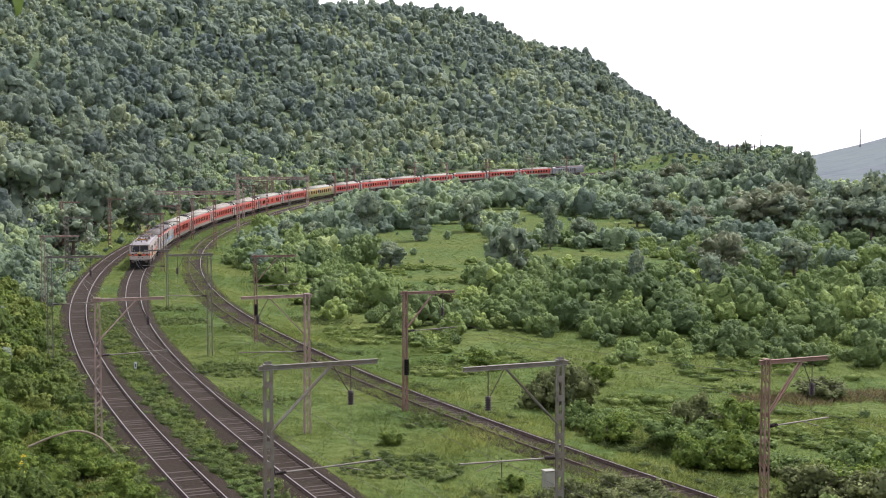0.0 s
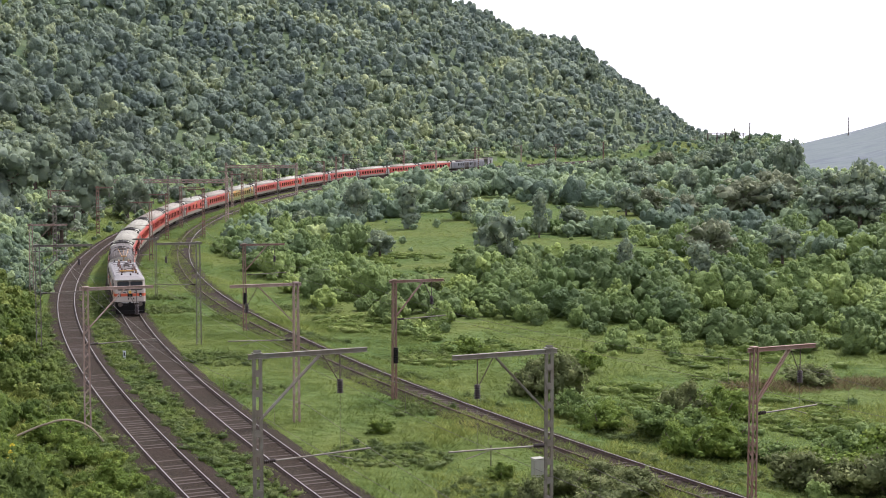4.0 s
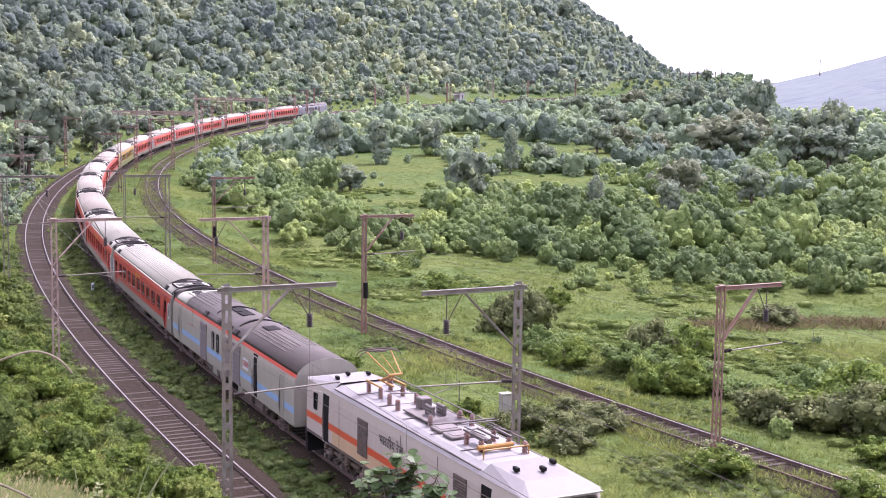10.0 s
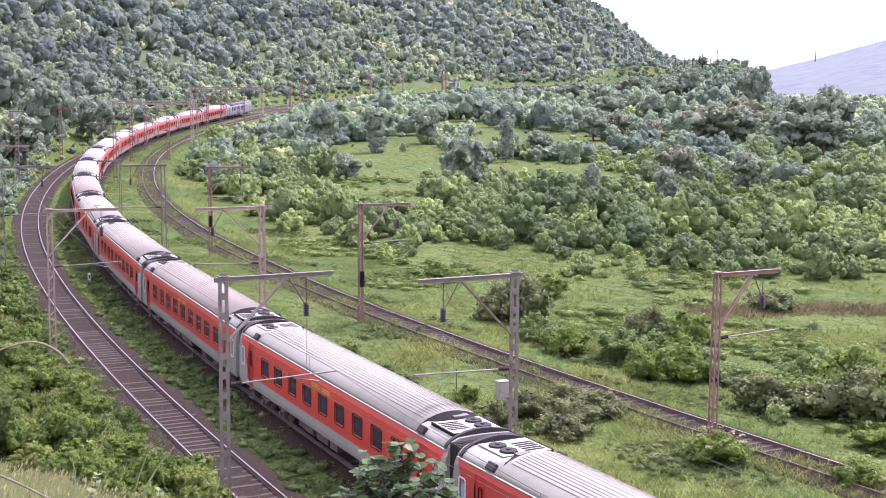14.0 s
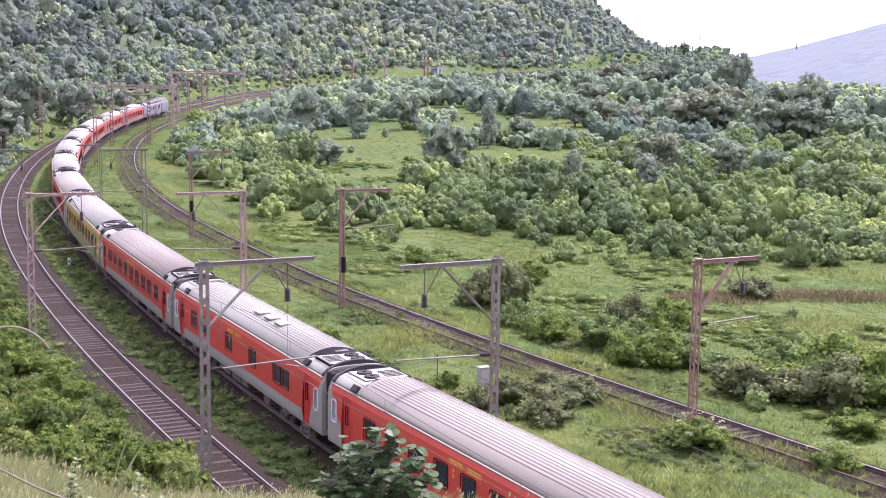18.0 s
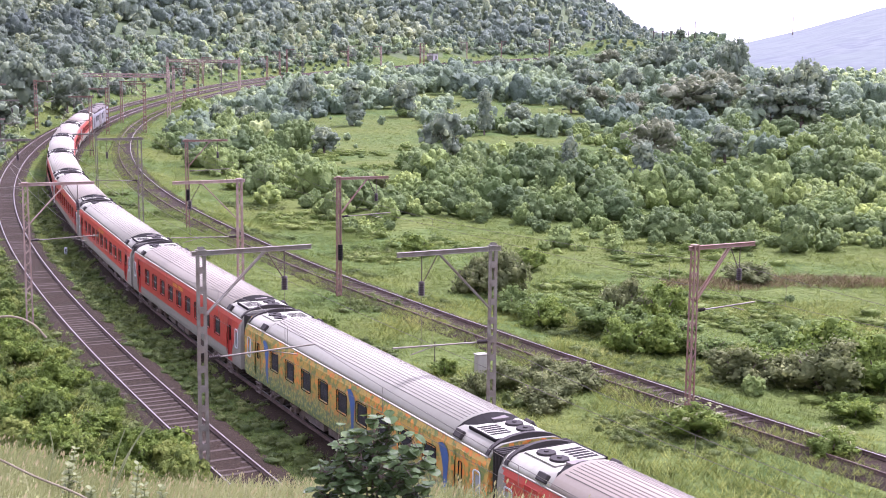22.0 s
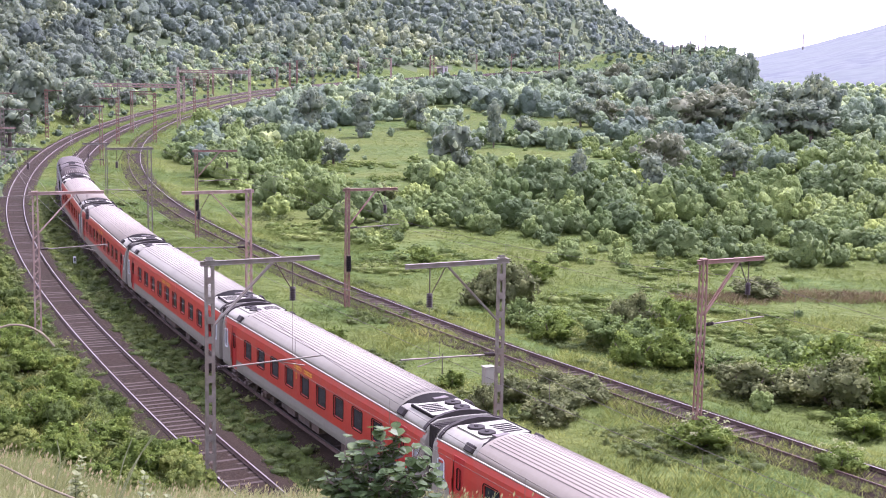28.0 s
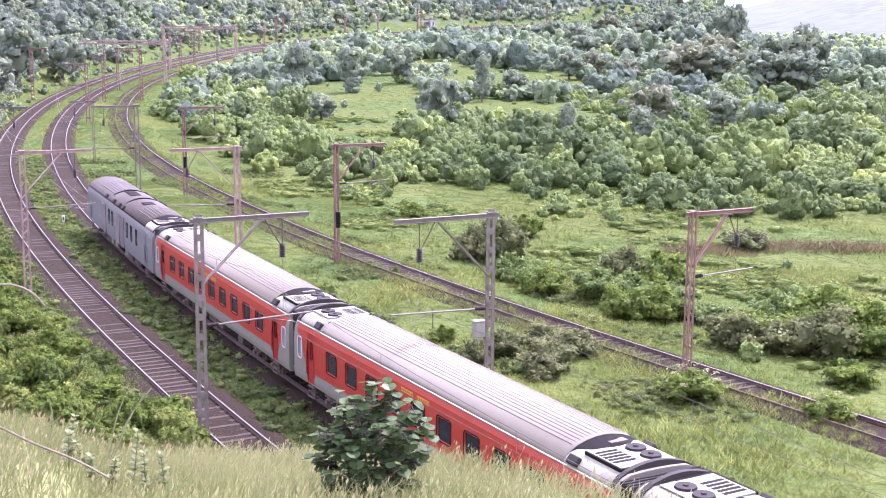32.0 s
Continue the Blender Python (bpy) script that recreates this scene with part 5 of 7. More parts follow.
def mast_at(x, y, h, toward, reach, style="zigzag", mat=None, w=0.36, arm_z=5.2, strut=True, weight=False, arm=True, leg=0.06, label="", name="catenary_mast"):
    """A mast with its bracket beam; toward: the beam's heading in degrees."""
    mat = mat or M_GALV
    z = height_at(x, y)
    mast = thing(name, label, "catenary mast", "masts along the railway", m=pose(x, y, z, 0, 0, toward))
    part("post", post_mesh(h, w, style, mat, 0.3, leg), mast)
    if reach:
        bm = bmesh.new()
        for dz in (-0.08, 0.08):
            box_bm(bm, (reach / 2 - 0.2, 0, h - 0.12 + dz), (reach + 0.3, 0.16, 0.02))
        box_bm(bm, (reach / 2 - 0.2, 0, h - 0.12), (reach + 0.3, 0.02, 0.16))
        part("bracket_beam", bm_mesh("bracket_beam", bm, mat), mast)
        if strut:
            bm = bmesh.new()
            for yy in (-0.07, 0.07):
                beam_bm(bm, (w * 0.3, yy, h - 2.55), (reach * 0.56, yy, h - 0.2), 0.07, 0.05)
            part("strut", bm_mesh("strut", bm, mat), mast)
        bm = bmesh.new()
        beam_bm(bm, (reach * 0.74, 0, h - 0.2), (reach * 0.74, 0, h - 1.25), 0.045, sides=6)
        beam_bm(bm, (reach * 0.58, 0, h - 0.2), (reach * 0.73, 0, h - 1.3), 0.045, sides=6)
        hang = part("hanger", bm_mesh("hanger", bm, M_UNDER), mast)
        part("insulator", ME_BIGINS, hang, "dark hanging insulator", pose(reach * 0.74, 0, h - 1.75))
    if arm and reach:
        bm = bmesh.new()
        beam_bm(bm, (0.7, 0, arm_z), (reach + 0.1, 0, arm_z + 0.12), 0.07, sides=8)
        beam_bm(bm, (reach * 0.62, 0, arm_z + 0.02), (reach * 0.85, 0, arm_z - 0.22), 0.04, sides=6)
        beam_bm(bm, (reach * 0.74, 0, arm_z + 0.1), (reach * 0.74, 0, h - 1.75), 0.015, sides=6)
        a = part("cantilever_arm", bm_mesh("cantilever_arm", bm, M_GALV), mast)
        part("insulator", ME_ARMINS, a, "dark arm insulator", pose(0.24, 0, arm_z - 0.01, 0, 86, 0))
    if weight:
        bm = bmesh.new()
        for k in range(9):
            bmesh.ops.create_cone(bm, cap_ends=True, segments=10, radius1=0.16, radius2=0.16, depth=0.1, matrix=Matrix.Translation((0.0, -0.32, 2.6 + k * 0.12)))
        beam_bm(bm, (0.0, -0.32, 2.5), (0.0, -0.32, h - 1), 0.02, sides=6)
        part("balance_weight", bm_mesh("balance_weight", bm, M_DARK), mast, "stack of dark balance weights")
    return mast


def across(s):
    """The heading square to the line, towards the valley, in degrees."""
    return math.degrees(heading(s)) - 90


GREY_MAST = "grey riveted steel mast with a bracket beam"
RUSTY_MAST = "rust-brown lattice mast with a bracket beam"
PINK_MAST = "faded rusty lattice mast with a bracket beam"
mast_at(-6.8, 48.1, 9.16, across(-84), 4.5, "plates", M_GALV, 0.29, 5.0, label=GREY_MAST + " beside the near track")
mast_at(4.4, 50.3, 9.05, across(-87) + 180, 4.3, "plates", M_GALV, 0.29, 5.2, label=GREY_MAST + " beside a white box")
mast_at(13.9, 56.0, 8.26, across(-86), 3.5, "zigzag", M_RUST, 0.27, 5.3, label=RUSTY_MAST + " in a leafy bush")
mast_at(-2.95, 87.0, 8.2, across(-50), 3.7, "zigzag", M_RUST, 0.27, 5.5, weight=True, label=RUSTY_MAST + " and dark balance weights")
mast_at(-8.8, 79.5, 8.77, across(-56) + 180, 4.2, "zigzag", M_PINKRUST, 0.36, 5.2, label=PINK_MAST + " in tall grass")
mast_at(-18.1, 120.1, 8.2, across(-13), 3.9, "zigzag", M_RUST, 0.27, 5.3, weight=True, label=RUSTY_MAST + " and dark balance weights")
mast_at(-21.2, 77.2, 8.67, across(-52), 4.1, "zigzag", M_PINKRUST, 0.36, 5.2, label=PINK_MAST + " on the grassy bank")
mast_at(-20.8, 111.5, 9.0, across(-20) + 180, 3.7, "zigzag", M_GALV, 0.4, 5.3, label="grey lattice mast with a bracket beam in the grass")
mast_at(-32.4, 104.0, 9.26, across(-24), 4.4, "zigzag", M_GALV, 0.42, 5.3, label="grey lattice mast with a bracket beam among bushes")
mast_at(-31.8, 144.9, 6.9, across(14) + 180, 2.6, "zigzag", M_GALV, 0.22, 5.0, strut=False, label="slim grey mast between the tracks")
mast_at(-45.6, 144.2, 8.3, across(18), 4.0, "zigzag", M_PINKRUST, 0.45, 5.2, label=PINK_MAST + " among bushes")


def portal(s, off0, off1, h, mat, label):
    """Two lattice posts and a lattice boom over all the tracks."""
    a, b = on_line(s, off0, -0.5), on_line(s, off1, -0.5)
    d = (b - a)
    yaw = math.degrees(math.atan2(d.y, d.x))
    p = thing("catenary_portal", label, "catenary portal", "portals over the tracks", m=pose(a.x, a.y, a.z, 0, 0, yaw))
    w = d.xy.length
    for x in (0, w):
        part("post", post_mesh(h + 0.8, 0.55, "zigzag", mat, 0.6, 0.13), p, "", pose(x, 0, 0))
    bm = bmesh.new()
    for z in (h - 0.5, h + 0.05):
        for y in (-0.2, 0.2):
            beam_bm(bm, (0, y, z), (w, y, z), 0.24, 0.24)
    n = int(w / 0.8)
    for k in range(n):
        beam_bm(bm, (w * k / n, 0.2, h - 0.5 if k % 2 else h), (w * (k + 1) / n, 0.2, h if k % 2 else h - 0.5), 0.14, 0.1)
        beam_bm(bm, (w * k / n, -0.2, h - 0.5 if k % 2 else h), (w * (k + 1) / n, -0.2, h if k % 2 else h - 0.5), 0.14, 0.1)
    part("boom", bm_mesh("boom", bm, mat), p)
    for off in (w * 0.3, w * 0.52, w * 0.76):
        bm = bmesh.new()
        beam_bm(bm, (off, 0, h - 0.5), (off, 0, h - 3.6), 0.09, 0.09)
        beam_bm(bm, (off, 0, h - 3.3), (off + 1.8, 0, h - 3.2), 0.05, sides=6)
        part("drop_post", bm_mesh("drop_post", bm, M_GALV), p)
    return p


portal(142, -18.5, 10.0, 8.9, M_PINKRUST, "long lattice boom on two rusty posts above three tracks")
portal(228, -11.0, 9.0, 8.6, M_PINKRUST, "long lattice boom on two rusty posts above three tracks")
rnd_m = random.Random(5)
FAR_MASTS = [(55, -9.6, 1), (62, 3.4, -1), (78, -13.0, 1), (100, 3.5, -1), (104, 9.6, -1), (106, -9.4, 1), (126, 3.0, 1), (168, 9.0, -1), (172, -9.2, 1), (186, 2.6, -1), (208, 3.1, -1), (210, 8.6, -1), (252, -9.0, 1), (258, 8.6, -1),
             (286, 3.0, -1), (292, 8.4, -1), (318, -8.8, 1), (330, 8.6, -1), (356, 8.5, -1), (362, -8.8, 1), (388, 8.6, -1), (412, -8.8, 1), (420, 8.5, -1), (446, 8.4, -1), (470, -8.8, 1), (482, 8.5, -1), (516, 8.4, -1), (545, -8.7, 1), (552, 8.4, -1)]
for s, off, side in FAR_MASTS:
    p = on_line(s, off)
    mast_at(p.x, p.y, rnd_m.uniform(7.8, 9.0), across(s) + (0 if side > 0 else 180), rnd_m.uniform(2.8, 4.0), "zigzag" if rnd_m.random() < 0.6 else "plates",
            rnd_m.choice([M_GALV, M_RUST, M_PINKRUST, M_RUST]), 0.46, 5.2, strut=rnd_m.random() < 0.7, leg=0.11, label="weathered lattice mast with a short bracket beam")


def wire(name, off_arr, shift, s0, s1, z, sag, span, r, label):
    ss = np.arange(s0, s1, 3.0)
    x, y, zz, h, o = (np.interp(ss, LS, a) for a in (LX, LY, LZ, LH, off_arr))
    u = ((ss - s0) / span) % 1.0
    zz = zz + z - sag * 4 * u * (1 - u)
    o = o + shift
    c = np.stack([x + o * np.sin(h), y - o * np.cos(h), zz], -1)
    ring = [(r, 0), (-r / 2, r * 0.87), (-r / 2, -r * 0.87)]
    v = np.zeros((len(ss), 3, 3))
    for k, (a, b) in enumerate(ring):
        v[:, k] = c + np.stack([a * np.sin(h), -a * np.cos(h), np.full_like(h, b)], -1)
    ix = np.arange(len(ss) * 3).reshape(-1, 3)
    ix = np.concatenate([ix, ix[:, :1]], 1)
    q = np.stack([ix[:-1, :-1], ix[:-1, 1:], ix[1:, 1:], ix[1:, :-1]], -1).reshape(-1, 4)
    return thing(name, label, "wire", "overhead wires", data=array_mesh(name, v.reshape(-1, 3), q, M_WIRE))


def dropper_mesh(h):
    bm = bmesh.new()
    beam_bm(bm, (0, 0, 0), (0, 0, h), 0.014, sides=5)
    return bm_mesh("dropper", bm, M_WIRE)


for arr in (OFF1, OFF2, OFF3):
    wire("contact_wire", arr, 0.0, -140, 586, 5.55, 0.0, 54, 0.010, "thin copper contact wire strung above a track")
    top = wire("catenary_wire", arr, 0.0, -140, 586, 7.0, 1.0, 54, 0.010, "thin sagging catenary wire strung above a track")
    for k in range(24):
        sd = -112 + 7.5 * k
        u = ((sd + 140) / 54) % 1.0
        p = on_line(sd, float(np.interp(sd, LS, arr)), 5.55)
        part("dropper", dropper_mesh(1.45 - 4.0 * u * (1 - u)), top, "", pose(p.x, p.y, p.z))


def marker_post(x, y):
    m = thing("marker_post", "small white trackside marker post with a dark band", "marker post", m=pose(x, y, height_at(x, y), 0, 0, 20))
    bm = bmesh.new()
    box_bm(bm, (0, 0, 0.28), (0.22, 0.1, 0.7), bevel=0.02)
    part("post", bm_mesh("post", bm, M_FROST), m)
    bm = bmesh.new()
    box_bm(bm, (0, -0.052, 0.36), (0.12, 0.01, 0.3))
    part("band", bm_mesh("band", bm, M_BLACKTXT), m, "dark painted band")


marker_post(-25.5, 104.0)


# ---- small things by the line ----
def relay_box():
    z = height_at(5.1, 64.8)
    box = thing("relay_box", "white trackside relay cabinet on legs in the grass", "relay cabinet", m=pose(5.1, 64.8, z - 0.75, 0, 0, 25))
    bm = bmesh.new()
    box_bm(bm, (0, 0, 1.45), (0.55, 0.4, 1.0), bevel=0.03)
    part("cabinet", bm_mesh("cabinet", bm, M_ROOFPOD), box)
    bm = bmesh.new()
    box_bm(bm, (0, 0, 1.99), (0.63, 0.48, 0.06), bevel=0.02)
    part("lid", bm_mesh("lid", bm, M_ROOFPOD), box)
    for x in (-0.2, 0.2):
        bm = bmesh.new()
        box_bm(bm, (x, 0, 0.45), (0.06, 0.3, 1.0))
        part("leg", bm_mesh("leg", bm, M_GALV), box)
    bm = bmesh.new()
    beam_bm(bm, (-0.6, 4.0, -0.2), (-0.6, 4.0, 1.9), 0.06, sides=8)
    part("stake", bm_mesh("stake", bm, M_UNDER), box)


relay_box()


M_WHITEWASH = paint("whitewash", (0.42, 0.41, 0.40), 0.9, 0.3)


def hut():
    p = on_line(425, -12)
    z = height_at(p.x, p.y)
    h = thing("lineside_hut", "small white lineside hut with a dark lean-to", "hut", m=pose(p.x, p.y, z, 0, 0, across(425)))
    bm = bmesh.new()
    box_bm(bm, (0, 0, 1.5), (3.2, 3.4, 3.0))
    part("wall", bm_mesh("wall", bm, M_WHITEWASH), h, "white-washed wall")
    bm = bmesh.new()
    box_bm(bm, (0, 0, 3.1), (3.8, 4.0, 0.2))
    part("roof", bm_mesh("roof", bm, M_GALV), h)
    bm = bmesh.new()
    box_bm(bm, (1.62, 0.3, 1.1), (0.06, 0.9, 2.0))
    part("door", bm_mesh("door", bm, M_UNDER), h)
    bm = bmesh.new()
    box_bm(bm, (0.5, -4.2, 2.3), (3.0, 4.4, 0.12), rot=Matrix.Rotation(radians(6), 3, "X"))
    for y in (-6.2, -2.2):
        box_bm(bm, (1.8, y, 1.1), (0.12, 0.12, 2.4))
    part("lean_to", bm_mesh("lean_to", bm, M_UNDER), h, "dark sheet lean-to")


hut()


def ridge_gantry():
    """Where the line shows again on the ridge: posts, cross beams and a tall pole."""
    p = Vector((128, 577, height_at(128, 577) - 0.5))
    g = thing("ridge_gantry", "rusty gantry with several posts on the ridge", "catenary portal", m=pose(p.x, p.y, p.z, 0, 0, -14))
    for x, h in ((-7.0, 5.4), (-3.0, 5.6), (0.6, 5.2), (4.6, 7.4), (8.4, 5.4)):
        bm = bmesh.new()
        beam_bm(bm, (0, 0, -0.5), (0, 0, h), 0.5, 0.34)
        part("post", bm_mesh("post", bm, M_UNDER), g, "", pose(x, 0, 0))
    bm = bmesh.new()
    for z in (4.5, 5.1):
        beam_bm(bm, (-8.5, 0, z), (9.6, 0, z), 0.26, 0.2)
    part("boom", bm_mesh("boom", bm, M_UNDER), g)
    q = (138, 571)
    pole = thing("ridge_pole", "tall slender steel pole on the ridge", "pole", m=pose(q[0], q[1], height_at(*q) - 0.3))
    bm = bmesh.new()
    beam_bm(bm, (0, 0, -0.5), (0, 0, 9.6), 0.5, 0.34, sides=8)
    part("shaft", bm_mesh("shaft", bm, M_UNDER), pole)
    bm = bmesh.new()
    beam_bm(bm, (-0.9, 0, 9.0), (0.9, 0, 9.0), 0.12, 0.1)
    part("cross_arm", bm_mesh("cross_arm", bm, M_UNDER), pole)
    d, az = 3000.0, radians(17.66)
    base = EYE + d * math.tan(radians(1.1))
    far = thing("far_pole", "tall dark pylon far off on the pale hill", "pylon", m=pose(d * math.sin(az), d * math.cos(az), base))
    bm = bmesh.new()
    beam_bm(bm, (0, 0, -4), (0, 0, d * math.tan(radians(1.95)) - d * math.tan(radians(1.1))), 3.2, 1.4, sides=8)
    part("shaft", bm_mesh("shaft", bm, M_UNDER), far)


ridge_gantry()


# ---- plants ----
def leaf_cards(rng, blobs, n, size, up=0.35, rough=0.4, low=-0.35, whole=0.3):
    """n diamond leaves over the outside of a cluster of ellipsoids: array n x 4 x 3."""
    blobs = np.asarray(blobs, float)
    wgt = (blobs[:, 3] * blobs[:, 5])
    m = n * 4
    k = rng.choice(len(blobs), m, p=wgt / wgt.sum())
    d = rng.normal(size=(m, 3))
    d[:, 2] += up
    d /= np.linalg.norm(d, axis=1)[:, None]
    c = blobs[k, :3] + d * blobs[k, 3:6] * rng.uniform(0.80, 1.07, (m, 1))
    inside = np.zeros(m, bool)
    for j, q in enumerate(blobs):
        inside |= (k != j) & ((((c - q[:3]) / q[3:6]) ** 2).sum(1) < 0.7)
    ok = np.where(~inside & (d[:, 2] > low) & (c[:, 2] > -0.03))[0][:n]
    d, c, k, n = d[ok], c[ok], k[ok], len(ok)
    nrm = d + rng.normal(size=(n, 3)) * rough
    nrm /= np.linalg.norm(nrm, axis=1)[:, None]
    t = np.cross(nrm, rng.normal(size=(n, 3)))
    t /= np.linalg.norm(t, axis=1)[:, None]
    b = np.cross(nrm, t)
    s = size * rng.uniform(0.65, 1.35, (n, 1))
    card = np.stack([c - t * s, c - b * s * 0.62, c + t * s - nrm * s * 0.25, c + b * s * 0.62], 1)
    out = c - np.array([0, 0, 0.15])
    soft = (1.08 - whole) * d + whole * out / np.linalg.norm(out, axis=1)[:, None] + 0.1 * nrm
    soft /= np.linalg.norm(soft, axis=1)[:, None]
    return np.concatenate([card, soft[:, None, :]], 1)


def soft_normals(me, n):
    """Leaves take the light as the rounded mass of their plant does."""
    at = me.attributes.new("custom_normal", "FLOAT_VECTOR", "POINT")
    at.data.foreach_set("vector", np.ascontiguousarray(n, np.float32).ravel())
    me.update()


def mound_blobs(rng, n, tall=1.0, wide=0.55):
    """A leafy mound one unit high: a core with lobes round its top and flanks."""
    out = [(0, 0, 0.36 * tall, wide, wide, 0.42 * tall)]
    for k in range(n):
        a = k * 2.4 + rng.uniform(-0.5, 0.5)
        e = rng.uniform(0.1, 1.35)
        q = rng.uniform(0.20, 0.34)
        out.append((wide * math.cos(a) * math.cos(e), wide * math.sin(a) * math.cos(e), 0.30 * tall + 0.46 * tall * math.sin(e), q, q, q * rng.uniform(0.75, 1.0)))
    return out


def dome(rings, segs, low=-32):
    """Directions over a ball without its foot, and the triangles between them."""
    els = np.radians(np.linspace(low, 90 - 62 / rings, rings))
    d = [(math.cos(e) * math.cos(a), math.cos(e) * math.sin(a), math.sin(e)) for i, e in enumerate(els) for a in np.linspace(0, 2 * math.pi, segs, endpoint=False) + (i % 2) * math.pi / segs]
    d.append((0.0, 0.0, 1.0))
    t = []
    for i in range(rings - 1):
        for k in range(segs):
            p, q = i * segs + k, i * segs + (k + 1) % segs
            if i % 2:
                t += [(p, q, q + segs), (p, q + segs, p + segs)]
            else:
                t += [(p, q, p + segs), (q, q + segs, p + segs)]
    t += [((rings - 1) * segs + k, (rings - 1) * segs + (k + 1) % segs, rings * segs) for k in range(segs)]
    return np.array(d), np.array(t)


def vertex_normals(v, t):
    n = np.zeros_like(v)
    f = np.cross(v[t[:, 1]] - v[t[:, 0]], v[t[:, 2]] - v[t[:, 0]])
    for k in range(3):
        np.add.at(n, t[:, k], f)
    return n / (np.linalg.norm(n, axis=1)[:, None] + 1e-9), np.linalg.norm(f, axis=1)


def clumps(rng, v, n, t, area, count, size, rings, segs):
    """Rounded sprays of leaves standing out of a hull, each a small uneven dome that turns upwards."""
    d, f = dome(rings, segs, -24)
    pick = rng.choice(len(t), count, p=area * (0.35 + np.clip(n[t].mean(1)[:, 2], -0.2, 1)) / (area * (0.35 + np.clip(n[t].mean(1)[:, 2], -0.2, 1))).sum())
    c = (v[t[pick]] * rng.dirichlet((1, 1, 1), count)[:, :, None]).sum(1)
    up = 0.75 * n[t[pick]].mean(1) + np.array([0, 0, 0.55]) + rng.normal(size=(count, 3)) * 0.16
    up /= np.linalg.norm(up, axis=1)[:, None]
    x = np.cross(up, rng.normal(size=(count, 3)))
    x /= np.linalg.norm(x, axis=1)[:, None]
    y = np.cross(up, x)
    k = size * np.exp(np.clip(rng.normal(0, 0.36, (count, 1)), -0.7, 0.6))
    q = rng.uniform(0.68, 1.2, (count, len(d), 1)) * k[:, None]
    p = (c - up * k * 0.2)[:, None] + q * (d[None, :, :1] * x[:, None] + d[None, :, 1:2] * y[:, None] + 0.68 * d[None, :, 2:] * up[:, None])
    f = (f[None] + (np.arange(count) * len(d))[:, None, None]).reshape(-1, 3)
    p = p.reshape(-1, 3)
    return p, vertex_normals(p, f)[0], f


def foliage(rng, blobs, rings, segs, leaves, leaf, spray=0.35, middle=0.3, rough=0.7, low=-32, core=1.0, lumps=(0, 0.2, 2, 6)):
    """A plant's leafy mass: a lobed hull of twigs, clumps of leaves on it, and loose leaves and sprays over them. Points, normals, triangles."""
    blobs = np.asarray(blobs, float)
    d, t = dome(rings, segs, low)
    o = np.array([0, 0, middle])
    far = np.full(len(d), 0.12)
    for q in blobs:
        u, w = d / q[3:6], (o - q[:3]) / q[3:6]
        a, b, c = (u * u).sum(1), (u * w).sum(1), (w * w).sum() - 1
        disc_ = b * b - a * c
        far = np.maximum(far, np.where(disc_ > 0, (-b + np.sqrt(np.maximum(disc_, 0))) / a, 0))
    v = o + d * (far * rng.uniform(0.74, 1.06, len(d)))[:, None]
    v[:, 2] = np.maximum(v[:, 2], -0.05)
    n, area = vertex_normals(v, t)
    if lumps[0]:
        cv, cn, ct = clumps(rng, v, n, t, area, *lumps)
        v = o + (v - o) * core
        t = np.concatenate([t, ct + len(v)])
        v, n = np.concatenate([v, cv]), np.concatenate([n, cn])
        area = np.linalg.norm(np.cross(v[t[:, 1]] - v[t[:, 0]], v[t[:, 2]] - v[t[:, 0]]), axis=1)
    pick = rng.choice(len(t), leaves, p=area / area.sum())
    w = rng.dirichlet((1, 1, 1), leaves)
    c = (v[t[pick]] * w[:, :, None]).sum(1)
    nn = (n[t[pick]] * w[:, :, None]).sum(1)
    nn /= np.linalg.norm(nn, axis=1)[:, None]
    out = np.where(rng.uniform(0, 1, leaves) < spray, rng.uniform(0.8, 3.4, leaves), rng.uniform(-0.3, 0.8, leaves)) * leaf
    c = c + nn * out[:, None]
    face = nn + rng.normal(size=(leaves, 3)) * rough
    face /= np.linalg.norm(face, axis=1)[:, None]
    x = np.cross(face, rng.normal(size=(leaves, 3)))
    x /= np.linalg.norm(x, axis=1)[:, None]
    y = np.cross(face, x)
    k = leaf * rng.uniform(0.6, 1.35, (leaves, 1))
    lv = np.stack([c - x * k, c + x * k * 0.5 - y * k * 0.72, c + x * k * 0.5 + y * k * 0.72], 1).reshape(-1, 3)
    if not lumps[0]:
        v = o + (v - o) * core
    ln = np.repeat(0.62 * nn + 0.38 * face * np.sign((face * nn).sum(1))[:, None], 3, axis=0)
    lt = np.arange(leaves * 3).reshape(-1, 3) + len(v)
    return np.concatenate([v, lv]), np.concatenate([n, ln]), np.concatenate([t, lt])


def from_cards(tpl):
    """Cards with one normal each as points, normals and triangles."""
    k = tpl.shape[1] - 1
    i = np.arange(len(tpl) * k).reshape(-1, k)
    t = i if k == 3 else np.concatenate([i[:, [0, 1, 2]], i[:, [0, 2, 3]]])
    return tpl[:, :k].reshape(-1, 3), np.repeat(tpl[:, k], k, axis=0), t


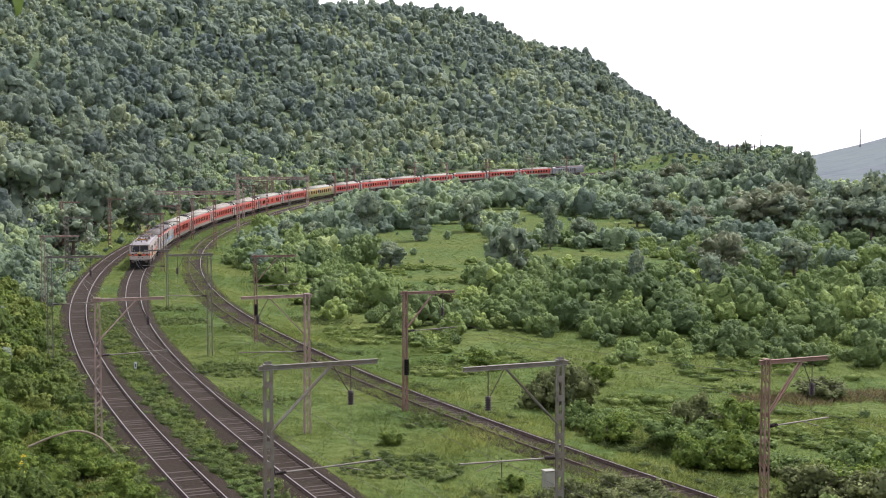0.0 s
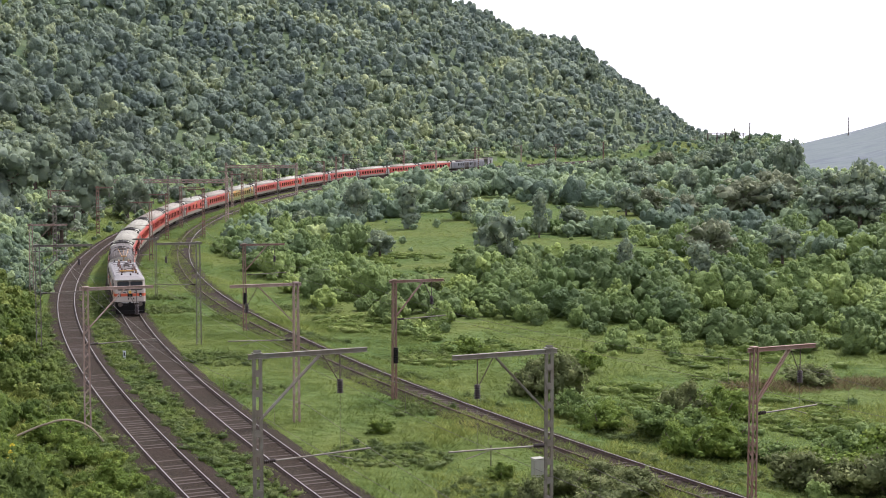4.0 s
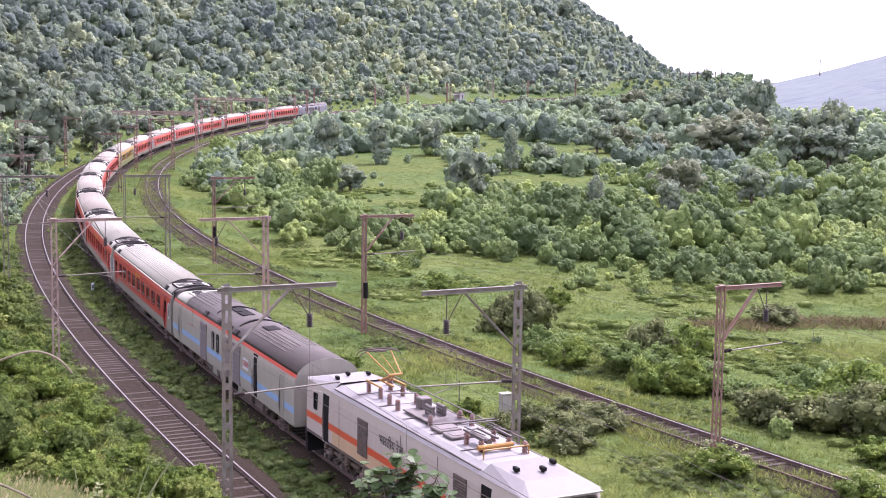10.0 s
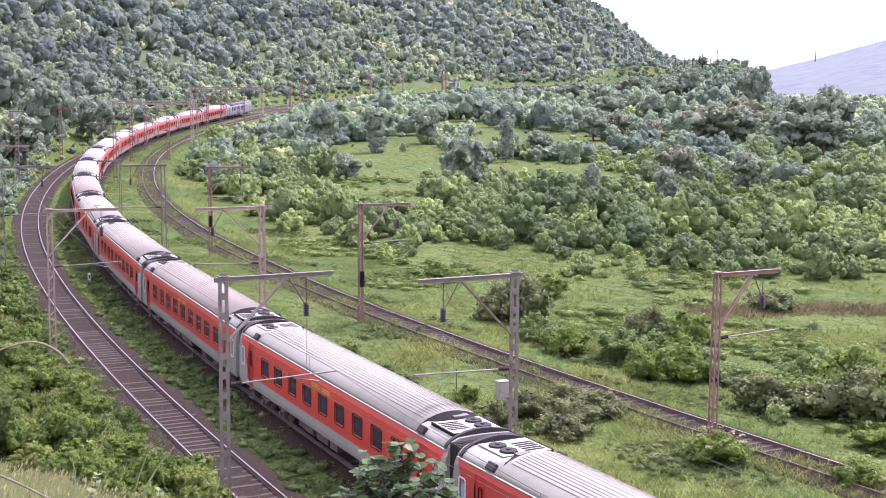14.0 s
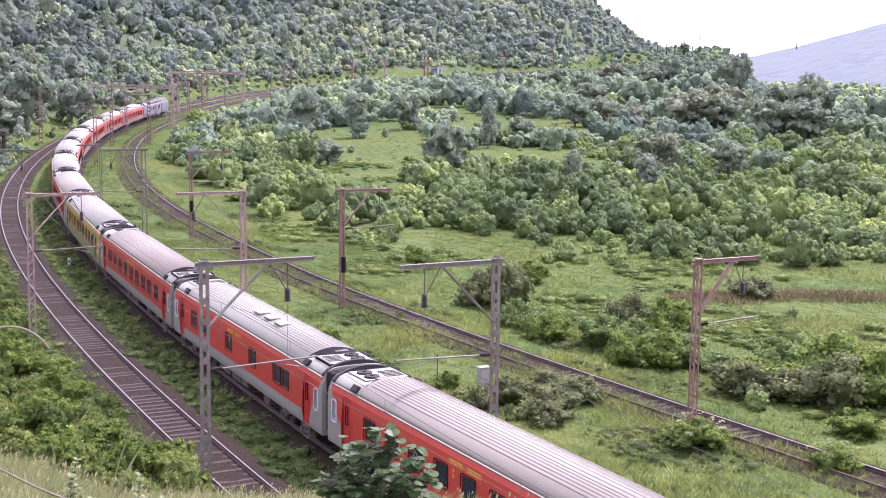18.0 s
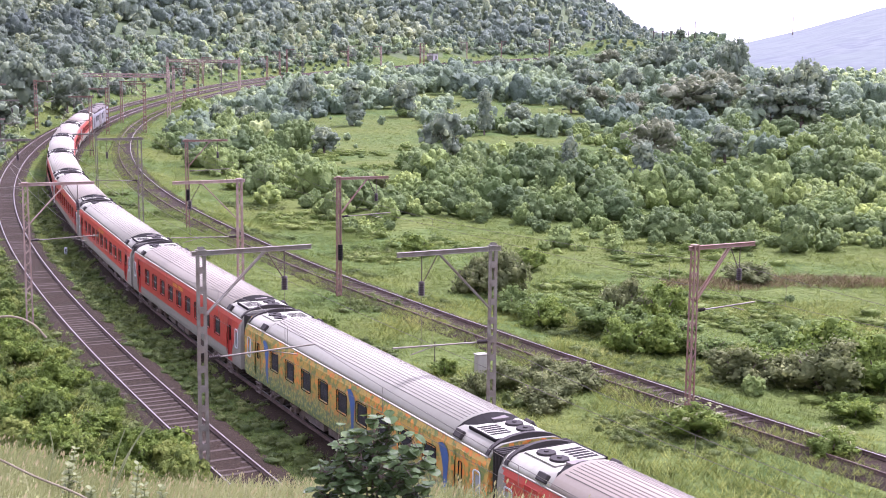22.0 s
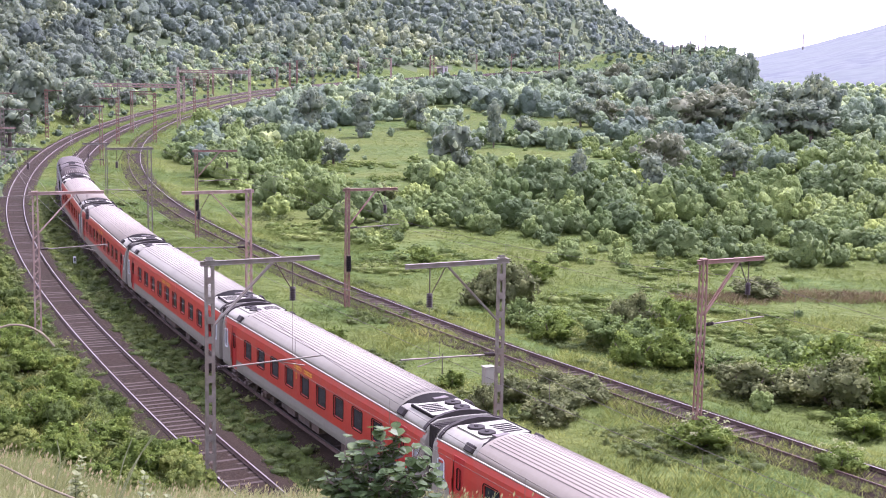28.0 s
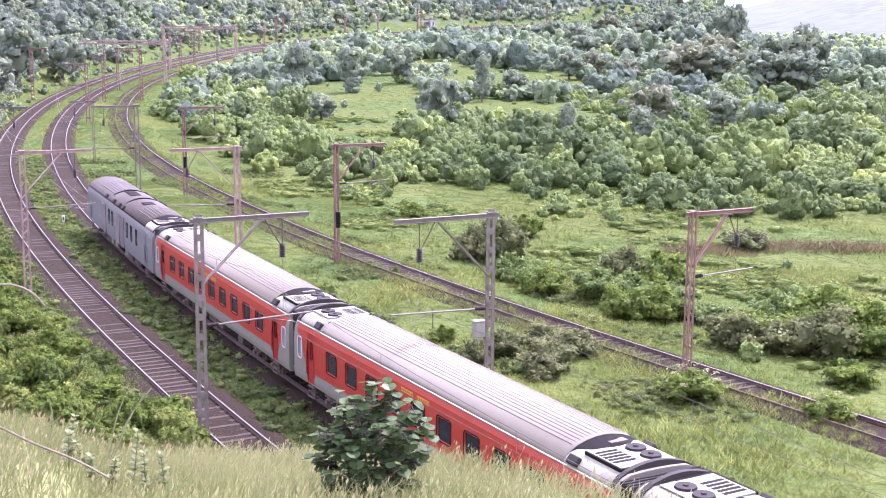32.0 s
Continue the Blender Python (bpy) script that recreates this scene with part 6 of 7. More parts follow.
def scatter(name, templates, pos, size, turn, mat, label, category, zscale=None, pick_seed=0, tone=None):
    """Many plants in one mesh: each a turned, scaled template set at its place."""
    rng = np.random.default_rng(pick_seed)
    which = rng.integers(0, len(templates), len(pos))
    chunks, tones, norms, tris, base = [], [], [], [], 0
    for i, (tv, tn, tt) in enumerate(templates):
        m = np.where(which == i)[0]
        if not len(m):
            continue
        c, s = np.cos(turn[m])[:, None], np.sin(turn[m])[:, None]
        norms.append(np.stack([tn[:, 0] * c - tn[:, 1] * s, tn[:, 0] * s + tn[:, 1] * c, tn[:, 2] + 0 * c], -1).reshape(-1, 3))
        k = size[m][:, None]
        kz = k if zscale is None else k * zscale[m][:, None]
        v = np.stack([(tv[:, 0] * c - tv[:, 1] * s) * k, (tv[:, 0] * s + tv[:, 1] * c) * k, tv[:, 2] * kz], -1) + pos[m][:, None, :]
        chunks.append(v.reshape(-1, 3))
        tris.append((tt[None] + (np.arange(len(m)) * len(tv))[:, None, None] + base).reshape(-1, 3))
        base += len(m) * len(tv)
        if tone is not None:
            tones.append(np.repeat(tone[m], len(tt)))
    me = array_mesh(name, np.concatenate(chunks), np.concatenate(tris), mat, tris=True, shade=True)
    if tone is not None:
        at = me.attributes.new("tone", "FLOAT", "FACE")
        at.data.foreach_set("value", np.concatenate(tones).astype(np.float32))
    soft_normals(me, np.concatenate(norms))
    return thing(name, label, category, kind="stuff", data=me)


RNG = np.random.default_rng(11)
HILL_CROWNS = [foliage(RNG, mound_blobs(RNG, 8, 1.0, 0.46), 2, 5, 4, 0.060, core=0.86, lumps=(6, 0.28, 2, 5)) for _ in range(12)]
FAR_CROWNS = [foliage(RNG, mound_blobs(RNG, 8, 1.0, 0.46), 3, 6, 14, 0.050, core=0.84, lumps=(11, 0.205, 2, 5)) for _ in range(12)]
NEAR_CROWNS = [foliage(RNG, mound_blobs(RNG, 14, 1.0, 0.5), 4, 8, 120, 0.034, core=0.82, lumps=(36, 0.13, 2, 5)) for _ in range(5)]
FAR_MOUNDS = [foliage(RNG, mound_blobs(RNG, 7, 1.0, 0.56), 3, 6, 14, 0.055, core=0.84, lumps=(10, 0.21, 2, 5)) for _ in range(12)]
MOUNDS = [foliage(RNG, mound_blobs(RNG, 12, 1.0, 0.62), 4, 8, 120, 0.038, core=0.82, lumps=(32, 0.138, 2, 5)) for _ in range(8)]
LEAFY = [foliage(RNG, mound_blobs(RNG, 11, 0.9, 0.6), 5, 10, 600, 0.050, 0.35, core=0.82, lumps=(26, 0.13, 2, 6)) for _ in range(5)]
HERBS = [foliage(RNG, mound_blobs(RNG, 4, 0.8, 0.55), 3, 6, 50, 0.10, 0.5, core=0.78) for _ in range(6)]


def jitter_grid(x0, x1, y0, y1, step):
    gx, gy = np.meshgrid(np.arange(x0, x1, step), np.arange(y0, y1, step))
    gx = gx.ravel() + RNG.uniform(-0.48, 0.48, gx.size) * step
    gy = gy.ravel() + RNG.uniform(-0.48, 0.48, gy.size) * step
    return gx, gy


def place_info(gx, gy):
    s, off, zr, idx = nearest(gx, gy)
    return s, off, -off + OFF1[idx] - 3.4, off - OFF3[idx] - 3.2, np.hypot(gx, gy), np.degrees(np.arctan2(gx, gy))


# hillside woods
gx, gy = jitter_grid(-480, 260, 60, 1150, 5.6)
s, off, dout, din, r, az = place_info(gx, gy)
cover = 0.93 - 0.42 * sstep(az, 4, 10) * (wave(gx, gy, 40, 3.0) > 0.0) - 0.25 * (wave(gx, gy, 55, 7.0) > 0.55)
keep = (dout > 5 + 3 * wave(gx, gy, 20, 2.0)) & (dout < 455) & (az > -20.8) & (az < 17) & (r > 95) & (RNG.uniform(0, 1, gx.size) < cover) & ~((np.abs(off + 16) < 9) & (s > 380) & (s < 470))
gx, gy, az, dout = gx[keep], gy[keep], az[keep], dout[keep]
big = RNG.uniform(0, 1, gx.size)
size = (3.2 + 5.0 * big ** 2.6) * (1 - 0.3 * sstep(az, 5, 10)) * (0.62 + 0.38 * sstep(dout, 4, 22))
pos = np.stack([gx, gy, ground_height(gx, gy) - 0.3], -1)
turn, tall = RNG.uniform(0, 6.28, gx.size), RNG.uniform(0.8, 1.3, gx.size)
tone = RNG.normal(0.0, 0.13, gx.size) - 0.22 * (big - 0.4) + 0.16 * wave(gx, gy, 30, 4.0)
_nr = np.hypot(gx, gy) < 400
_up = np.hypot(gx, gy) > 620
for _name, _tpl, _m in (("hillside_woods", FAR_CROWNS, ~_nr & ~_up), ("hilltop_woods", HILL_CROWNS, _up)):
    scatter(_name, _tpl, pos[_m], size[_m], turn[_m], M_WOODS, "dense green woods covering the hillside", "woods", tall[_m], 1, tone[_m])
scatter("hill_foot_woods", NEAR_CROWNS, pos[_nr], size[_nr], turn[_nr], M_FOOT, "dense green trees at the foot of the hill", "woods", tall[_nr], 1, tone[_nr])


def meadow(x, y):
    """How open the valley is: 1 on meadows, 0 in the bushes."""
    e = np.zeros_like(x)
    for cx, cy, rx, ry in ((18, 216, 19, 27), (-4, 203, 10, 40), (7, 114, 8, 18), (28, 93, 30, 15), (48, 92, 18, 14), (52, 190, 20, 9), (75, 345, 14, 22), (10, 330, 12, 24), (29, 288, 17, 34), (-4, 250, 12, 40)):
        q = ((x - cx) / rx) ** 2 + ((y - cy) / ry) ** 2 + 0.35 * wave(x, y, 9, 5.0)
        e = np.maximum(e, sstep(q, 1.25, 0.8))
    return e


# Haze put into the colour: bluer, paler copies of the bush and creeper leaves.
FAR_LEAVES = {M_BUSH.name: leaf_material("haze-tinted bush leaves", (0.097, 0.139, 0.102), (0.181, 0.250, 0.140), (0.380, 0.458, 0.186), 0.03, 0.3, through=(0.26, 0.33, 0.12), clump=1.9, relief=0.9),
              M_CREEPER.name: leaf_material("haze-tinted creeper leaves", (0.104, 0.152, 0.100), (0.205, 0.279, 0.141), (0.422, 0.499, 0.194), 0.03, 0.3, through=(0.29, 0.37, 0.12), clump=1.9, relief=0.9)}
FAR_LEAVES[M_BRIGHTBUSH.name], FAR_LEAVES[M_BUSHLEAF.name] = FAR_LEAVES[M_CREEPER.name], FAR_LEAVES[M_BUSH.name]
# valley bushes: mounds of all sizes with gaps between
_fx, _fy = jitter_grid(-60, 330, 150, 720, 3.75)
_nx, _ny = jitter_grid(-40, 110, 55, 245, 2.8)
_fa, _na = np.hypot(_fx, _fy) >= 240, np.hypot(_nx, _ny) < 240
gx, gy = np.concatenate([_fx[_fa], _nx[_na]]), np.concatenate([_fy[_fa], _ny[_na]])
s, off, dout, din, r, az = place_info(gx, gy)
open_ = meadow(gx, gy)
patchy = wave(gx, gy, 15, 9.0) + 0.6 * wave(gx, gy, 6, 4.0)
margin = 3.0 + 7.0 * sstep(s, 90, -20) + 2 * wave(gx, gy, 12, 1.0) + 3 * sstep(s, 180, 300)
dens = np.where(din > margin, np.where(patchy > np.where(az > 3, -0.85, -0.5), 0.92, 0.6) * (1 - 0.93 * open_), 0.02) * np.where(r > 420, 0.95, 1.0)
keep = (din > 1.5) & (az > -14) & (az < 24) & (r < np.where(az < 14.5, 645, 600)) & (RNG.uniform(0, 1, gx.size) < dens)
gx, gy, r, az, op, din, s = gx[keep], gy[keep], r[keep], az[keep], open_[keep], din[keep], s[keep]
big = RNG.uniform(0, 1, gx.size)
size = (1.6 + 3.6 * big ** 2.3) * (1 - 0.6 * op) * np.where(r < 240, 0.9, 1.0) * (1 + 0.42 * sstep(r, 230, 380)) * (1 - 0.45 * sstep(r, 390, 480))
size = size * (0.42 + 0.58 * sstep(r, 95, 150))
size = size * np.where(s > 170, np.clip(0.5 + din / 45, 0.5, 1), 1.0)
pos = np.stack([gx, gy, ground_height(gx, gy) - 0.15], -1)
tall = RNG.uniform(0.75, 1.35, gx.size)
light = (wave(gx, gy, 14, 8.0) + RNG.normal(0, 0.35, gx.size) > -0.1)
tone = RNG.normal(0.0, 0.12, gx.size) - 0.18 * (big > 0.75) + 0.12 * wave(gx, gy, 22, 2.0)
# Plants farther off take the leaves with haze in their colour.
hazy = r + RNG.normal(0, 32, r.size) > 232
for name, m, mat, label in (("valley_bushes", ~light, M_BUSH, "thick dark green bushes over the valley floor"), ("valley_creepers", light, M_CREEPER, "bright green creepers and shrubs over the valley floor")):
    k = size * (1.0 if mat == M_BUSH else 0.85)
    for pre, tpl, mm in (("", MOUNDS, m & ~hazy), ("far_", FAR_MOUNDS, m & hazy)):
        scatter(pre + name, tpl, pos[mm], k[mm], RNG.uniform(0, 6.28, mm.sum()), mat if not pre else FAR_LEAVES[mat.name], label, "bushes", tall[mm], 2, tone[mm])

# woods on the plain beyond the ridge
gx, gy = jitter_grid(130, 660, 560, 1600, 14.0)
r, az = np.hypot(gx, gy), np.degrees(np.arctan2(gx, gy))
keep = (r > 610) & (r < 1600) & (az > 16.3) & (az < 23) & (RNG.uniform(0, 1, gx.size) < 0.8)
gx, gy = gx[keep], gy[keep]
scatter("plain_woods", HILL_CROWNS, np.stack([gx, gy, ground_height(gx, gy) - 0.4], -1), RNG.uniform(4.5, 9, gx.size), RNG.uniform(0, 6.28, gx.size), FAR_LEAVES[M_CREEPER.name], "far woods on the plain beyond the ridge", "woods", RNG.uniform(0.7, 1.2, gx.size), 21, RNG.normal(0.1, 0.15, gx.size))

# bushes on the bank beside the near track
_fx, _fy = jitter_grid(-110, 120, 190, 640, 3.3)
_nx, _ny = jitter_grid(-75, 0, 15, 230, 1.7)
_fa, _na = np.hypot(_fx, _fy) >= 225, np.hypot(_nx, _ny) < 225
gx, gy = np.concatenate([_fx[_fa], _nx[_na]]), np.concatenate([_fy[_fa], _ny[_na]])
s, off, dout, din, r, az = place_info(gx, gy)
near = (r < 95)
patchy = wave(gx, gy, 5, 3.0)
keep = (dout > -0.8 + 0.9 * wave(gx, gy, 6, 2.0) - 1.3 * sstep(s, -66, -78)) & (dout < 28) & (az > -27) & (az < np.where(near, -5, 12)) & (r > 26) & ~((np.abs(off + 14) < 5) & (s > 395) & (s < 455)) & ~((az < -13.6) & (r < 46)) & (RNG.uniform(0, 1, gx.size) < np.where(patchy > np.where(near, -0.5, -0.6), 0.85, 0.15))
gx, gy, dout, r = gx[keep], gy[keep], dout[keep], r[keep]
size = RNG.uniform(0.8, 2.2, gx.size) * (0.7 + 0.9 * sstep(dout, 1, 9)) * (0.8 + 0.3 * sstep(r, 60, 120)) * (1 + 0.25 * (r < 60))
pos = np.stack([gx, gy, ground_height(gx, gy) - 0.1], -1)
_dk = wave(gx, gy, 6, 1.0) + RNG.normal(0, 0.4, gx.size) > 0.15
tone = RNG.normal(-0.06, 0.22, gx.size)
for name, m, mat, label in (("bank_bushes", ~_dk, M_BRIGHTBUSH, "bright green shrubs on the bank along the track"), ("bank_shrubs", _dk, M_BUSHLEAF, "dark green shrubs on the bank along the track")):
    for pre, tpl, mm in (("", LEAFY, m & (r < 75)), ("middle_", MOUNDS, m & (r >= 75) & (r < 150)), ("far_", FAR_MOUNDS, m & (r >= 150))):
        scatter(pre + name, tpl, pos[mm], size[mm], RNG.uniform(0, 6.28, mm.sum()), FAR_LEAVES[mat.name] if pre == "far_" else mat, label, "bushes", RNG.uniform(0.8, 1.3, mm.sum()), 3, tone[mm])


# single trees
def limb(bm, a, b, r0, r1):
    d = Vector(b) - Vector(a)
    q = d.to_track_quat("Z", "Y").to_matrix().to_4x4()
    bmesh.ops.create_cone(bm, cap_ends=False, segments=7, radius1=r0, radius2=r1, depth=d.length, matrix=Matrix.Translation((Vector(a) + Vector(b)) / 2) @ q)


def tree_meshes(seed, kind, leaves=900):
    """A trunk with limbs and a leafy crown, one metre tall in all."""
    rng = np.random.default_rng(seed)
    bm = bmesh.new()
    if kind == "column":
        blobs = [(rng.uniform(-0.06, 0.06), rng.uniform(-0.06, 0.06), 0.12 + 0.09 * k, 0.17 - 0.004 * k, 0.17 - 0.004 * k, 0.12) for k in range(10)]
        blobs += [(rng.uniform(-0.15, 0.15), rng.uniform(-0.15, 0.15), 0.9, 0.11, 0.11, 0.09) for _ in range(3)]
        limb(bm, (0, 0, -0.05), (0, 0, 0.8), 0.03, 0.01)
    elif kind == "bush":
        blobs = []
        for k in range(22):
            a, rr = k * 2.4 + rng.uniform(-0.5, 0.5), 0.56 * math.sqrt((k + 0.5) / 22)
            q = rng.uniform(0.12, 0.24)
            blobs.append((rr * math.cos(a), rr * math.sin(a), rng.uniform(0.12, 0.95 - 0.85 * rr), q, q, q * rng.uniform(0.7, 1.1)))
        for k in range(5):
            a = k * 1.26
            limb(bm, (0, 0, -0.05), (0.4 * math.cos(a), 0.4 * math.sin(a), 0.55), 0.025, 0.008)
    else:
        wide = 0.42 if kind == "round" else 0.62
        limb(bm, (0, 0, -0.05), (0.02, 0.01, 0.42), 0.04, 0.028)
        blobs = []
        for k in range(20):
            a, rr = k * 2.4 + rng.uniform(-0.3, 0.3), wide * math.sqrt((k % 13 + 0.6) / 13)
            z = (0.52 + 0.34 * (1 - (rr / wide) ** 2) if k < 13 else rng.uniform(0.14, 0.42)) + rng.uniform(-0.08, 0.08)
            q = rng.uniform(0.13, 0.2)
            blobs.append((rr * math.cos(a), rr * math.sin(a), z, q, q, q * 0.75))
            limb(bm, (0.02, 0.01, 0.36), (rr * math.cos(a) * 0.7, rr * math.sin(a) * 0.7, max(0.4, z - 0.08)), 0.014, 0.005)
    trunk = bm_mesh("trunk", bm, M_BARK, True)
    middle, low = {"column": (0.5, -75), "bush": (0.22, -40)}.get(kind, (0.52, -55))
    return trunk, foliage(rng, blobs, 10, 22, leaves, 0.030 if kind != "bush" else 0.032, 0.45, middle, 0.8, low, 0.82, (130 if kind != "bush" else 90, 0.058, 2, 6))


def tree_thing(name, label, seed, kind, mat, leaves=900):
    trunk, (v, n, f) = tree_meshes(seed, kind, leaves)
    t = thing(name, label, "tree" if kind != "bush" else "bush", "trees of the valley" if kind != "bush" else "large bushes by the line")
    part("trunk", trunk, t)
    me = array_mesh("crown", v, f, mat, tris=True, shade=True)
    soft_normals(me, n)
    part("crown", me, t)
    return t


M_VINE = leaf_material("vine leaves", (0.068, 0.111, 0.035), (0.120, 0.174, 0.052), (0.194, 0.252, 0.081), 2.5, clump=7.0, relief=0.16)
TREES = {
    "round": [tree_thing("tree", "round-crowned green tree standing in the valley", 21 + k, "round", M_TREE, 1000) for k in range(3)],
    "wide": [tree_thing("tree", "wide-spreading dark green tree on the slope", 31 + k, "wide", M_TREE, 1100) for k in range(2)],
    "dry": [tree_thing("tree", "brownish thin-leaved tree on the slope", 41, "wide", M_DRYTREE, 1200)],
    "column": [tree_thing("tree", "slender tree overgrown with creepers on the meadow", 51 + k, "column", M_TREE, 900) for k in range(2)],
    "bush": [tree_thing("bush", "large leafy green bush beside the line", 61 + k, "bush", M_BUSHLEAF, 2600) for k in range(3)],
    "creeper": [tree_thing("bush", "bright green bush overgrown with creepers beside the line", 81 + k, "bush", M_VINE, 2600) for k in range(2)],
    "greybush": [tree_thing("bush", "grey-green bush in the field", 71 + k, "bush", M_GREYBUSH, 2600) for k in range(2)],
}
FIRST = {}


def plant(kind, k, x, y, h, w=1.0):
    """The first of a sort keeps its place for the end, as its copies start from its own size."""
    src = TREES[kind][k % len(TREES[kind])]
    m = pose(x, y, height_at(x, y) - 0.1, 0, 0, (x * 37 + y * 11) % 360) @ Matrix.Diagonal((h * w, h * w, h, 1))
    if src.name in FIRST:
        return copy_thing(src, m)
    FIRST[src.name] = (src, m)


VALLEY_TREES = [("column", -6, 258, 8.5, 1.1), ("column", 19, 240, 8.0, 0.8), ("wide", 9, 186, 8.6, 0.8), ("round", -17, 270, 9.0, 0.8), ("round", 5, 281, 8.5, 0.9), ("column", 23, 158, 6.2, 0.8),
                ("round", -31, 246, 5.0, 1.0), ("round", -26, 253, 4.5, 1.2), ("round", 26, 250, 5.5, 1.1), ("round", -9, 200, 4.6, 1.2), ("column", 30.9, 150.6, 6.5, 1.1), ("dry", 39.6, 187.6, 7.5, 1.0), ("round", 51.9, 192.8, 6.0, 1.1)]
SLOPE_TREES = [("round", 103, 380, 13, 0.9), ("dry", 65, 273, 9.5, 1.2), ("dry", 74, 281, 10, 1.2), ("wide", 80, 262, 9, 1.2), ("round", 89, 408, 11, 1.0), ("round", 63, 327, 9, 0.9), ("wide", 57, 376, 9, 1.0), ("round", 96, 353, 14, 0.75), ("round", 95, 392, 10, 0.9),
               ("wide", 52, 403, 9, 1.1), ("round", 84, 405, 9.5, 1.1), ("dry", 75, 431, 9, 1.0), ("wide", 84.6, 257, 9, 1.2), ("round", 88, 262, 13, 0.8), ("round", 93, 420, 9, 0.9), ("dry", 52, 272, 6.5, 1.1), ("round", 43, 293, 6.5, 1.1), ("wide", 55, 345, 8, 1.1)]
FOOT_TREES = [("wide", 71, 273, 8, 1.1), ("round", 39, 434, 7, 1.2), ("wide", 90, 290, 9, 1.2), ("dry", 50, 300, 6, 1.0)]
HILL_TREES = [("round", -66, 240, 12, 0.9), ("wide", -72, 212, 14, 0.9), ("round", -64, 266, 10, 1.0), ("round", -78, 250, 12, 1.0), ("wide", -60, 205, 9, 1.0), ("round", -2, 930, 15, 0.7), ("round", -18, 930, 13, 0.7), ("round", 103, 862, 17, 0.8), ("wide", 132, 573, 6.0, 1.1)]
for i, (kind, x, y, h, w) in enumerate(VALLEY_TREES + SLOPE_TREES + FOOT_TREES + HILL_TREES):
    plant(kind, i, x, y, h, w)
NEAR_BUSHES = [("greybush", 8.6, 91, 4.2, 0.9), ("greybush", 6.8, 92, 3.0, 1.0), ("bush", 10.2, 79.5, 2.5, 1.1), ("greybush", 16.0, 83, 3.2, 1.0), ("bush", 18.4, 82.5, 2.7, 1.1), ("bush", 14.2, 73, 2.5, 1.1), ("bush", 16.3, 72.5, 2.2, 1.2),
               ("greybush", 19.2, 66, 2.4, 1.3), ("greybush", 21.0, 65.5, 2.0, 1.3), ("greybush", 23.0, 64, 3.3, 1.2), ("bush", 24.5, 67, 3.8, 1.1), ("greybush", 7.8, 59.3, 1.9, 1.4), ("greybush", 4.6, 60.6, 1.7, 0.9), ("bush", 13.7, 54.8, 1.7, 1.6),
               ("bush", 18.9, 51.5, 1.5, 1.3), ("greybush", -2, 154, 3.0, 1.4), ("bush", 11.5, 101, 2.2, 1.3), ("bush", 22.5, 58.5, 1.6, 1.5), ("greybush", 28, 96, 2.0, 1.8), ("bush", 3, 110, 1.8, 1.4),
               ("creeper", 15.2, 75.8, 2.8, 1.3), ("creeper", 17.2, 75.6, 2.4, 1.4), ("creeper", 13.6, 78, 2.6, 1.3), ("creeper", 10.6, 82, 2.6, 1.2), ("creeper", 8.9, 84.5, 2.2, 1.3), ("creeper", 18.7, 72, 1.8, 1.5),
               ("greybush", 9.7, 62.8, 1.7, 1.5), ("greybush", 8.6, 64.6, 1.5, 1.5), ("greybush", 6.2, 62.6, 1.8, 1.2), ("bush", 21.2, 67.4, 2.3, 1.5), ("creeper", 22.4, 69.5, 2.6, 1.3), ("bush", 26.0, 64.5, 3.4, 1.2)]
M_CREAMFLOWER = leaf_material("cream blossoms", (0.163, 0.178, 0.077), (0.237, 0.264, 0.124), (0.334, 0.374, 0.216), 4.0, 0.3, through=(0.3, 0.3, 0.14))


def blossoms(bush, seed):
    """Small pale flower clusters over the top of a bush."""
    rng = np.random.default_rng(seed)
    blobs = []
    for k in range(16):
        a, rr = k * 2.4 + rng.uniform(-0.4, 0.4), 0.6 * math.sqrt((k + 0.5) / 16)
        blobs.append((rr * math.cos(a), rr * math.sin(a), 1.06 - 0.75 * rr, 0.07, 0.07, 0.05))
    c = leaf_cards(rng, blobs, 130, 0.026)
    part("blossoms", array_mesh("blossoms", c[:, :4].reshape(-1, 3), np.arange(len(c) * 4).reshape(-1, 4), M_CREAMFLOWER), bush, "pale cream blossom clusters")


for i, (kind, x, y, h, w) in enumerate(NEAR_BUSHES):
    _bush = plant(kind, i, x, y, h, w)
    if (x, y) in ((13.7, 54.8), (18.9, 51.5)):
        blossoms(_bush, 900 + i)
for i, (s0, off0, h) in enumerate([(-73, 9.2, 1.1), (-60, 7.5, 1.2), (-68, -9.6, 1.7), (-72, -11.0, 2.0), (-76, -9.2, 1.5), (-81, -9.3, 1.6), (-62, -10.6, 1.8), (-56, -11, 2.0), (-79, -11.5, 1.9)]):
    p = on_line(s0, off0)
    plant("bush", i + 1, p.x, p.y, h, 1.2)
for src, m in FIRST.values():
    src.matrix_basis = m


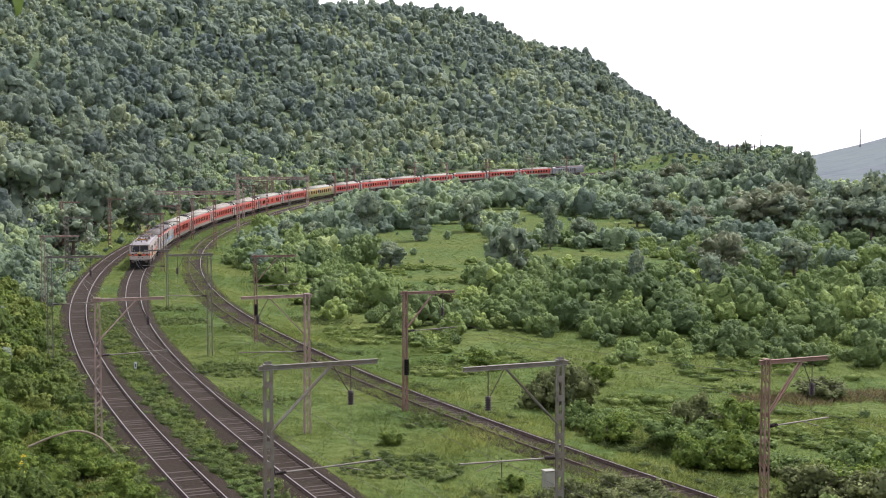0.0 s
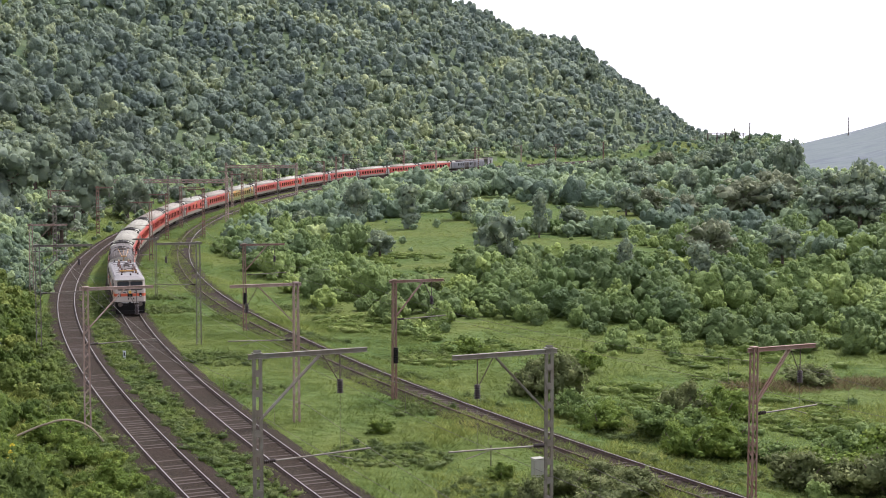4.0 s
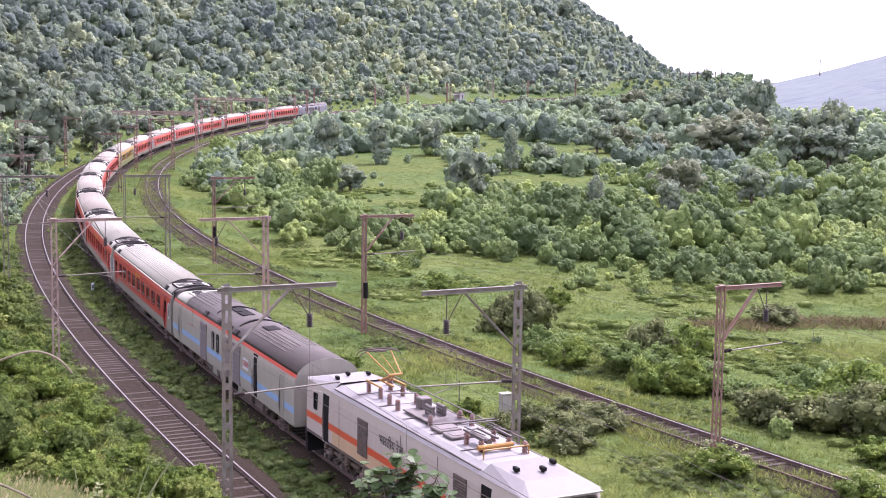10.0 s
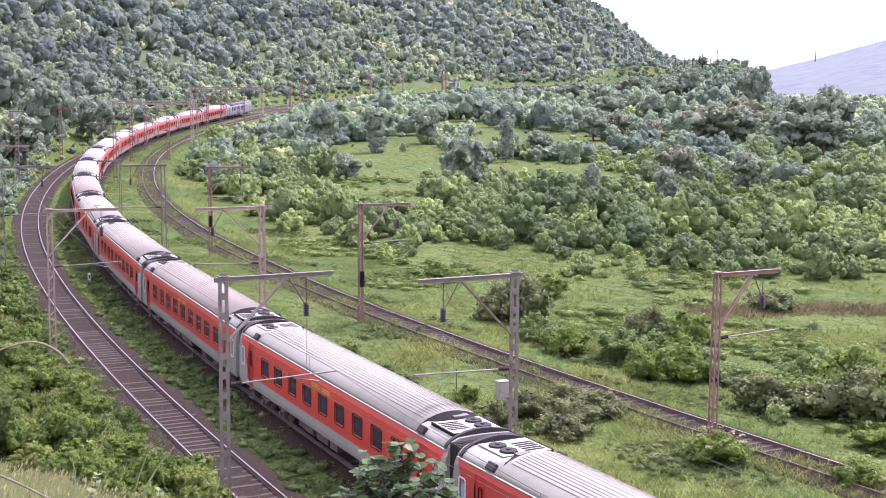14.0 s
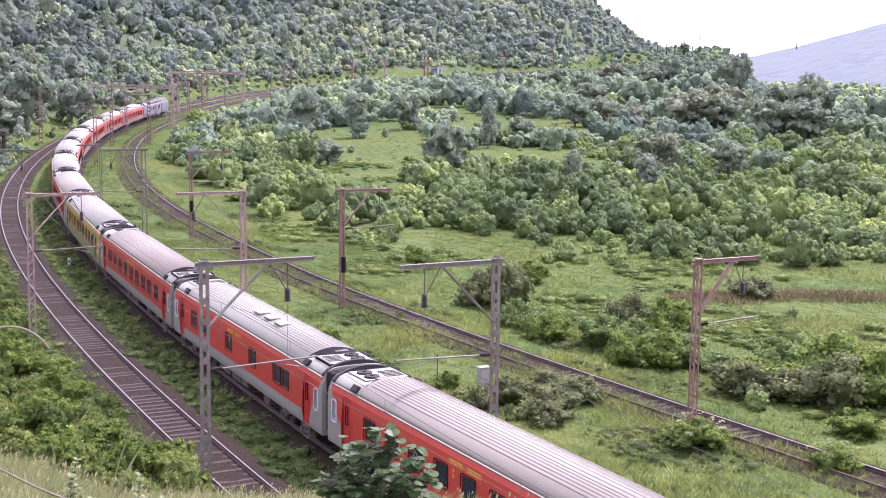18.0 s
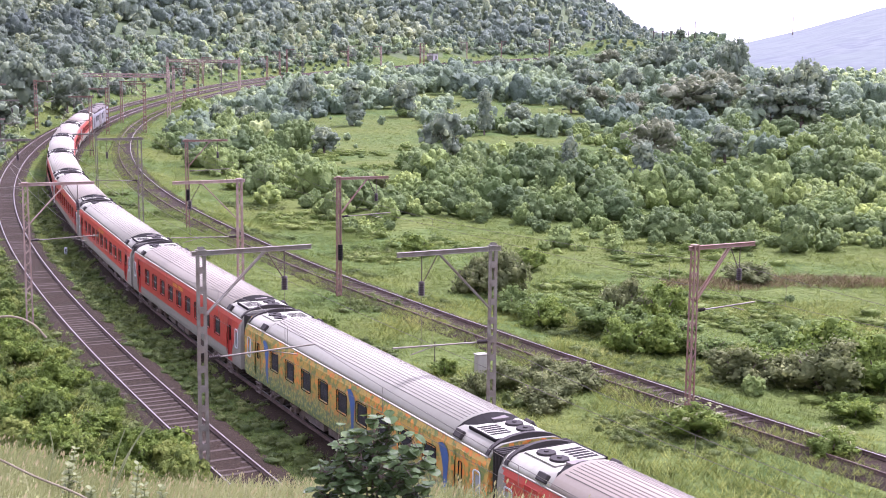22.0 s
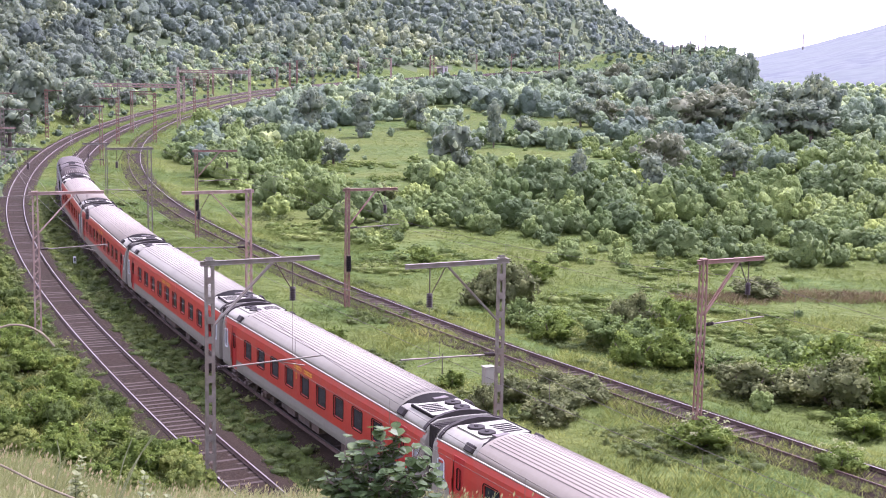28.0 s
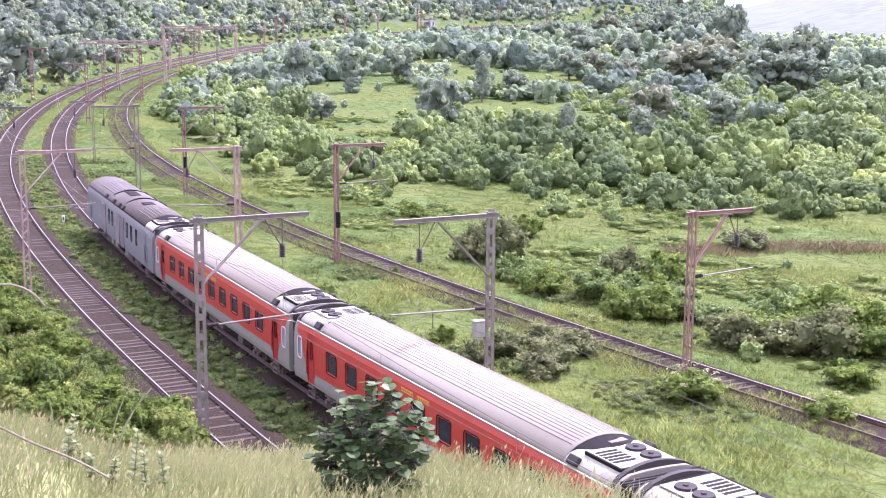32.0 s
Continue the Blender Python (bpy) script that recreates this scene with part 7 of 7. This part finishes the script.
# grass
def tuft(rng, n, h, lean):
    """Blades as narrow triangles."""
    a = rng.uniform(0, 6.283, n)
    r = rng.uniform(0, 0.30, n)
    base = np.stack([r * np.cos(a), r * np.sin(a), np.zeros(n)], -1)
    t = rng.uniform(0, 6.283, n)
    side = np.stack([np.cos(t), np.sin(t), np.zeros(n)], -1) * rng.uniform(0.007, 0.013, (n, 1))
    tip = base + np.stack([np.cos(a) * lean, np.sin(a) * lean, np.ones(n) * h], -1) * rng.uniform(0.6, 1.2, (n, 1))
    n = np.stack([np.cos(a) * 0.14, np.sin(a) * 0.14, np.ones(n)], -1)
    return np.stack([base - side, base + side, tip, n], 1)


TUFTS = [from_cards(tuft(RNG, 22, 0.23, 0.21)) for _ in range(6)]


def grass_field(name, x0, x1, y0, y1, step, test, size, mat, label, seed):
    gx, gy = jitter_grid(x0, x1, y0, y1, step)
    s, off, dout, din, r, az = place_info(gx, gy)
    m = test(s, off, dout, din, r, az, gx, gy) & (RNG.uniform(0, 1, gx.size) < 0.85)
    gx, gy = gx[m], gy[m]
    k = RNG.uniform(*size, gx.size) * (1 + 0.5 * wave(gx, gy, 4, 2.0) * 0.6)
    s, off = place_info(gx, gy)[:2]
    e3 = np.abs(off - np.interp(s, LS, OFF3))
    pos = np.stack([gx, gy, ground_height(gx, gy) - 0.04 + 0.15 * sstep(e3, 2.5, 1.7)], -1)
    scatter(name, TUFTS, pos, k, RNG.uniform(0, 6.28, gx.size), mat, label, "grass", None, seed)


def off_tracks(s, off):
    """Clear of the ballast; the third track is overgrown but for its outer rail."""
    o1, o3 = np.interp(s, LS, OFF1), np.interp(s, LS, OFF3)
    w = 1.62 + 0.22 * np.sin(s * 1.7) + 0.2 * np.sin(s * 0.45)
    bare = np.sin(s * 0.21) + np.sin(s * 0.083 + 1) > 0.1
    e = off - o3
    on3 = np.where(bare, (e > -0.15) & (e < 1.12), (e > 0.5) & (e < 1.06))
    return (np.abs(off - o1) > np.where(off > o1, w, w - 0.36)) & (np.abs(off) > np.where(off < 0, w - 0.05, w - 0.15)) & ~on3


grass_field("line_grass", -40, 34, 36, 130, 0.40, lambda s, off, dout, din, r, az, x, y: off_tracks(s, off) & (dout < 3) & (din < 9) & (np.abs(az) < 22), (0.6, 1.35), M_GRASS, "tall green grass between and beside the tracks", 5)
grass_field("far_line_grass", -75, 0, 125, 330, 0.7, lambda s, off, dout, din, r, az, x, y: off_tracks(s, off) & (dout < 5) & (din < 9) & (np.abs(az) < 24), (0.9, 1.6), M_GRASS, "green grass along the curving tracks", 6)
grass_field("meadow_grass", -20, 75, 70, 330, 1.35, lambda s, off, dout, din, r, az, x, y: (din > 6) & (az < 22) & (r < 330), (0.7, 1.5), M_GRASS, "rough green grass on the valley meadows", 7)
grass_field("near_meadow_grass", 4, 60, 64, 135, 0.62, lambda s, off, dout, din, r, az, x, y: (din > 4) & (az > 2) & (az < 22.5) & (r < 135), (0.8, 1.7), M_MEADOWGRASS, "soft tall green grass on the near meadow", 17)


grass_field("bank_grass", -40, 0, 26, 85, 0.42, lambda s, off, dout, din, r, az, x, y: (dout > 0) & (dout < 22) & (az > -25) & (az < -3) & (r > 20), (0.9, 2.0), M_LIGHTGRASS, "soft tall grass between the shrubs of the bank", 15)
grass_field("field_grass", 0, 34, 36, 88, 0.5, lambda s, off, dout, din, r, az, x, y: off_tracks(s, off) & (off > 3) & (az < 22) & (wave(x, y, 6.0, 4.0) > -0.3), (0.9, 1.7), M_LIGHTGRASS, "soft tall yellowish grass beside the track", 16)


def herb_field(name, x0, x1, y0, y1, step, test, size, flat, mat, label, seed):
    gx, gy = jitter_grid(x0, x1, y0, y1, step)
    s, off, dout, din, r, az = place_info(gx, gy)
    m = test(s, off, dout, din, r, az, gx, gy) & (RNG.uniform(0, 1, gx.size) < 0.8)
    gx, gy = gx[m], gy[m]
    k = size[0] + (size[1] - size[0]) * RNG.uniform(0, 1, gx.size) ** 2
    pos = np.stack([gx, gy, ground_height(gx, gy) - 0.05], -1)
    scatter(name, HERBS, pos, k, RNG.uniform(0, 6.28, gx.size), mat, label, "weeds", RNG.uniform(0.6, 1.1, gx.size) * flat, seed, RNG.normal(0, 0.16, gx.size) + 0.2 * wave(gx, gy, 3, 1.0))


M_DRYWEED = leaf_material("brown dried weeds", (0.064, 0.050, 0.027), (0.122, 0.092, 0.047), (0.191, 0.145, 0.077), 0.3, through=(0.12, 0.10, 0.03))
M_MEADOWWEED = leaf_material("meadow creeper leaves", (0.067, 0.108, 0.023), (0.129, 0.182, 0.041), (0.221, 0.270, 0.077), 0.15, through=(0.13, 0.18, 0.04), clump=5.0, relief=0.25)
grass_field("dry_weeds", 18, 48, 84, 104, 0.42, lambda s, off, dout, din, r, az, x, y: ((x - 33) / 13) ** 2 + ((y - 95.5 - 0.1 * (x - 33)) / 2.4) ** 2 + 0.5 * wave(x, y, 3, 2.0) < 1, (1.3, 2.3), M_DRYWEED, "brownish dried tall weeds in a strip across the meadow", 19)
# low weeds: thick between the first two tracks, in patches elsewhere
herb_field("line_weeds", -40, 34, 44, 150, 0.5, lambda s, off, dout, din, r, az, x, y: off_tracks(s, off) & (dout < 2) & (din < 8) & (np.abs(az) < 22) & ((off < -1) | (wave(x, y, 4.5, 2.0) > 0.35)), (0.28, 0.8), 0.8, M_WEEDS, "low leafy weeds between and beside the tracks", 8)
herb_field("meadow_weeds", -12, 70, 62, 210, 1.0, lambda s, off, dout, din, r, az, x, y: (din > 3) & (az < 22) & (wave(x, y, 9.0, 3.0) + 0.5 * wave(x, y, 3.5, 1.0) > 0.3), (0.7, 2.0), 0.5, M_MEADOWWEED, "low leafy creepers in patches over the meadow", 9)


# the knoll in front: yellowing grass with seed heads, weeds, a sapling
def knoll_grass():
    n = 40000
    az = np.radians(RNG.uniform(-27, 27, n))
    r = 2.6 + 11.5 * RNG.uniform(0, 1, n) ** 0.7
    x, y = r * np.sin(az), r * np.cos(az)
    s, off, dout, din, rr, a = place_info(x, y)
    keep = dout > 3
    x, y = x[keep], y[keep]
    n = len(x)
    z = ground_height(x, y)
    h = RNG.uniform(0.10, 0.29, n)
    lean = RNG.normal(0, 0.09, (n, 2)) + np.array([0.05, 0.0])
    t = RNG.uniform(0, 6.283, n)
    w = RNG.uniform(0.003, 0.007, n)
    side = np.stack([np.cos(t) * w, np.sin(t) * w, np.zeros(n)], -1)
    b = np.stack([x, y, z - 0.02], -1)
    mid = b + np.stack([lean[:, 0] * 0.35, lean[:, 1] * 0.35, h * 0.6], -1)
    tip = b + np.stack([lean[:, 0], lean[:, 1], h], -1)
    tri = np.concatenate([np.stack([b - side, b + side, mid + side * 0.7], 1), np.stack([b - side, mid + side * 0.7, mid - side * 0.7], 1), np.stack([mid - side * 0.7, mid + side * 0.7, tip], 1)])
    m = RNG.uniform(0, 1, n) < 0.16
    c = tip[m]
    k = RNG.uniform(0.005, 0.011, (m.sum(), 1))
    up = np.array([[0.25, 0.0, 1.0]]) * k * 2.6
    sd = np.stack([np.cos(t[m]), np.sin(t[m]), np.zeros(m.sum())], -1) * k
    heads = np.concatenate([np.stack([c - sd, c + sd, c + up], 1), np.stack([c - sd, c + sd, c - up], 1)])
    thing("knoll_grass", "yellowing grass with pale seed heads on the knoll", "grass", kind="stuff", data=array_mesh("knoll_grass", tri.reshape(-1, 3), np.arange(len(tri) * 3).reshape(-1, 3), M_DRYGRASS, tris=True))
    thing("seed_heads", "pale seed heads on the knoll's grass", "grass", kind="stuff", data=array_mesh("seed_heads", heads.reshape(-1, 3), np.arange(len(heads) * 3).reshape(-1, 3), M_SEED, tris=True))


M_SEED = leaf_material("pale seed heads", (0.170, 0.140, 0.072), (0.286, 0.240, 0.134), (0.403, 0.350, 0.227), 0.8, 0.3)
knoll_grass()
M_FIG = leaf_material("broad fig leaves", (0.028, 0.050, 0.021), (0.058, 0.092, 0.035), (0.127, 0.160, 0.070), 2.5, 0.3, 0.4)


def broad_leaf(rng, c, d, size):
    """A rounded leaf folded along its rib: a fan of triangles as quads."""
    d = d / np.linalg.norm(d)
    side = np.cross(d, (0, 0, 1.0))
    side = side / (np.linalg.norm(side) + 1e-6)
    nrm = np.cross(side, d)
    out = []
    prof = [(0.0, 0.05), (0.2, 0.48), (0.55, 0.62), (0.85, 0.42), (1.0, 0.03)]
    for e in (-1, 1):
        for (a, wa), (b, wb) in zip(prof[:-1], prof[1:]):
            sag = lambda q: -0.35 * q * q
            p = [c + (d * a + nrm * sag(a)) * size, c + (d * b + nrm * sag(b)) * size,
                 c + (d * b + nrm * (sag(b) + 0.12) + side * e * wb) * size, c + (d * a + nrm * (sag(a) + 0.12) + side * e * wa) * size]
            out.append(p)
    return out


def sapling(x, y, h):
    """A round leafy shrub on many stems, with a few shoots above."""
    rng = np.random.default_rng(8)
    z = height_at(x, y)
    t = thing("sapling", "young broad-leaved fig sapling growing on the knoll", "sapling", m=pose(x, y, z))
    bm = bmesh.new()
    quads = []
    shoots = [(0.02, 0.0, 1.04), (0.16, 0.06, 0.98), (0.36, -0.05, 0.86), (0.47, 0.05, 0.66), (0.30, -0.2, 0.62), (-0.12, -0.08, 0.88), (-0.30, 0.06, 0.80), (-0.44, -0.04, 0.60), (-0.24, -0.22, 0.55),
              (0.10, -0.26, 0.72), (0.46, 0.0, 0.40), (-0.48, 0.05, 0.36), (-0.10, -0.32, 0.40), (0.24, -0.3, 0.36), (-0.35, -0.2, 0.24), (0.38, -0.2, 0.22), (0.05, -0.35, 0.2), (0.0, 0.25, 0.70), (0.26, 0.25, 0.6), (-0.26, 0.25, 0.58)]
    for dx, dy, top in shoots:
        tip = np.array([dx, dy, top]) * h
        mid = np.array([dx * 0.45, dy * 0.45, top * 0.55]) * h
        limb(bm, (0, 0, -0.05), tuple(mid), 0.011, 0.007)
        limb(bm, tuple(mid), tuple(tip), 0.007, 0.003)
        for q in range(36):
            u = rng.uniform(0.0, 1.0) ** 0.8
            c = mid * (1 - u) + tip * u + rng.normal(0, 0.035, 3)
            a = q * 2.4 + rng.normal(0, 0.3)
            d = np.array([math.cos(a), math.sin(a), rng.uniform(-0.5, 0.7)]) + 0.5 * np.array([dx, dy, 0.2])
            limb(bm, tuple(mid * (1 - u) + tip * u), tuple(c), 0.003, 0.002)
            quads += broad_leaf(rng, c, d, rng.uniform(0.065, 0.115) * h)
    part("stem", bm_mesh("stem", bm, M_BARK), t)
    q = np.array(quads)
    part("leaves", array_mesh("leaves", q.reshape(-1, 3), np.arange(len(q) * 4).reshape(-1, 4), M_FIG, shade=False), t, "broad dull green leaves")


sapling(-0.07, 9.0, 0.84)
M_PALE = leaf_material("pale weed leaves", (0.101, 0.120, 0.052), (0.175, 0.200, 0.098), (0.286, 0.300, 0.165), 3.0, 0.35)


def weed(x, y, h, seed):
    rng = np.random.default_rng(seed)
    t = thing("weed", "pale-leaved upright weed in the knoll's grass", "weed", "weeds on the knoll", m=pose(x, y, height_at(x, y)))
    bm = bmesh.new()
    lean = rng.normal(0, 0.05, 2)
    limb(bm, (0, 0, -0.03), (lean[0], lean[1], h), 0.006, 0.003)
    part("stalk", bm_mesh("stalk", bm, M_PALE), t)
    quads = []
    n = 9
    for k in range(n):
        u = 0.3 + 0.7 * k / (n - 1)
        for e in (0, math.pi):
            a = k * 1.57 + e + rng.normal(0, 0.2)
            quads += broad_leaf(rng, np.array([lean[0] * u, lean[1] * u, h * u]), np.array([math.cos(a), math.sin(a), rng.uniform(0.5, 1.6)]), rng.uniform(0.042, 0.066) * (1.2 - 0.5 * u))
    q = np.array(quads)
    part("leaves", array_mesh("leaves", q.reshape(-1, 3), np.arange(len(q) * 4).reshape(-1, 4), M_PALE), t)


for i, (x, y, h) in enumerate([(-2.25, 8.9, 0.38), (-2.15, 8.6, 0.28), (-1.98, 8.7, 0.34), (-1.85, 8.5, 0.28), (-1.76, 8.8, 0.46), (-1.62, 8.6, 0.34), (-1.5, 8.7, 0.30), (-1.9, 8.2, 0.24)]):
    weed(x, y, h, 90 + i)


M_DRYSTEM = material("dry grey-brown stem", (0.13, 0.112, 0.072), 0.9, build=varied([(0.3, (0.085, 0.072, 0.045)), (0.7, (0.16, 0.14, 0.095))], 30.0, None, 1, 0.2))


def dry_stem(points, r, label, mat=None):
    cu = bpy.data.curves.new("dry_stem", "CURVE")
    cu.dimensions, cu.bevel_depth, cu.bevel_resolution = "3D", r, 1
    sp = cu.splines.new("BEZIER")
    sp.bezier_points.add(len(points) - 1)
    for p, c in zip(sp.bezier_points, points):
        p.co, p.handle_left_type, p.handle_right_type = c, "AUTO", "AUTO"
    ob = new("dry_stem_curve", cu)
    me = bpy.data.meshes.new_from_object(ob.evaluated_get(bpy.context.evaluated_depsgraph_get()))
    bpy.data.objects.remove(ob)
    me.materials.clear()
    me.materials.append(mat or M_DRYSTEM)
    return thing("dry_stem", label, "grass stem", "dry stems on the knoll", data=me)


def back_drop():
    """Far hills beyond the ridge, their distance haze put into the colour."""
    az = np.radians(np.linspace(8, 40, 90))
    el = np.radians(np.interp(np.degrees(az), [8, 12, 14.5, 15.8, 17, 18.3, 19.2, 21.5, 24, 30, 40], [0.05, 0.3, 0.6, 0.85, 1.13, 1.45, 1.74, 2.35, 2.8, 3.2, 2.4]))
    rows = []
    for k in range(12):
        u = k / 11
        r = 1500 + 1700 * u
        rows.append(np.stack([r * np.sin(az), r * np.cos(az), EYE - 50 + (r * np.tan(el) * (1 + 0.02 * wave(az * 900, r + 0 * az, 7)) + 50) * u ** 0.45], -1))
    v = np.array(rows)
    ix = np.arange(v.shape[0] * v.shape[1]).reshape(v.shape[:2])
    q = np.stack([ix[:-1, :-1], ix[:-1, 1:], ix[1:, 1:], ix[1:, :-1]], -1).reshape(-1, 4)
    thing("backdrop", "wooded hill far beyond the ridge, coloured pale and bluish as haze", "far hill", kind="structure", data=array_mesh("backdrop", v.reshape(-1, 3), q, M_FARHILL, shade=True))


# Painted haze: a pale blue-grey base colour stands for the distance.
M_FARHILL = material("far hill with haze colour", (0.17, 0.19, 0.25), 1.0, build=varied([(0.38, (0.044, 0.058, 0.068)), (0.62, (0.076, 0.092, 0.094))], 0.03, (0.066, 0.086, 0.080), 0.006, 0))
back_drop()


def stem_points(pts, d):
    """Points at d metres along given directions (azimuth, elevation in degrees)."""
    return [(d * math.sin(radians(a)) * math.cos(radians(e)), d * math.cos(radians(a)) * math.cos(radians(e)), EYE + d * math.sin(radians(e))) for a, e in pts]


dry_stem(stem_points([(-18.29, -11.49), (-17.14, -11.09), (-16.21, -10.95), (-15.28, -11.31), (-14.71, -11.94)], 4.0), 0.0035, "arching dry pale grass stem on the knoll")
dry_stem(stem_points([(-22.0, -14.6), (-19.5, -15.6), (-17.26, -16.65), (-15.44, -17.69), (-13.6, -18.6), (-12.3, -19.4)], 4.0), 0.0036, "thick dry fallen stem across the grass")
for pts in ([(-12.2, -18.6), (-11.3, -16.9), (-10.3, -15.7)], [(-12.1, -18.6), (-11.2, -16.8), (-10.6, -15.9)], [(-12.3, -18.6), (-11.9, -17.0), (-11.5, -16.0)], [(-14.9, -18.0), (-14.6, -16.8), (-14.7, -15.9)]):
    dry_stem(stem_points(pts, 6.5), 0.003, "pale green upright reed stalk on the knoll", M_PALE)



def flowering_weed(x, y, h):
    rng = np.random.default_rng(77)
    t = thing("flowering_weed", "tall weed with clusters of yellow flowers on the bank", "weed", m=pose(x, y, height_at(x, y)))
    bm = bmesh.new()
    limb(bm, (0, 0, -0.05), (0.05, 0, h), 0.015, 0.006)
    part("stalk", bm_mesh("stalk", bm, M_WEEDS), t)
    c = leaf_cards(rng, [(0.05, 0, h * 0.97, 0.14, 0.14, 0.12), (-0.08, 0.05, h * 0.82, 0.12, 0.12, 0.12), (-0.14, 0, h * 0.68, 0.12, 0.12, 0.1), (0.02, 0.1, h * 0.6, 0.1, 0.1, 0.1)], 90, 0.045)
    part("flowers", array_mesh("flowers", c[:, :4].reshape(-1, 3), np.arange(len(c) * 4).reshape(-1, 4), M_FLOWER), t, "yellow blossom clusters")


M_FLOWER = leaf_material("yellow petals", (0.318, 0.260, 0.021), (0.488, 0.400, 0.041), (0.583, 0.500, 0.082), 4.0, 0.3, through=(0.4, 0.36, 0.03))
_p = on_line(-66, -13)
flowering_weed(_p.x - 1.2, _p.y, 2.3)


def overhanging_leaf():
    """One broad leaf on a twig that leans in beside the eye."""
    pts = [(-0.95, 0.75, height_at(-0.95, 0.75))] + stem_points([(-42, -20), (-32, 4), (-24, 9.5), (-20.5, 9.6), (-19.3, 9.0)], 1.2)
    twig = dry_stem(pts, 0.0025, "thin leaning twig with one green leaf")
    rng = np.random.default_rng(3)
    a, b = (np.array(p) for p in stem_points([(-19.35, 8.9), (-17.85, 7.05)], 1.2))
    q = np.array(broad_leaf(rng, a, b - a, float(np.linalg.norm(b - a))))
    part("leaf", array_mesh("leaf", q.reshape(-1, 3), np.arange(len(q) * 4).reshape(-1, 4), M_FIG), twig, "broad green leaf")


overhanging_leaf()


# ---- sleepers, nearest ones piece by piece ----
def sleeper_mesh():
    bm = bmesh.new()
    for x in (-0.95, 0.95):
        box_bm(bm, (x, 0, -0.24), (0.8, 0.25, 0.15), bevel=0.02)
    box_bm(bm, (0, 0, -0.222), (1.3, 0.22, 0.1))
    return bm_mesh("sleeper", bm, M_SLEEPER)


ME_SLEEPER = sleeper_mesh()
FAR_SLEEPER = [(x, y, z) for z in (-0.31, -0.166) for x, y in ((-1.35, -0.125), (1.35, -0.125), (1.35, 0.125), (-1.35, 0.125))]
rnd_s = random.Random(12)
for track, (n, off_arr, _) in zip(tracks, TRACKS):
    verts, faces = [], []
    for i in range(620):
        s = -116 + i * 0.65
        off = float(np.interp(s, LS, off_arr))
        p = on_line(s, off, rnd_s.uniform(-0.026, 0.006) - 0.007 * math.sin(s * 0.37) - 0.004 * math.sin(s * 1.1))
        turn = math.degrees(heading(s)) + 90 + rnd_s.uniform(-2, 2)
        if n == "track_3" and math.sin(s * 0.21) + math.sin(s * 0.083 + 1) < 0.5:
            continue
        if i < 105:
            part("sleeper", ME_SLEEPER, track, "", pose(p.x, p.y, p.z, 0, 0, turn))
        else:
            a = radians(turn)
            c, d = math.cos(a), math.sin(a)
            k = len(verts)
            verts += [(p.x + x * c - y * d, p.y + x * d + y * c, p.z + z - 0.02) for x, y, z in FAR_SLEEPER]
            faces += [tuple(j + k for j in f) for f in ((4, 5, 6, 7), (0, 1, 5, 4), (1, 2, 6, 5), (2, 3, 7, 6), (3, 0, 4, 7))]
    tagged(part("far_sleepers", mesh_of("far_sleepers", verts, faces, M_SLEEPER), track), kind="stuff")


def motions():
    for ob, k, ln in cars:
        rows = []
        for i in range(65):
            t = i * 0.5
            rows.append((t, car_pose(train_front(t) + (24.0 * k if k >= 0 else -20.96), ln)))
        walk(ob, rows)


motions()
